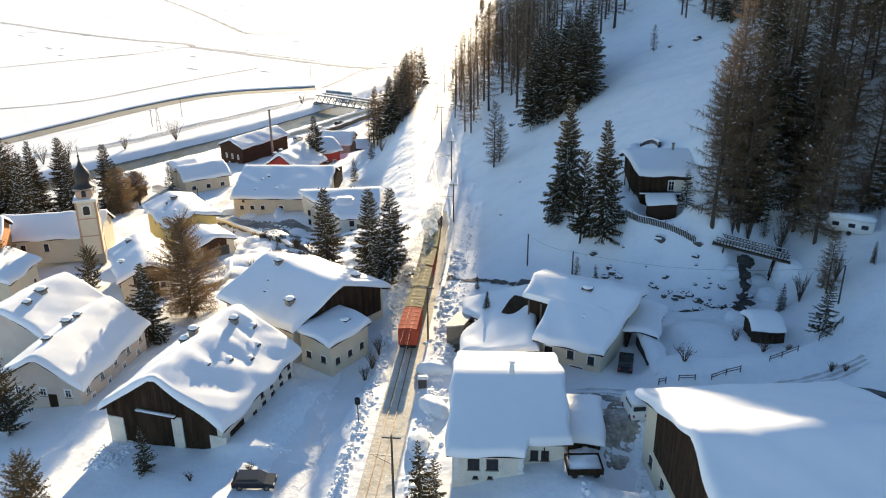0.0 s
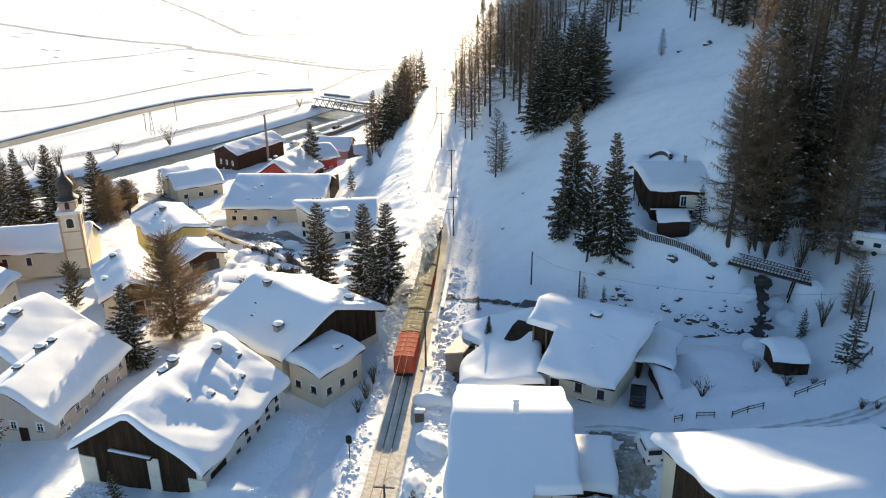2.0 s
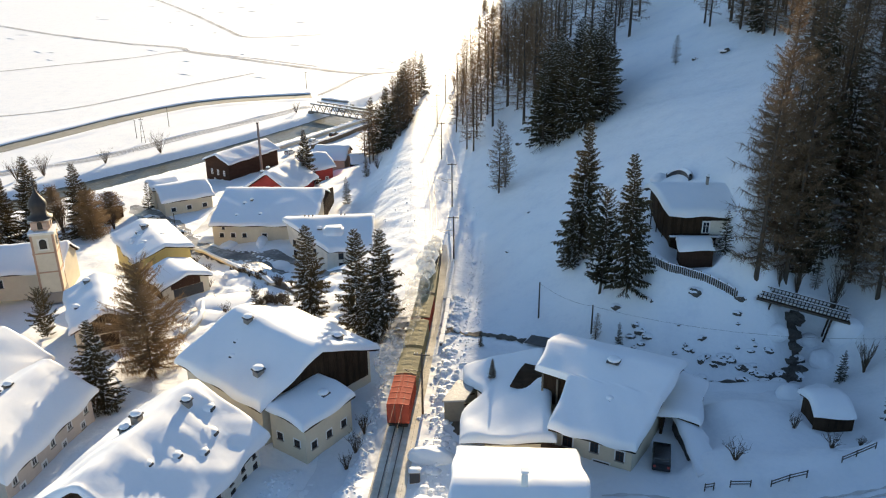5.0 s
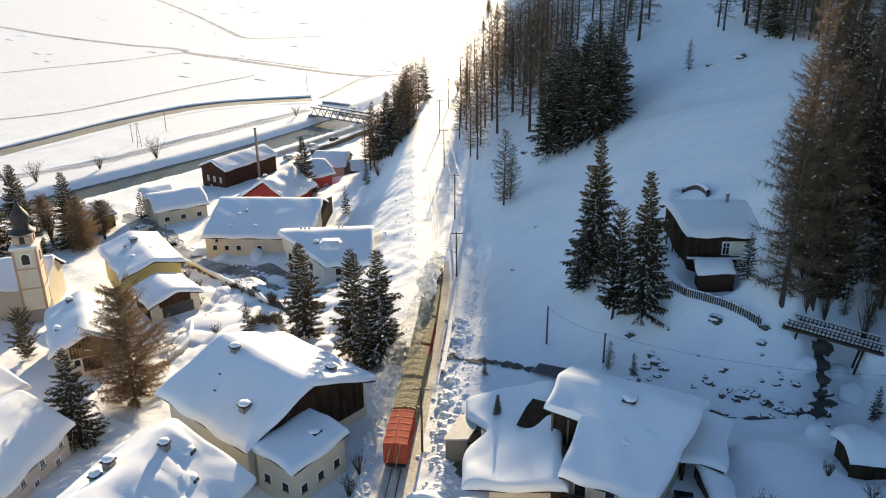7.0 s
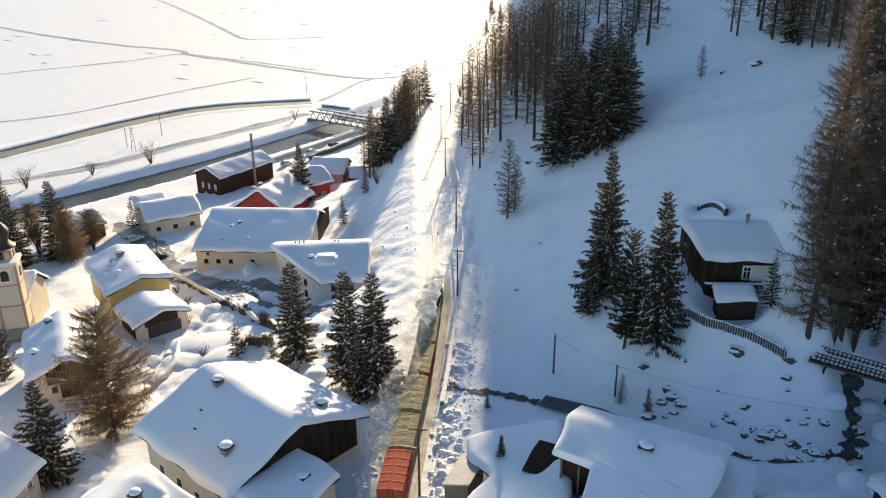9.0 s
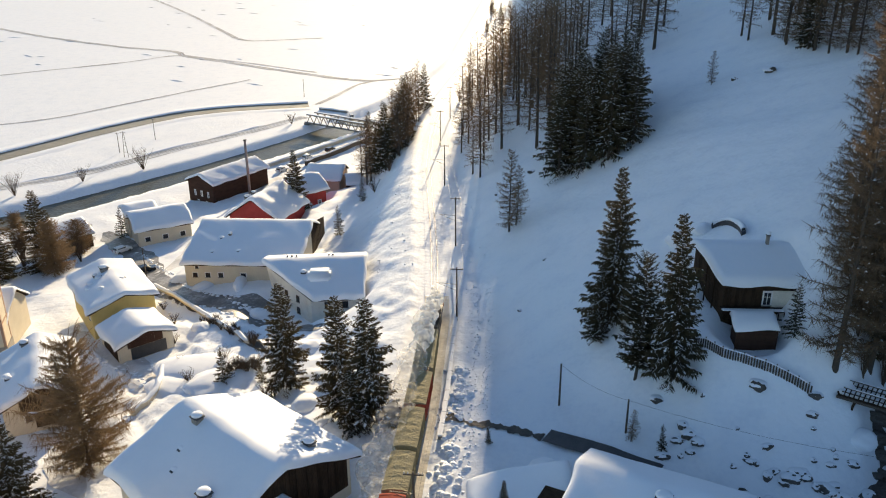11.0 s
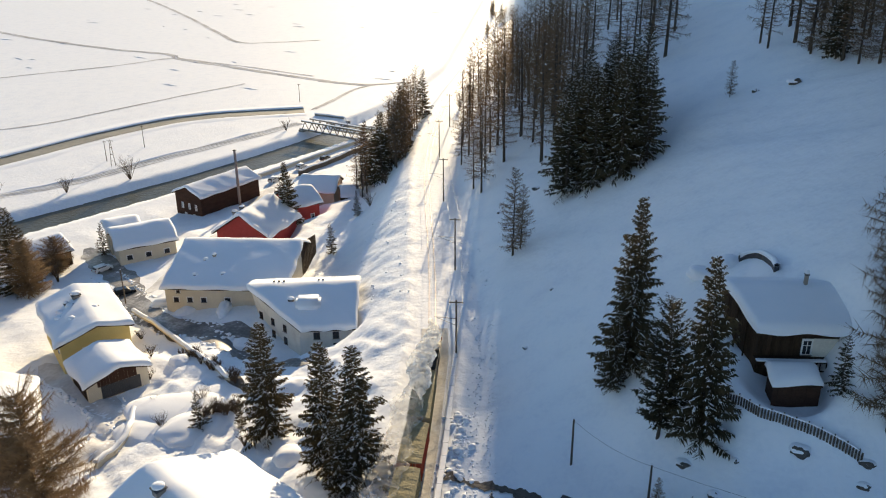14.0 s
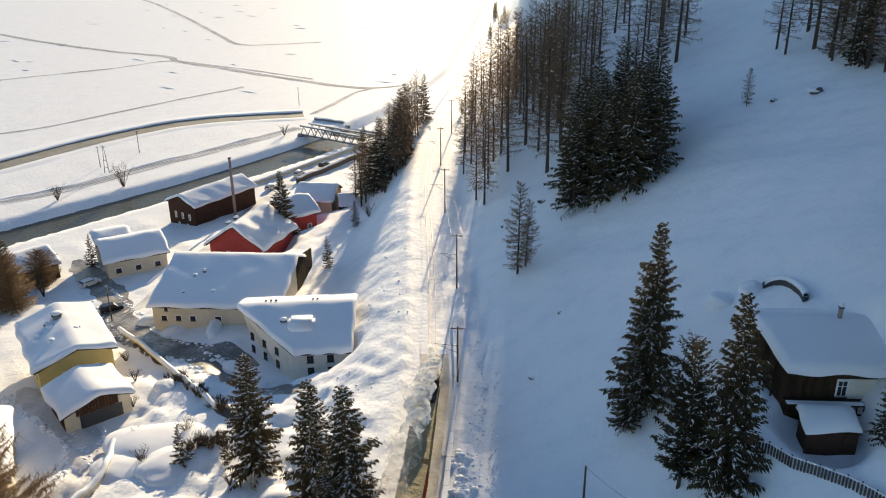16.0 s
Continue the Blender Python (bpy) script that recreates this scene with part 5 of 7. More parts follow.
locomotive(TRAIN_Y + 42.2)
wagon(TRAIN_Y + 30.9, TRAIN_Y + 41.6, "beige", "long sooty beige wagon behind the engine")


def mast(x, y, h, arm, label="slim dark railway mast with cross-arms"):
    m = thing("railway_mast", label, "mast", pose(x, y, gz(x, y)), "masts along the line")
    v, f = tube([(0, 0, -0.8), (0, 0, h)], [0.15, 0.10], 8)
    obj("pole", v, f, M_TIMBER, m)
    part("cross_arm", box(-0.95, -0.06, h - 0.35, 0.95, 0.06, h - 0.22), M_TIMBER, m)
    for k in (-0.85, -0.5, 0.5, 0.85):
        part("insulator", box(k - 0.04, -0.04, h - 0.22, k + 0.04, 0.04, h - 0.02), M_WHITEPAINT, m)
    if arm:
        v, f = tube([(0, 0, 5.9), (arm, 0, 6.1)], [0.04, 0.035], 6)
        obj("bracket", v, f, M_IRON, m)
        v, f = tube([(0, 0, 4.9), (arm * 0.85, 0, 5.95)], [0.03, 0.03], 6)
        obj("stay", v, f, M_IRON, m)
    return m


MASTS = [(-8.9, 95.2, 8.4, -2.2), (-8.7, 142.0, 8.6, -3.0), (-11.3, 171.5, 9.4, -3.0), (-16.8, 208.0, 9.4, -3.0), (-21.2, 242.5, 9.5, -3.0), (-8.8, 60.0, 8.4, -2.2), (-21.5, 275, 9.5, -3.0), (-20.5, 312, 9.5, -3.0)]
for a in MASTS:
    mast(*a)


def wire(name, label, p, q, sag, r=0.012, parent=None):
    pts = [Vector(p).lerp(Vector(q), t) - Vector((0, 0, sag * 4 * t * (1 - t))) for t in np.linspace(0, 1, 9)]
    v, f = tube(pts, [r] * 9, 4, False)
    return tagged(obj(name, v, f, M_IRON, parent), label, "cable")


order = sorted(MASTS, key=lambda a: a[1])
for a, b in zip(order, order[1:]):
    za, zb = gz(a[0], a[1]), gz(b[0], b[1])
    for k in (-0.85, 0.85):
        wire("overhead_cable", "thin dark cable strung between the railway masts", (a[0] + k, a[1], za + a[2]), (b[0] + k, b[1], zb + b[2]), 0.5)
    wire("contact_cable", "thin contact wire above the rails", (float(track_x(a[1])), a[1], TRACK_Z + 5.3), (float(track_x(b[1])), b[1], TRACK_Z + 5.3), 0.05)

# low snow-topped wall along the line
for y in np.arange(112, 160, 2.4):
    x = float(track_x(y)) + 3.1
    w = thing("parapet", "low stone parapet beside the line under snow", "parapet", pose(x, y + 1.2, TRACK_Z, 0, 0, along(y)), "parapets along the line", "structure")
    part("stone", box(-0.22, -1.18, -1.2, 0.22, 1.18, 0.55, bevel=0.05), M_STONE, w)
    part("snow", box(-0.3, -1.22, 0.53, 0.3, 1.22, 0.74, bevel=0.05), M_ROOFSNOW, w)


def cabinet(x, y):
    c = thing("relay_box", "grey trackside relay box with a snow lid", "relay box", pose(x, y, gz(x, y), 0, 0, 5))
    part("body", box(-0.55, -0.35, -0.2, 0.55, 0.35, 1.35, bevel=0.03), M_GREYWOOD, c)
    part("door", box(-0.5, -0.38, 0.1, 0.5, -0.34, 1.25), M_SLATE, c)
    part("snow_lid", box(-0.68, -0.48, 1.35, 0.68, 0.48, 1.6, bevel=0.1), M_ROOFSNOW, c, "", True)


cabinet(-8.3, 82.4)


def signal(x, y):
    s = thing("railway_signal", "black railway signal on a post", "signal", pose(x, y, gz(x, y)))
    v, f = tube([(0, 0, -0.4), (0, 0, 2.9)], [0.07, 0.06], 8)
    obj("post", v, f, M_IRON, s)
    part("head", box(-0.32, -0.14, 2.6, 0.32, 0.1, 3.7, bevel=0.12), M_RUBBER, s)
    for z in (2.9, 3.4):
        v, f = tube([(0, -0.12, z), (0, -0.32, z)], [0.12, 0.13], 10)
        obj("hood", v, f, M_IRON, s)
    part("foot_snow", box(-0.5, -0.5, -0.3, 0.5, 0.5, 0.35, bevel=0.25), M_ROOFSNOW, s, "", True)


signal(-14.9, 73.4)


# ---- steam ----
def vapour(name, lo, hi, scale):
    m = bpy.data.materials.new(name)
    m.use_nodes = True
    nt = m.node_tree
    nt.nodes.remove(nt.nodes["Principled BSDF"])
    df, tl, tp = nt.nodes.new("ShaderNodeBsdfDiffuse"), nt.nodes.new("ShaderNodeBsdfTranslucent"), nt.nodes.new("ShaderNodeBsdfTransparent")
    m1, m2 = nt.nodes.new("ShaderNodeMixShader"), nt.nodes.new("ShaderNodeMixShader")
    for s in (df, tl):
        s.inputs["Color"].default_value = (0.99, 0.98, 0.95, 1)
    m1.inputs[0].default_value = 0.7
    nt.links.new(df.outputs[0], m1.inputs[1]), nt.links.new(tl.outputs[0], m1.inputs[2])
    nt.links.new(tp.outputs[0], m2.inputs[1]), nt.links.new(m1.outputs[0], m2.inputs[2])
    nt.links.new(m2.outputs[0], nt.nodes["Material Output"].inputs[0])
    tc, nz, rp = nt.nodes.new("ShaderNodeTexCoord"), nt.nodes.new("ShaderNodeTexNoise"), nt.nodes.new("ShaderNodeValToRGB")
    nz.inputs["Scale"].default_value, nz.inputs["Detail"].default_value = scale, 5
    rp.color_ramp.elements[0].position, rp.color_ramp.elements[1].position = 0.35, 0.62
    rp.color_ramp.elements[0].color, rp.color_ramp.elements[1].color = (lo, lo, lo, 1), (hi, hi, hi, 1)
    nt.links.new(tc.outputs["Object"], nz.inputs[0])
    nt.links.new(nz.outputs[0], rp.inputs[0])
    nt.links.new(rp.outputs[0], m2.inputs[0])
    return m


def plume(mat, y0, y1, x_off, z_off, radius, seed, label):
    """A lumpy closed hull of vapour along the line from y0 to y1; radius gives its half width along the way."""
    n, m = 90, 28
    vs, fs = [], []
    for i in range(n + 1):
        t = i / n
        y = y0 + (y1 - y0) * t
        c = Vector((float(track_x(y)) + x_off(t), y, TRACK_Z + z_off(t)))
        for k in range(m):
            a = 2 * math.pi * k / m
            d = Vector((math.cos(a), 0.35 * math.sin(5 * t + a), 0.8 * math.sin(a)))
            p = c + d * radius(t)
            q = Vector((p.x, p.y + seed * 9.0, p.z))
            f = 1 + 0.55 * noise.noise(q * 0.55) + 0.32 * noise.noise(q * 1.3) + 0.14 * noise.noise(q * 2.9)
            vs.append(c + d * (radius(t) * max(0.15, f)))
    for i in range(n):
        fs += [(i * m + k, i * m + (k + 1) % m, (i + 1) * m + (k + 1) % m, (i + 1) * m + k) for k in range(m)]
    fs += [tuple(range(m - 1, -1, -1)), tuple(n * m + k for k in range(m))]
    tagged(obj("steam_cloud", vs, fs, mat, None, True), label, "steam", "", "stuff")


def steam():
    grow = lambda t: (0.25 + 1.15 * min(1.0, 2.4 * t)) * min(1.0, 5 * (1 - t) + 0.1)  # noqa: E731
    y0, y1 = TRAIN_Y + 54, TRAIN_Y + 33
    rise = lambda t: 4.0 + 1.1 * math.sin(2.4 * t)  # noqa: E731
    plume(vapour("steam", 0.25, 1.0, 0.8), y0, y1, lambda t: -0.2 + 0.5 * math.sin(7 * t), rise, grow, 1, "billowing white steam above the engine")
    plume(vapour("steam_core", 0.1, 0.9, 1.1), y0, y0 - 14, lambda t: -0.2 + 0.4 * math.sin(5 * t), rise, lambda t: 0.62 * grow(t), 2, "dense white core of the engine's steam")
    plume(vapour("thin_steam", 0.0, 0.42, 0.45), TRAIN_Y + 38, TRAIN_Y + 6, lambda t: -1.0 - 2.0 * t, lambda t: 3.8 - 1.6 * t, lambda t: 1.7 * min(1.0, 6 * t + 0.1, 6 * (1 - t) + 0.1), 3, "thin veil of steam drifting back beside the wagons")


steam()


# ---- clods of ploughed snow ----
def clods(name, spots, label, seed):
    """Many small lumps of snow in one mesh: spots yields x, y, size."""
    r = random.Random(seed)
    ico = bmesh.new()
    bmesh.ops.create_icosphere(ico, subdivisions=1, radius=1)
    pv = [v.co.copy() for v in ico.verts]
    pf = [tuple(v.index for v in f.verts) for f in ico.faces]
    ico.free()
    vs, fs = [], []
    for x, y, s in spots(r):
        z = gz(x, y)
        o = len(vs)
        a = r.uniform(0, 6.28)
        c, sn = math.cos(a), math.sin(a)
        sx, sy, sz = s * r.uniform(0.7, 1.3), s * r.uniform(0.7, 1.3), s * r.uniform(0.45, 0.8)
        for p in pv:
            k = r.uniform(0.8, 1.15)
            vs.append((x + (c * p.x * sx - sn * p.y * sy) * k, y + (sn * p.x * sx + c * p.y * sy) * k, z + p.z * sz * k))
        fs += [tuple(i + o for i in f) for f in pf]
    return tagged(obj(name, vs, fs, M_ROOFSNOW, None, True), label, "snow clods", "", "stuff")


def bank_spots(r):
    for i in range(900):
        y = r.uniform(52, 128)
        yield float(track_x(y)) + r.gauss(4.6, 0.9), y, 0.1 + 0.5 * r.random() ** 3
    for i in range(520):
        y = r.uniform(52, 118)
        yield float(track_x(y)) - r.gauss(3.6, 0.5), y, r.uniform(0.1, 0.36)
    for i in range(60):
        y = r.uniform(128, 225)
        yield float(track_x(y)) - r.uniform(3.5, 13.5), y, r.uniform(0.06, 0.26)
    for i in range(420):
        y = r.uniform(112, 152)
        yield float(track_x(y)) + r.gauss(7.2, 0.9), y, r.uniform(0.04, 0.16)
    for i in range(160):
        y = r.uniform(126, 200)
        yield float(track_x(y)) + r.uniform(5.0, 9.0), y, r.uniform(0.06, 0.2)


clods("snow_clods", bank_spots, "lumps of ploughed snow along the railway", 5)


# ---- roads and ground cover ----
def on_land(x, y):
    return gz(x, y)


M_ROAD = material("trodden_road_snow", [(0.46, 0.44, 0.42), (0.62, 0.61, 0.60), (0.76, 0.76, 0.76)], 0.22, 0.7, 0.3, 2)
M_WETROAD = material("wet_road", [(0.06, 0.056, 0.052), (0.16, 0.148, 0.135), (0.52, 0.50, 0.48)], 0.24, 0.5, 0.3, 4)
M_PACKED = material("packed_snow", [(0.70, 0.72, 0.75), (0.80, 0.82, 0.84)], 0.3, 0.8, 0.5, 1.6, spec=0.2)
# Ditch water painted pale grey for the sky it mirrors.
M_CANAL = material("ditch_sky_tone", [(0.17, 0.16, 0.125), (0.30, 0.285, 0.235)], 0.1, 0.7, 0.5, 0.6)
M_SLUSH = material("muddy_slush", [(0.10, 0.075, 0.055), (0.30, 0.26, 0.22), (0.70, 0.69, 0.68)], 0.35, 0.7, 0.4, 3)
for pts, hw, mt, lb in [
    ([(-76, 152), (-66, 143.5), (-57, 136.5), (-52.5, 127), (-54, 112), (-47, 103)], 2.2, M_ROAD, "village lane of packed grey snow"),
    ([(-104, 217), (-92, 203), (-81, 190.5), (-74.5, 179.5), (-66, 169.5), (-57, 163.6), (-47, 162.2), (-41, 159)], 2.9, M_WETROAD, "wet village road with slush at its edges"),
    ([(-73.8, 179.7), (-72, 190), (-74, 206), (-72, 226), (-74, 262), (-68.5, 292), (-57, 318), (-52, 332)], 2.2, M_ROAD, "village road of packed snow"),
    ([(-55, 162.8), (-46, 156), (-37, 149.5), (-29, 147)], 1.7, M_WETROAD, "wet lane running under the tall white house"),
    ([(12.6, 48), (13.2, 62), (13.8, 69), (14.2, 75)], 2.2, M_PACKED, "packed snowy drive between the houses"),
    ([(-21, 40), (-20.5, 62), (-18.5, 78), (-16.8, 96), (-17, 112)], 2.0, M_PACKED, "snow-covered station road beside the line"),
]:
    strip("road", line(pts, 1.0), lambda t, hw=hw: hw * (1 + 0.11 * math.sin(41 * t) + 0.08 * math.sin(97 * t + 1)) * min(1, 9 * t + 0.25, 9 * (1 - t) + 0.1), on_land, mt, lb, "road", 6, lift=0.06)
for off in (-0.9, 0.0, 0.9):
    strip("wheel_rut", [(x, y + off) for x, y in line([(10.4, 75.3), (14.5, 75.6), (19, 74.6), (23, 73.4), (29, 73.2), (36, 75.0), (43, 78.0)], 0.5)], lambda t, off=off: 0.16 + 0.08 * math.sin(60 * t + 5 * off) + 0.06 * math.sin(141 * t), on_land, M_ROAD, "grey wheel rut in the packed snow of the road", "road", 2, lift=0.05)
strip("yard", line([(-4.8, 96.6), (-4.2, 93.6), (-4.1, 90.0)], 0.3), lambda t: 0.35 + 0.7 * math.sin(math.pi * t) + 0.15 * math.sin(31 * t), on_land, M_EARTH, "bare brown earth below the lean-to", "yard", 4, lift=0.06)
strip("yard", line([(10.8, 75.0), (12.6, 74.8), (15.2, 74.2), (17.4, 73.2)], 0.3), lambda t: 0.15 + 0.5 * math.sin(math.pi * t) + 0.18 * math.sin(29 * t) + 0.1 * math.sin(61 * t), on_land, M_WETROAD, "wet thawed patch in the yard", "yard", 4, lift=0.08)
strip("yard", line([(13.6, 62.5), (14.2, 66.5), (14.9, 70.5), (14.9, 74.8)], 0.4), lambda t: 0.5 + 1.5 * math.sin(math.pi * t) + 0.25 * math.sin(19 * t) + 0.15 * math.sin(53 * t), on_land, M_SLUSH, "brown thawed earth in the yard", "yard", 6, lift=0.10)

# field tracks in the wide valley
M_TRACKS = material("ski_tracks", [(0.22, 0.22, 0.23), (0.42, 0.42, 0.43), (0.68, 0.68, 0.69)], 0.05, 0.9, 0.4, 0.8)
for pts, hw in [
    ([(-520, 700), (-426, 655), (-346, 600), (-267, 553), (-218, 532), (-205, 515), (-178, 498), (-135, 470), (-95, 446), (-75, 440), (-60, 448)], 2.0),
    ([(-420, 930), (-373, 867), (-288, 738), (-227, 640), (-192, 587), (-170, 588), (-140, 600)], 1.6),
    ([(-330, 400), (-288, 434), (-262, 459), (-230, 489), (-214, 514), (-205, 515)], 1.3),
    ([(-240, 318), (-210, 334), (-193, 347), (-178, 372), (-161, 403), (-139, 439)], 0.9),
    ([(-205, 517), (-180, 503), (-150, 487), (-110, 462)], 0.9),
    ([(-90, 382), (-86, 400), (-80, 432), (-70, 442)], 1.6),
]:
    for off in ((-0.6 * hw, 0.6 * hw) if hw > 1.5 else (0.0,)):
        strip("field_track", [(x + 0.5 * off, y + 0.85 * off) for x, y in line(pts, 6)], lambda t, hw=hw, off=off: hw * (0.42 if off else 0.8) * (1 + 0.3 * math.sin(70 * t + off) + 0.2 * math.sin(151 * t)), on_land, M_TRACKS, "grey track pressed into the snowy valley floor", "track", 4, lift=0.12)
rnd = random.Random(31)
vs, fs = [], []
for i in range(45):
    x = rnd.uniform(-430, -70)
    y = rnd.uniform(410, 900)
    w, l, a = rnd.uniform(0.3, 0.7), rnd.uniform(2, 8), rnd.uniform(-0.35, 0.35) - 0.35
    c, s_ = math.cos(a), math.sin(a)
    o = len(vs)
    for u, v, z in ((-l, 0, 0.0), (0, -w, 0.0), (l, 0, 0.0), (0, w, 0.0), (0, 0, 0.35)):
        vs.append((x + c * u - s_ * v, y + s_ * u + c * v, gz(x, y) + z))
    fs += [(o, o + 1, o + 4), (o + 1, o + 2, o + 4), (o + 2, o + 3, o + 4), (o + 3, o, o + 4)]
tagged(obj("drift_ridges", vs, fs, M_PACKED), "scattered grey drift ridges on the valley snow", "snow drift", "", "stuff")

# flood bank with a dark water ditch, and the lane between it and the river
DIKE = [(-225, 192), (-205, 232), (-190, 262), (-176.7, 290.5), (-170.5, 303.7), (-164.4, 319), (-155.5, 336), (-147.5, 348.5), (-139, 359), (-126, 367.5), (-113, 373), (-102, 376), (-93, 379)]


def sweep(name, centre, profile, mat, label="", category="", wave=0.0, parent=None, kind="structure"):
    """A cross-section of (offset to the left, height over the ground) carried along a line on the land."""
    vs, fs = [], []
    n = len(profile)
    for i, p in enumerate(centre):
        d = (Vector(centre[min(i + 1, len(centre) - 1)]) - Vector(centre[max(i - 1, 0)])).normalized()
        z = gz(*p)
        k = 1 + wave * (math.sin(i * 0.37) + 0.6 * math.sin(i * 0.91 + 1))
        for u, h in profile:
            vs.append((p[0] - d.y * u, p[1] + d.x * u, z + h * k))
    for i in range(len(centre) - 1):
        fs += [(i * n + k, i * n + k + 1, i * n + n + k + 1, i * n + n + k) for k in range(n - 1)]
    return tagged(obj(name, vs, fs, mat, parent, True), label, category, "", kind)


BANK = line(DIKE, 3)
strip("ditch", BANK, lambda t: 4.15 + 0.1 * math.sin(60 * t), lambda x, y: gz(x, y) + 0.05, M_CANAL, "grey ditch water with the sky's reflection in its colour", "ditch", 4, lift=0.10)
sweep("embankment", BANK, [(4.0, -0.3), (4.1, 0.5), (4.6, 0.62)], M_STONE, "dark stony face of the flood bank", "bank", 0.10)
sweep("flood_bank", BANK, [(4.05, 0.46), (4.3, 0.72), (5.4, 0.9), (7.4, 0.85), (10.0, 0.4), (14.0, -0.2)], M_ROOFSNOW, "snow-covered crown of the flood bank", "bank", 0.08)
sweep("near_bank", BANK, [(-11.0, -0.2), (-8.0, 0.22), (-6.2, 0.25), (-4.6, 0.15), (-4.0, -0.2)], M_ROOFSNOW, "low drifted snow bank along the ditch", "bank", 0.35)
RLANE = [(-215, 190), (-185, 230), (-155, 256.6), (-139.2, 272.2), (-129.5, 288), (-119.5, 306), (-108.7, 322.2), (-99, 338.7), (-92.5, 350.5), (-88.6, 356.7)]
for off in (-2.1, -0.8, 0.7, 2.3):
    strip("lane_rut", [(x + off * 0.85, y - off * 0.5) for x, y in line(RLANE, 3)], lambda t, off=off: 0.30 + 0.12 * math.sin(50 * t + 3 * off), on_land, M_TRACKS, "grey wheel rut along the river lane", "lane", 2, lift=0.10)
sweep("ploughed_ridge", line([(x - 3.0, y + 1.8) for x, y in RLANE], 2), [(-1.0, -0.1), (-0.4, 0.2), (0.3, 0.22), (1.0, -0.1)], M_ROOFSNOW, "ploughed ridge of snow along the river lane", "snow ridge", 0.5)


def fence_posts(pts, n, h, label, rails=1):
    ln = line(pts, 0.5)
    f = thing("fence", label, "fence", pose(ln[0][0], ln[0][1], gz(*ln[0])))
    o = Vector((ln[0][0], ln[0][1], gz(*ln[0])))
    prev = None
    for i in range(n):
        p = ln[int(i * (len(ln) - 1) / (n - 1))]
        z = gz(*p)
        q = Vector((p[0], p[1], z)) - o
        v, fc = tube([(q.x, q.y, q.z - 0.4), (q.x, q.y, q.z + h)], [0.06, 0.055], 6)
        obj("post", v, fc, M_TIMBER, f)
        if prev is not None:
            for r in range(rails):
                k = h * (0.85 - 0.4 * r)
                v, fc = tube([prev + Vector((0, 0, k)), q + Vector((0, 0, k))], [0.05, 0.045], 6)
                obj("rail", v, fc, M_TIMBER, f)
        prev = q
    return f


for pts, n in [([(19.9, 76.5), (20.6, 76.2)], 2), ([(22.0, 76.0), (23.8, 76.0)], 2), ([(25.6, 75.9), (28.8, 76.4)], 3), ([(32.6, 78.5), (36.2, 80.2)], 3), ([(39.4, 82.7), (43.1, 85.9)], 4)]:
    fence_posts(pts, n, 0.75, "dark wooden rail fence half buried in snow", 2)


def picket(pts, h, label, panel=0.42):
    ln = line(pts, panel)
    f = thing("picket_fence", label, "fence", pose(ln[0][0], ln[0][1], gz(*ln[0])))
    o = Vector((ln[0][0], ln[0][1], gz(*ln[0])))
    me = None
    prev = None
    for i, p in enumerate(ln):
        q = Vector((p[0], p[1], gz(*p))) - o
        if me is None:
            s = part("slat", box(-0.085, -0.025, -0.3, 0.085, 0.025, h), M_TIMBER, f)
            me = s.data
        else:
            s = new("slat", me)
            s.parent = f
        d = Vector(ln[min(i + 1, len(ln) - 1)]) - Vector(ln[max(i - 1, 0)])
        s.matrix_basis = Matrix.Translation(q) @ Matrix.Rotation(math.atan2(d.y, d.x), 4, "Z")
        if prev is not None and i % 4 == 0:
            v, fc = tube([prev + Vector((0, 0, h + 0.05)), q + Vector((0, 0, h + 0.05))], [0.085, 0.085], 6)
            obj("rail_snow", v, fc, M_ROOFSNOW, f, True)
        if i % 4 == 0:
            prev = q
            v, fc = tube([(q.x, q.y, q.z - 0.4), (q.x, q.y, q.z + h + 0.2)], [0.08, 0.07], 6)
            obj("post", v, fc, M_TIMBER, f)
    return f


picket([(17.2, 115.6), (19.5, 113.3), (21.6, 111.5), (23.6, 110.7), (25.8, 109.8), (27.8, 108.8), (29.7, 107.9)], 1.0, "weathered plank fence climbing the snowy slope", 0.25)


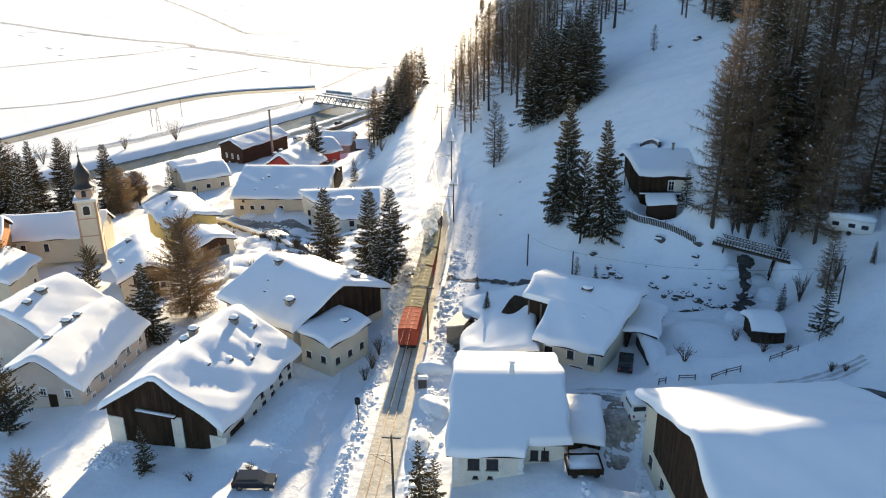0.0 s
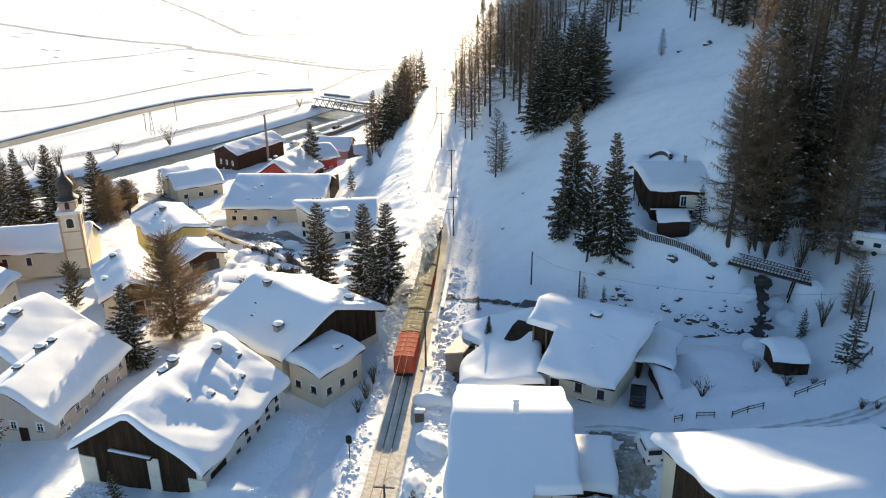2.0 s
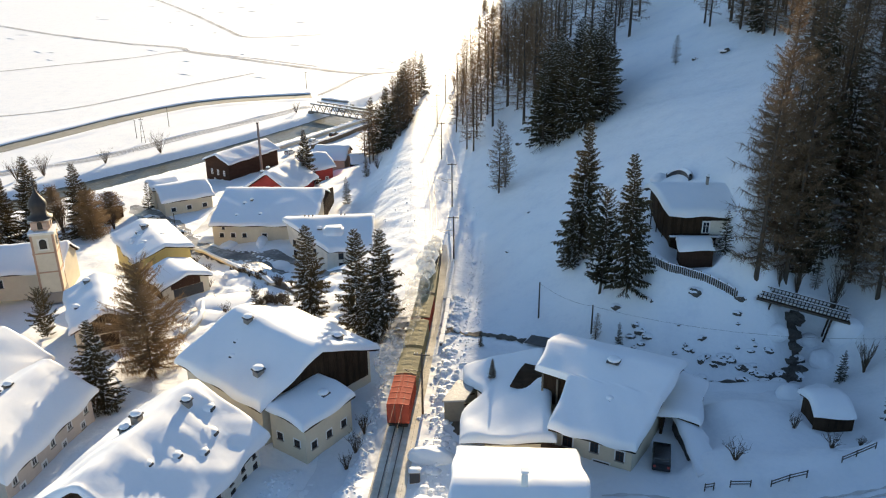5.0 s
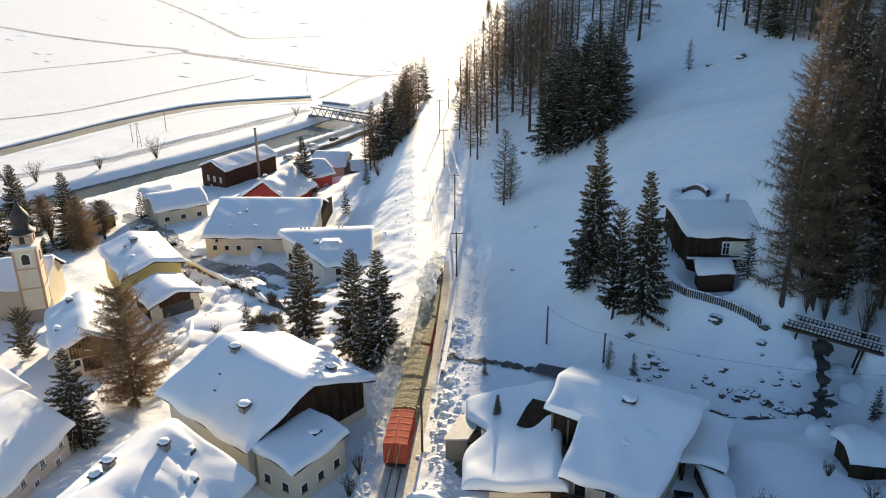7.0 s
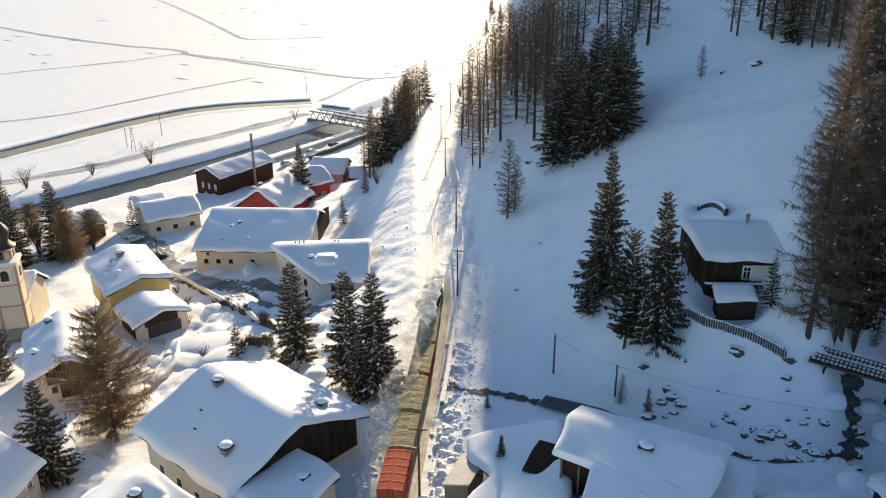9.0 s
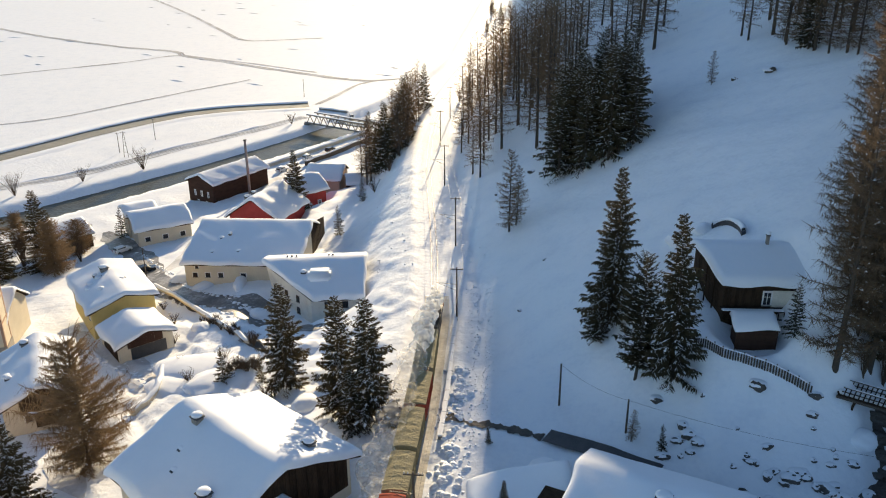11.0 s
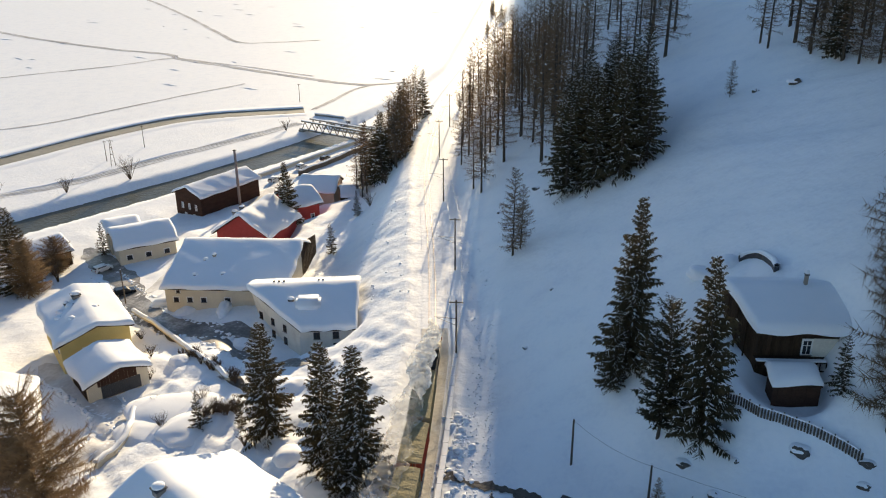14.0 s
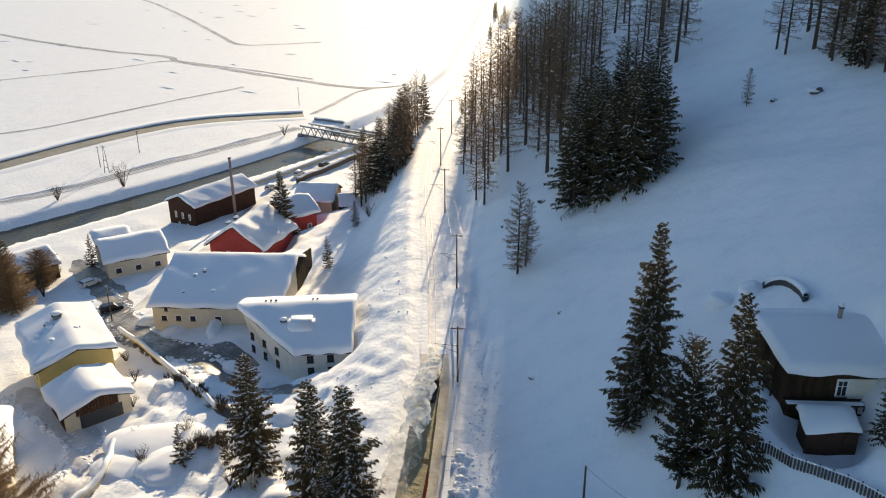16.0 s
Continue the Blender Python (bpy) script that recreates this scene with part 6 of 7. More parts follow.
def footbridge():
    a, b = Vector((32.9, 108.3, 0.7)), Vector((42.4, 105.9, -0.9))
    d = b - a
    L = d.length
    m = Matrix.Translation(a) @ (d.to_track_quat("X", "Z").to_matrix().to_4x4())
    f = thing("footbridge", "snowy timber footbridge with plank rails over the gully", "footbridge", m)
    for sy in (-0.95, 0.95):
        part("beam", box(-0.6, sy - 0.14, -0.26, L + 0.6, sy + 0.14, -0.02), M_TIMBER, f)
        part("handrail", box(-0.3, sy - 0.06, 0.98, L + 0.3, sy + 0.06, 1.08), M_TIMBER, f)
        part("rail", box(-0.3, sy - 0.04, 0.5, L + 0.3, sy + 0.04, 0.6), M_TIMBER, f)
        part("rail_snow", box(-0.3, sy - 0.07, 1.08, L + 0.3, sy + 0.07, 1.16, bevel=0.03), M_ROOFSNOW, f, "", True)
        me = None
        for i in range(int(L / 0.45) + 1):
            if me is None:
                s = part("baluster", box(-0.05, -0.05, 0, 0.05, 0.05, 1.0), M_WOOD, f)
                me = s.data
            else:
                s = new("baluster", me)
                s.parent = f
            s.matrix_basis = pose(i * 0.45, sy, 0)
    part("deck", box(-0.5, -0.95, -0.02, L + 0.5, 0.95, 0.06), M_WOOD, f)
    part("deck_snow", box(-0.4, -0.8, 0.06, L + 0.4, 0.8, 0.3, bevel=0.1), M_ROOFSNOW, f, "", True)
    for t in (0.12, 0.85):
        for sy in (-0.8, 0.8):
            part("trestle_post", box(L * t - 0.1, sy - 0.1, -3.6, L * t + 0.1, sy + 0.1, -0.26), M_WOOD, f)
        part("trestle_beam", box(L * t - 0.1, -1.0, -0.5, L * t + 0.1, 1.0, -0.26), M_WOOD, f)


footbridge()


def rock(x, y, s, seed, label="dark boulder showing through the snow", capped=True):
    r = random.Random(seed)
    bm = bmesh.new()
    bmesh.ops.create_icosphere(bm, subdivisions=3, radius=1)
    off = Vector((r.uniform(0, 50), r.uniform(0, 50), 0))
    wide = r.uniform(0.8, 1.7)
    for v in bm.verts:
        v.co *= 1 + 0.6 * noise.noise(v.co * 1.3 + off) + 0.25 * noise.noise(v.co * 3.1 + off)
        v.co = Vector((v.co.x * s * wide, v.co.y * s * 0.8, v.co.z * s * 0.75))
    base = thing("boulder", label, "boulder", pose(x, y, gz(x, y) + 0.12 * s, 0, 0, r.uniform(-25, 25)), "boulders on the slope")
    part("stone", bm, M_ROCK, base)
    if not capped:
        return
    bm = bmesh.new()
    bmesh.ops.create_icosphere(bm, subdivisions=3, radius=1)
    for v in bm.verts:
        v.co *= 1 + 0.15 * noise.noise(v.co * 1.5 + off)
        v.co = Vector((v.co.x * s * wide * 1.15, v.co.y * s * 1.15 + 0.42 * s, v.co.z * s * 0.62 + 0.30 * s))
    part("snow_cap", bm, M_ROOFSNOW, base, "", True)


for i, (x, y, s) in enumerate([(24.7, 108.6, 0.7), (15.3, 110.5, 0.5), (17.4, 107.0, 0.55), (17.9, 105.9, 0.6), (18.6, 105.0, 0.55), (25.2, 104.3, 0.35), (29.7, 106.5, 0.4), (33.1, 103.6, 0.45), (22.4, 99.6, 0.7), (20.9, 99.0, 0.5), (24.6, 99.9, 0.4), (26.0, 98.6, 0.35), (29.2, 98.6, 0.6),
                               (31.6, 98.4, 0.45), (34.2, 101.6, 0.6), (36.6, 103.0, 0.7), (37.7, 105.6, 0.6), (35.6, 100.4, 0.5), (23.4, 97.4, 0.6), (28.2, 102.4, 0.3), (42.6, 180.5, 0.8), (37.6, 184.0, 0.4), (4.2, 152.0, 0.3), (0.6, 139.0, 0.25), (-3.0, 182, 0.4), (2.4, 192, 0.5), (-4.6, 191, 0.35), (-0.8, 186, 0.3), (21.6, 102.8, 0.3), (30.8, 103.0, 0.3)]):
    rock(x, y, s, i)
rnd = random.Random(12)
for i in range(4, 34):
    # dark stones give the shaded hollows of the undercut bank; scattered stones on the apron
    if i < 18:
        t = i / 17
        x, y, s = 22.0 + 12.0 * t, 101.6 - 3.0 * t + 1.6 * math.sin(3.0 * t) + rnd.uniform(-0.6, 0.9), rnd.uniform(0.3, 0.65)
    elif i < 24:
        x, y, s = rnd.uniform(15, 19.5), rnd.uniform(103.5, 109), rnd.uniform(0.25, 0.5)
    else:
        x, y, s = rnd.uniform(20, 34), rnd.uniform(100.5, 108), rnd.uniform(0.2, 0.45)
    rock(x, y, s, 400 + i, "dark stone, in part for the shaded hollow of an undercut bank")
# stream bed between house and hill, and the gully below the footbridge
strip("stream", line([(-8.2, 116.5), (-4.0, 114.4), (0.6, 112.2), (3.4, 110.6)], 0.25), lambda t: 0.5 + 0.16 * math.sin(19 * t) + 0.14 * math.sin(47 * t) + 0.1 * math.sin(103 * t), on_land, M_ROCK, "dark stony stream bed cut into the snow", "stream", 4, lift=0.12)
strip("stream", line([(37.6, 109.2), (37.2, 108.2), (37.4, 105.9), (36.1, 103.8), (34.0, 101.0), (32.0, 98.6)], 0.5), lambda t: 0.5 + 0.2 * math.sin(9 * t + 1.2) + 0.08 * math.sin(25 * t + 1), on_land, M_ROCK, "dark rocky stream bed in the gully", "stream", 4, lift=0.10)
# The largest rocks stand in for the shaded cavity under the footbridge.
for i, (x, y, k) in enumerate([(37.2, 109.3, 1.1), (38.2, 109.6, 1.0), (37.3, 108.0, 1.0), (37.1, 106.8, 0.8), (36.8, 105.4, 0.5), (37.4, 104.2, 0.75), (36.6, 103.6, 0.7), (35.6, 102.8, 0.8), (35.0, 102.0, 0.65), (34.4, 101.2, 0.6), (36.2, 104.8, 0.5)]):
    rock(x, y, k, 200 + i, "dark wet rock bare of snow, in part for the gully's shaded hollow", False)
strip("channel", line([(3.8, 110.6), (8.6, 107.2), (13.4, 103.3), (14.6, 102.4)], 0.8), 0.95, lambda x, y: gz(x, y) + 0.25, M_SLATE, "dark bare slab over the stream channel", "channel", 2, lift=0.12)
strip("stream", line([(-64.5, 166.4), (-54.3, 156.6), (-46.5, 148.6), (-39.7, 141.4), (-33.8, 135.6)], 0.8), lambda t: 0.55 + 0.3 * math.sin(34 * t), on_land, M_ROCK, "dark stream showing between snow banks", "stream", 4, lift=0.14)


def garden_wall(pts, h, label, mat=None, run=2.2):
    ln = line(pts, run)
    w = thing("garden_wall", label, "wall", pose(ln[0][0], ln[0][1], gz(*ln[0])), kind="structure")
    o = Vector((ln[0][0], ln[0][1], gz(*ln[0])))
    for p, q in zip(ln, ln[1:]):
        a, b = Vector((p[0], p[1], gz(*p))) - o, Vector((q[0], q[1], gz(*q))) - o
        d = b - a
        m = Matrix.Translation((a + b) / 2) @ Matrix.Rotation(math.atan2(d.y, d.x), 4, "Z")
        s = part("block", box(-d.length / 2 - 0.02, -0.25, -0.8, d.length / 2 - 0.03, 0.25, h, bevel=0.04), mat or M_CREAM, w)
        s.matrix_basis = m
    coping(pts, h, 0.36, 0.4, w)


def coping(pts, h, wide, deep, parent=None, wave=0.12):
    """A rounded ribbon of snow on top of a wall, in one piece."""
    ln = line(pts, 0.8)
    o = Vector((ln[0][0], ln[0][1], gz(*ln[0]))) if parent else Vector((0, 0, 0))
    vs, fs = [], []
    prof = [(-1, -0.05), (-1.02, 0.35), (-0.75, 0.8), (-0.25, 1.0), (0.3, 0.97), (0.8, 0.7), (1.02, 0.3), (1, -0.05)]
    for i, p in enumerate(ln):
        d = (Vector(ln[min(i + 1, len(ln) - 1)]) - Vector(ln[max(i - 1, 0)])).normalized()
        k = 1 + wave * (math.sin(i * 0.31) + 0.7 * math.sin(i * 0.83 + 1))
        for a, b in prof:
            x, y = p[0] - d.y * a * wide, p[1] + d.x * a * wide
            vs.append(Vector((x, y, gz(*p) + h + b * deep * k)) - o)
    n = len(prof)
    for i in range(len(ln) - 1):
        fs += [(i * n + k, i * n + k + 1, i * n + n + k + 1, i * n + n + k) for k in range(n - 1)]
        fs.append((i * n + n - 1, i * n, i * n + n, i * n + 2 * n - 1))
    return obj("snow_coping", vs, fs, M_ROOFSNOW, parent, True)


garden_wall([(-70.5, 172.5), (-61.4, 163.6), (-49.6, 151.4), (-41.0, 142.4)], 0.55, "pale garden wall with a thick snow coping")
garden_wall([(-51.5, 134.0), (-49.2, 127.0), (-50.0, 121.0)], 0.9, "low wall beside the lane under snow")
EDGE = line([(21.8, 99.6), (23.6, 98.7), (26.2, 97.9), (29.4, 97.5), (32.2, 97.7), (34.4, 97.2)], 0.5)
# This dark strip also paints the stream's shadow behind the garden edge.
strip("stream", [(x, y + 1.1) for x, y in EDGE], lambda t: max(0.06, 0.24 + 0.2 * math.sin(17 * t) + 0.14 * math.sin(43 * t)), on_land, M_ROCK, "dark stream bed and its shade behind the snowy garden", "stream", 4, lift=0.10)
sweep("snow_bank", EDGE, [(0.75, -0.4), (0.7, 0.25), (0.45, 0.42), (-0.3, 0.44), (-1.4, 0.2), (-2.6, -0.15)], M_ROOFSNOW, "rounded snow edge of the garden above the stream", "snow bank", 0.18)


# ---- bushes ----
def bush(x, y, h, w, seed, label="bare leafless shrub in the snow"):
    r = random.Random(seed)
    meshes = []
    for i in range(26):
        a, l = r.uniform(0, 6.28), r.uniform(0.6, 1.0)
        tip = Vector((math.cos(a) * w * l * r.random() ** 0.5, math.sin(a) * w * l * r.random() ** 0.5, h * r.uniform(0.6, 1.0)))
        mid = tip * 0.5 + Vector((r.uniform(-.1, .1), r.uniform(-.1, .1), 0.1 * h))
        meshes.append(tube([(r.uniform(-.1, .1), r.uniform(-.1, .1), -0.2), mid, tip], [0.022 * h ** 0.5, 0.015 * h ** 0.5, 0.006], 4, False))
        for k in range(4):
            st = mid.lerp(tip, r.random())
            meshes.append(tube([st, st + Vector((r.uniform(-.25, .25) * w, r.uniform(-.25, .25) * w, r.uniform(0.1, 0.3) * h))], [0.012 * h ** 0.5, 0.005], 3, False))
    v, f = merge(*meshes)
    b = thing("bush", label, "shrub", pose(x, y, gz(x, y)), "bare shrubs")
    obj("twig_tangle", v, f, M_TWIG, b, False, "", "stuff")


for i, (x, y, h, w) in enumerate([(23.2, 79.4, 2.0, 1.7), (32.6, 81.0, 1.5, 1.4), (36.0, 82.6, 1.0, 0.8), (30.8, 86.1, 1.6, 0.9), (38.9, 76.8, 1.1, 0.8), (40.3, 76.6, 0.9, 0.7), (42.2, 98.0, 4.0, 1.6), (46.0, 97.0, 3.6, 1.5), (42.8, 110.6, 4.0, 1.4), (38.5, 112.2, 4.5, 1.5), (44.0, 112.8, 4.0, 1.6), (35.6, 110.6, 3.2, 1.0),
                                  (-122, 277.4, 7.0, 5.2), (-135.0, 263.0, 4.6, 3.4), (-148.0, 248.0, 7.0, 4.6), (-154.0, 243.0, 6.5, 4.2), (-160, 236, 7.5, 4.6), (-109.0, 190.0, 8.0, 3.2), (-113.0, 196.0, 7.5, 3.0), (-98.0, 194.0, 5.0, 2.4), (-63.0, 160.0, 1.6, 1.4), (-57.5, 152.0, 2.0, 1.6), (-43.0, 136.5, 2.2, 1.8), (-46.0, 130.0, 2.0, 1.8), (-38.0, 132.0, 2.2, 1.6), (-33.0, 125.0, 2.0, 1.6),
                                  (-49.5, 136.5, 1.6, 1.2), (-15.8, 88.0, 2.6, 1.4), (-15.4, 91.5, 2.6, 1.4), (-16.2, 85.0, 2.0, 1.2), (-24.6, 62.8, 1.0, 0.8), (-30.5, 61.0, 1.1, 0.8), (-91.0, 344.0, 4.0, 3.0), (-34.0, 236.0, 4.0, 2.5), (-36.8, 229.0, 3.5, 2.5), (-20.5, 300.0, 5.0, 2.5), (-18.0, 318.0, 5.0, 2.5), (-56.5, 142.2, 1.8, 1.2), (-54.5, 145.0, 1.6, 1.2)]):
    bush(x, y, h, w, 100 + i)
rnd = random.Random(77)
for i in range(26):
    t = rnd.random()
    x, y = -52 + 14.5 * t + rnd.uniform(-1, 1), 153 - 13 * t + rnd.uniform(-0.8, 0.8)
    bush(x, y, rnd.uniform(0.8, 1.6), rnd.uniform(0.7, 1.2), 300 + i, "dark scrub along the village stream")
for i in range(14):
    bush(-40.6 + 0.30 * i, 131.0 + 0.22 * i + rnd.uniform(-0.4, 0.4), rnd.uniform(1.6, 2.4), 1.0, 340 + i, "bare hedge shrub beside the young spruces")


# ---- poles ----
def pole(x, y, h, arms=0, label="dark wooden pole standing in the snow", cat="pole"):
    p = thing("wooden_pole", label, cat, pose(x, y, gz(x, y)))
    v, f = tube([(0, 0, -0.6), (0, 0, h)], [0.13, 0.09], 8)
    obj("shaft", v, f, M_TIMBER, p)
    part("cap", box(-0.12, -0.12, h, 0.12, 0.12, h + 0.08, bevel=0.03), M_ROOFSNOW, p)
    for k in range(arms):
        part("cross_arm", box(-0.6, -0.05, h - 0.4 - 0.5 * k, 0.6, 0.05, h - 0.3 - 0.5 * k), M_TIMBER, p)


for x, y, h in [(5.3, 115.5, 5.6), (12.0, 108.6, 4.2), (44.4, 91.0, 5.4), (-74.5, 177.5, 7.0), (-69.0, 190.0, 5.0)]:
    pole(x, y, h)
wire("cable", "thin cable from pole to pole across the slope", (5.3, 115.5, gz(5.3, 115.5) + 5.4), (12.0, 108.6, gz(12.0, 108.6) + 4.0), 0.6)
wire("cable", "thin cable from the pole over the garden", (12.0, 108.6, gz(12.0, 108.6) + 4.0), (44.4, 91.0, gz(44.4, 91.0) + 5.2), 1.6)
FLUE = thing("factory_chimney", "tall slim pale chimney pipe beside the brown barn", "chimney", pose(-77.1, 249.6, -29.2))
v, f = tube([(0, 0, -0.5), (0, 0, 17.6)], [0.42, 0.32], 12)
obj("pipe", v, f, material("sooty_pipe", [(0.20, 0.14, 0.12), (0.34, 0.27, 0.24)], 0.8, 0.7, 0.1, 6), FLUE, True)
part("cap", box(-0.42, -0.42, 17.6, 0.42, 0.42, 17.8, bevel=0.05), M_IRON, FLUE)


def pylon(x, y, h):
    p = thing("pylon", "slim lattice pylon on the riverside meadow", "pylon", pose(x, y, gz(x, y)))
    for sx in (-1, 1):
        v, f = tube([(sx * 0.8, 0, -0.4), (sx * 0.12, 0, h)], [0.10, 0.07], 6)
        obj("leg", v, f, M_TIMBER, p)
    for t in (0.2, 0.45, 0.7):
        w = 0.8 - 0.68 * t
        part("brace", box(-w, -0.05, h * t - 0.05, w, 0.05, h * t + 0.05), M_TIMBER, p)
    part("cross_arm", box(-1.0, -0.06, h - 0.5, 1.0, 0.06, h - 0.38), M_TIMBER, p)


pylon(-134.5, 291.5, 9.0)
pole(-135.0, 315.9, 8.0, 1)
pole(-139.8, 297.4, 7.0, 1)
pole(-100.0, 398.0, 8.0, 1)


# ---- cars ----
def car(x, y, yaw, paint, label, size=(4.2, 1.75, 1.45), snow=0.0, cat="car", van=False):
    L, W, H = size
    c = thing("van" if van else "car", label, cat, pose(x, y, gz(x, y) + 0.02, 0, 0, yaw))
    prof = [(-L / 2, 0.35), (-L / 2, 0.85), (-L / 2 + 0.25, H * 0.68), (-L / 2 + 0.5, H), (L * (0.30 if van else 0.12), H), (L * (0.42 if van else 0.27), H * 0.66), (L / 2 - 0.1, H * 0.58), (L / 2, 0.6), (L / 2, 0.35)]
    vs = [(px, sy * W / 2 * (0.86 if pz > H * 0.8 else 1.0), pz) for sy in (-1, 1) for px, pz in prof]
    n = len(prof)
    fs = [tuple(range(n)), tuple(range(2 * n - 1, n - 1, -1))] + [(i, n + i, n + (i + 1) % n, (i + 1) % n) for i in range(n)]
    body = obj("body", vs, fs, paint, c)
    for sy in (-1, 1):
        part("side_window", box(-L / 2 + 0.6, sy * W * 0.465 - 0.02, H * 0.68, L * 0.14, sy * W * 0.465 + 0.02, H * 0.92), M_GLASS, body)
        for sx in (-0.32, 0.32):
            v, f = tube([(sx * L, sy * (W / 2 - 0.2), 0.32), (sx * L, sy * (W / 2 + 0.01), 0.32)], [0.32, 0.32], 16)
            wh = obj("wheel", v, f, M_RUBBER, c)
            v, f = tube([(sx * L, sy * (W / 2 - 0.02), 0.32), (sx * L, sy * (W / 2 + 0.03), 0.32)], [0.18, 0.18], 12)
            obj("rim", v, f, M_GREYWOOD, wh)
        part("headlight", box(L / 2 - 0.12, sy * W * 0.36 - 0.16, 0.62, L / 2 + 0.01, sy * W * 0.36 + 0.16, 0.78), M_WHITEPAINT, c)
        part("tail_light", box(-L / 2 - 0.01, sy * W * 0.38 - 0.12, 0.7, -L / 2 + 0.06, sy * W * 0.38 + 0.12, 0.95), M_RED, c)
    part("rear_window", box(-L / 2 + 0.18, -W * 0.38, H * 0.7, -L / 2 + 0.3, W * 0.38, H * 0.94), M_GLASS, c)
    if snow:
        part("roof_snow", box(-L / 2 + 0.4, -W * 0.42, H - 0.02, L * (0.32 if van else 0.14), W * 0.42, H + snow, bevel=snow * 0.45), M_ROOFSNOW, c, "snow on the roof", True)
    return c


car(-23.4, 60.6, 4, M_CAR, "black parked car with a bare shiny roof", (4.4, 1.8, 1.45))
car(16.1, 69.6, 100, M_WHITEPAINT, "white delivery van with snow on its roof", (3.9, 1.7, 1.9), 0.2, "van", True)
car(16.9, 82.2, 80, M_CAR, "dark car parked in the carport", (4.2, 1.75, 1.5))
car(-90.4, 198.7, 60, M_WHITEPAINT, "pale car on the village road", (4.2, 1.75, 1.5))
car(-77.5, 183.0, 40, M_CAR, "dark car on the village road", (4.2, 1.75, 1.5))
car(-75.3, 275.5, 70, M_WHITEPAINT, "snowy car parked by the river", (4.2, 1.75, 1.5), 0.25)
car(-70.8, 290.5, 70, M_WHITEPAINT, "snow-covered car parked by the river", (4.2, 1.75, 1.5), 0.25)
car(-65.2, 300.0, 70, M_CAR, "dark car parked by the river road", (4.2, 1.75, 1.5))


def caravan(x, y, yaw):
    c = thing("caravan", "white caravan deep in snow on the slope", "caravan", pose(x, y, gz(x, y) + 0.1, 0, 0, yaw))
    part("body", box(-3.0, -1.1, 0.3, 3.0, 1.1, 2.3, bevel=0.25), M_WHITEPAINT, c, "", True)
    for sx in (-1.9, 0.2, 1.9):
        part("window", box(sx - 0.45, -1.13, 1.2, sx + 0.45, -1.08, 1.8), M_GLASS, c)
    part("roof_snow", box(-3.15, -1.25, 2.25, 3.15, 1.25, 2.85, bevel=0.28), M_ROOFSNOW, c, "thick snow on its roof", True)
    for sy in (-1, 1):
        v, f = tube([(0, sy * 0.95, 0.3), (0, sy * 1.12, 0.3)], [0.33, 0.33], 14)
        obj("wheel", v, f, M_RUBBER, c)


caravan(51.0, 107.0, -28)


# ---- river bridge ----
def truss_bridge():
    a, b = Vector((-83.5, 344.2, -28.2)), Vector((-54.5, 327.6, -28.0))
    d = b - a
    L = d.length
    f = thing("truss_bridge", "grey steel truss bridge over the river", "bridge", Matrix.Translation(a) @ Matrix.Rotation(math.atan2(d.y, d.x), 4, "Z"))
    part("deck", box(-1, -2.2, -0.3, L + 1, 2.2, 0.1), M_STONE, f)
    part("deck_snow", box(-1, -1.9, 0.1, L + 1, 1.9, 0.3, bevel=0.05), M_ROOFSNOW, f)
    n = 9
    for sy in (-2.2, 2.2):
        part("top_chord", box(0.5, sy - 0.2, 3.0, L - 0.5, sy + 0.2, 3.4), M_GREYWOOD, f)
        part("chord_snow", box(0.5, sy - 0.24, 3.4, L - 0.5, sy + 0.24, 3.65), M_ROOFSNOW, f)
        for i in range(n):
            x0, x1 = 0.5 + (L - 1) * i / n, 0.5 + (L - 1) * (i + 1) / n
            xm = (x0 + x1) / 2
            for p, q in (((x0, sy, 0.0), (xm, sy, 3.1)), ((xm, sy, 3.1), (x1, sy, 0.0))):
                v, fc = tube([p, q], [0.15, 0.15], 5)
                obj("diagonal", v, fc, M_GREYWOOD, f)
    for x in (0, L):
        part("abutment", box(x - 1.0, -2.6, -5.0, x + 1.0, 2.6, -0.3), M_STONE, f)


truss_bridge()
garden_wall([(-86, 271), (-81.1, 280.7), (-73.1, 295.9), (-61.6, 320.1), (-57, 328)], 1.1, "river wall with a snowy top")
garden_wall([(-69, 281), (-65.5, 289.2), (-57.8, 308.2), (-52, 322)], 1.5, "dark retaining wall along the river road", M_EARTH)
garden_wall([(-86.2, 370.5), (-70.6, 363.9), (-56, 357.5)], 0.8, "dark parapet of the road by the bridge", M_STONE)
garden_wall([(-77.4, 357.2), (-68.0, 351.7), (-56, 345)], 0.7, "dark low parapet beside the bridge", M_STONE)
# far wood and sheds at the valley's mouth
wood(14, -40, 10, 640, 830, 10, 16, 0.5, 9, lambda x, y: x > -38 + 0.03 * (y - 640), "far trees in the valley", 5.0)


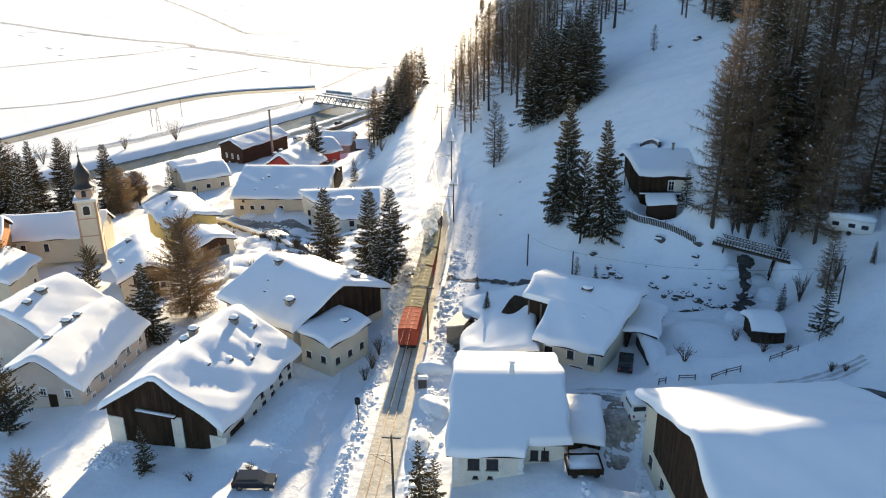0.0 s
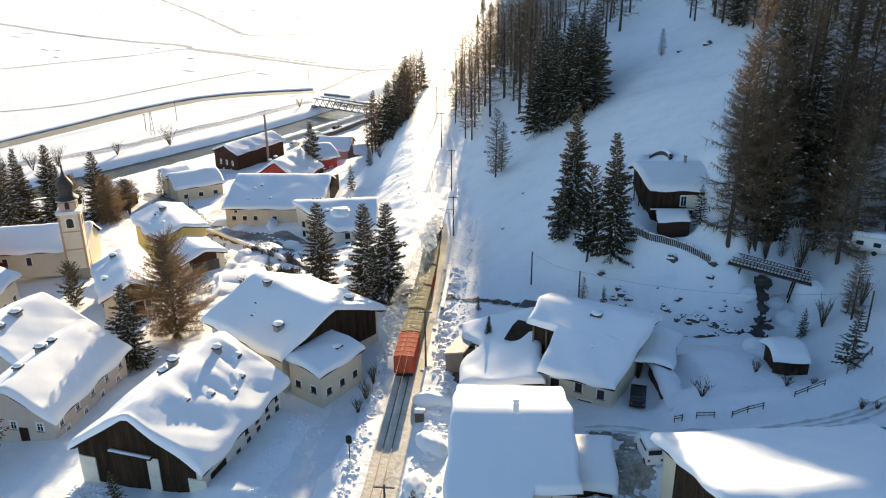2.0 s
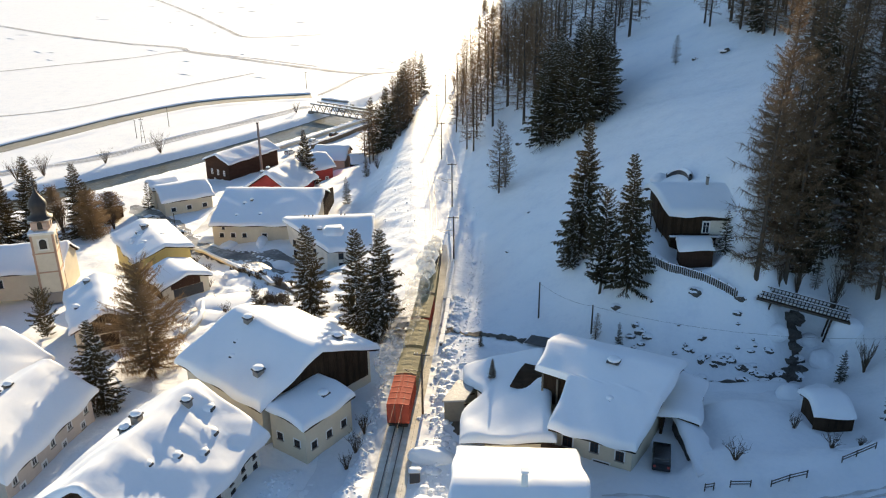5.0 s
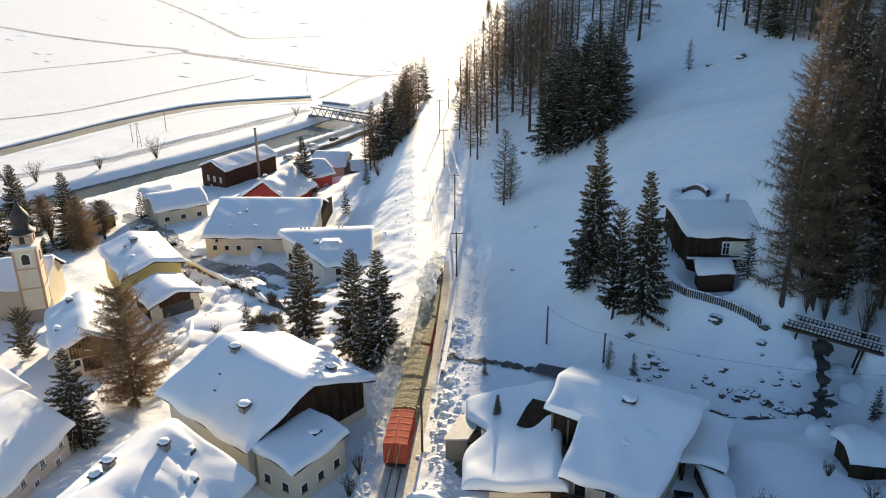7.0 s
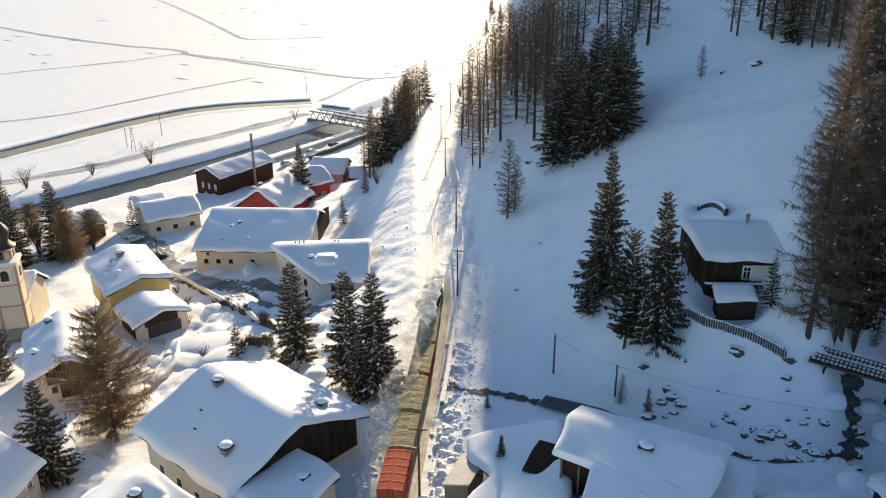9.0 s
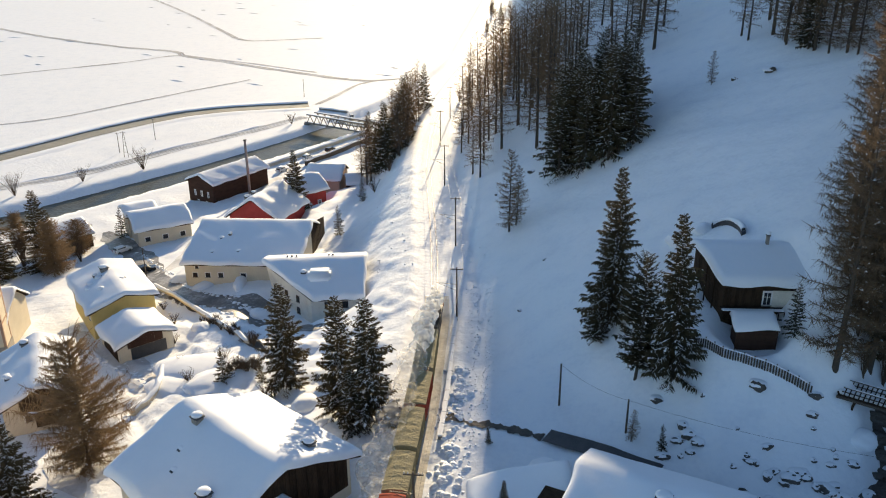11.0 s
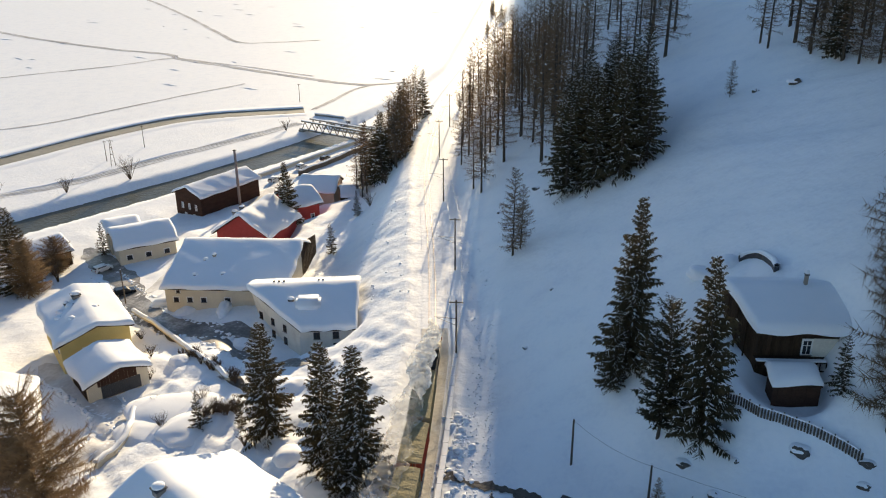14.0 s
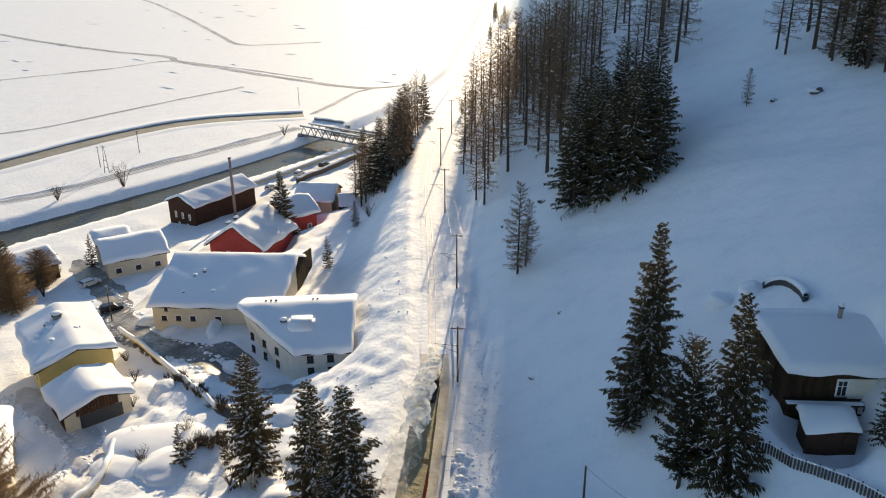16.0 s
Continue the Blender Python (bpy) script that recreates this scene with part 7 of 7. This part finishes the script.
# ---- the snowed-up cart by the white house ----
def cart(x, y):
    c = thing("cart", "flat cart with a dark frame heaped with snow", "cart", pose(x, y, gz(x, y), 0, 0, 6))
    part("bed", box(-1.7, -1.3, 0.45, 1.7, 1.3, 0.6), M_WOOD, c)
    for a in ((-1.75, -1.35, -1.65, 1.35), (1.65, -1.35, 1.75, 1.35), (-1.75, 1.25, 1.75, 1.35), (-1.75, -1.35, 1.75, -1.25)):
        part("side_board", box(a[0], a[1], 0.4, a[2], a[3], 1.05), M_WOOD, c)
    part("snow_load", box(-1.62, -1.22, 0.6, 1.62, 1.22, 0.98, bevel=0.12), M_ROOFSNOW, c, "", True)
    for sx in (-1.1, 1.1):
        for sy in (-1.2, 1.2):
            v, f = tube([(sx, sy - 0.08, 0.3), (sx, sy + 0.08, 0.3)], [0.32, 0.32], 12)
            obj("wheel", v, f, M_RUBBER, c)


cart(10.2, 61.3)


def lane_spots(r):
    for pts, hw in (([(-76, 152), (-66, 143.5), (-57, 136.5), (-52.5, 127), (-54, 112)], 2.6), ([(-88, 196), (-78, 184), (-73.8, 179.7), (-63, 167.5), (-55, 162.8), (-47, 162.2)], 2.7), ([(-55, 162.8), (-46, 156), (-37, 149.5)], 2.1), ([(12.6, 48), (13.2, 62), (14.0, 72)], 2.8)):
        ln = line(pts, 0.5)
        for p, q in zip(ln, ln[1:]):
            d = (Vector(q) - Vector(p)).normalized()
            for sd in (-1, 1):
                if r.random() < 0.7:
                    o = sd * (hw + r.gauss(0.1, 0.3))
                    yield p[0] - d.y * o, p[1] + d.x * o, r.uniform(0.15, 0.5)
    for i in range(260):
        # heaped garden snow below the garage
        a, d = r.uniform(0, 6.28), r.uniform(0, 1) ** 0.5 * 9
        yield -46 + math.cos(a) * d, 133 + math.sin(a) * d * 0.7, r.uniform(0.08, 0.4)
    for i in range(200):
        # roof avalanche and shovelled snow round the farmhouses
        yield r.uniform(-24, -21), r.uniform(66, 84), r.uniform(0.08, 0.3)
        yield r.uniform(-44, -40), r.uniform(64, 69), r.uniform(0.1, 0.4)


clods("snow_clods", lane_spots, "shovelled lumps of snow along the lanes", 6)


# ---- retaining wall of the garden beside the drive ----
def retaining_wall():
    a, b = Vector((19.0, 87.0, -6.3)), Vector((20.2, 78.6, -6.3))
    d = (b - a).normalized()
    nrm = Vector((-d.y, d.x, 0))
    w = thing("retaining_wall", "dark rough stone wall holding the snowy garden", "wall", Matrix.Translation(a), kind="structure")
    r = random.Random(3)
    n = 9
    for i in range(n):
        t0, t1 = i / n, (i + 1) / n
        top = 2.7 - 1.7 * t0 ** 1.6
        rows = max(2, int(top / 0.5))
        for k in range(rows):
            z0, z1 = top * k / rows, top * (k + 1) / rows
            p = (b - a) * ((t0 + t1) / 2)
            half = (b - a).length / n / 2 - 0.02
            s = part("stone", box(-half, -0.3 + r.uniform(-0.06, 0.06), z0 + 0.02, half, 0.3, z1, bevel=0.05), M_ROCK, w)
            s.matrix_basis = Matrix.Translation(p) @ Matrix.Rotation(math.atan2(d.y, d.x), 4, "Z")
    vs, fs = [], []
    prof = [(-0.5, -0.1), (-0.48, 0.3), (0.0, 0.55), (0.9, 0.5), (1.9, 0.1), (2.4, -0.8)]
    for i in range(19):
        t = i / 18
        p = (b - a) * t
        top = 2.7 - 1.7 * t ** 1.6
        for u, z in prof:
            q = p + nrm * (u * (1 + 0.08 * math.sin(i * 1.3)))
            vs.append((q.x, q.y, top + z * (1 + 0.15 * math.sin(i * 0.8))))
    m = len(prof)
    for i in range(18):
        fs += [(i * m + k, i * m + k + 1, i * m + m + k + 1, i * m + m + k) for k in range(m - 1)]
    fs += [tuple(range(m)), tuple(18 * m + k for k in range(m - 1, -1, -1))]
    obj("wall_snow", vs, fs, M_ROOFSNOW, w, True, "thick snow on the wall")


retaining_wall()


def mound(x, y, rx, ry, rz, seed, label="rounded heap of snow in the garden and along the gully"):
    bm = bmesh.new()
    bmesh.ops.create_icosphere(bm, subdivisions=4, radius=1)
    off = Vector((seed * 3.1, seed * 1.7, 0))
    for v in bm.verts:
        v.co *= 1 + 0.16 * noise.noise(v.co * 1.4 + off) + 0.05 * noise.noise(v.co * 4 + off)
        v.co = Vector((v.co.x * rx, v.co.y * ry, v.co.z * rz))
    base = part("snow_mound", bm, M_ROOFSNOW, None, "", True)
    base.matrix_basis = pose(x, y, gz(x, y), 0, 0, seed * 40)
    tagged(base, label, "snow heap")


# The heap at 42.9, 106.0 is added as bank to hide the footbridge's trestle.
for i, (x, y, rx, ry, rz) in enumerate([(34.6, 106.0, 1.6, 1.5, 1.1), (40.2, 104.4, 1.8, 1.7, 1.2), (39.6, 108.2, 1.2, 1.4, 0.9), (42.9, 106.0, 2.3, 1.7, 2.3), (24.2, 136.6, 1.6, 1.3, 0.9), (21.2, 137.0, 1.5, 1.8, 0.9), (35.6, 92.2, 2.4, 1.8, 1.7), (33.0, 94.2, 1.6, 1.3, 1.3), (-45.5, 134.0, 7.0, 5.0, 0.9), (-41.0, 129.5, 5.0, 4.0, 0.9), (-47.0, 129.0, 3.6, 5.0, 0.8), (-52.0, 150.0, 2.0, 1.6, 1.0), (-44.5, 158.0, 2.2, 1.6, 1.2), (-40.5, 150.8, 2.4, 1.6, 1.1), (-31.0, 140.0, 2.6, 2.0, 1.2), (-26.5, 121.5, 2.2, 1.8, 1.1), (-24.0, 126.0, 2.6, 1.6, 0.9),
                                         (-7.4, 70.0, 1.3, 2.2, 1.1), (-6.2, 77.0, 1.4, 2.6, 1.2), (-6.8, 86.0, 1.3, 2.8, 1.2), (4.0, 104.5, 3.0, 2.0, 1.0), (-72.0, 168.5, 2.2, 1.6, 1.1), (-66.0, 176.0, 2.8, 1.6, 1.3), (-60.0, 171.5, 2.6, 1.4, 1.1), (-52.5, 170.8, 3.4, 1.2, 1.3), (-43.0, 169.0, 2.0, 1.6, 1.4)]):
    mound(x, y, rx, ry, rz, i + 1, "rounded heap of snow in the garden and along the gully" if x > 20 else "rounded heap of cleared snow")


# curved retaining wall above the chalet
garden_wall([(25.0, 136.0), (25.7, 135.9), (26.6, 135.0), (27.15, 133.1), (27.3, 130.8), (27.2, 129.4)], 0.55, "curved dark retaining wall drifted with snow", M_SLATE, 0.6)
house("shed", "low snow-buried wing behind the riverside cottage", (-93.5, 215.5), 34.9, 8.0, 4.5, 4.5, -19.6, -20.8, -20.8, -25.4, M_CREAM, 0.9, (0.5, 0.5, 0.5), 33, category="shed", soft=1.4)
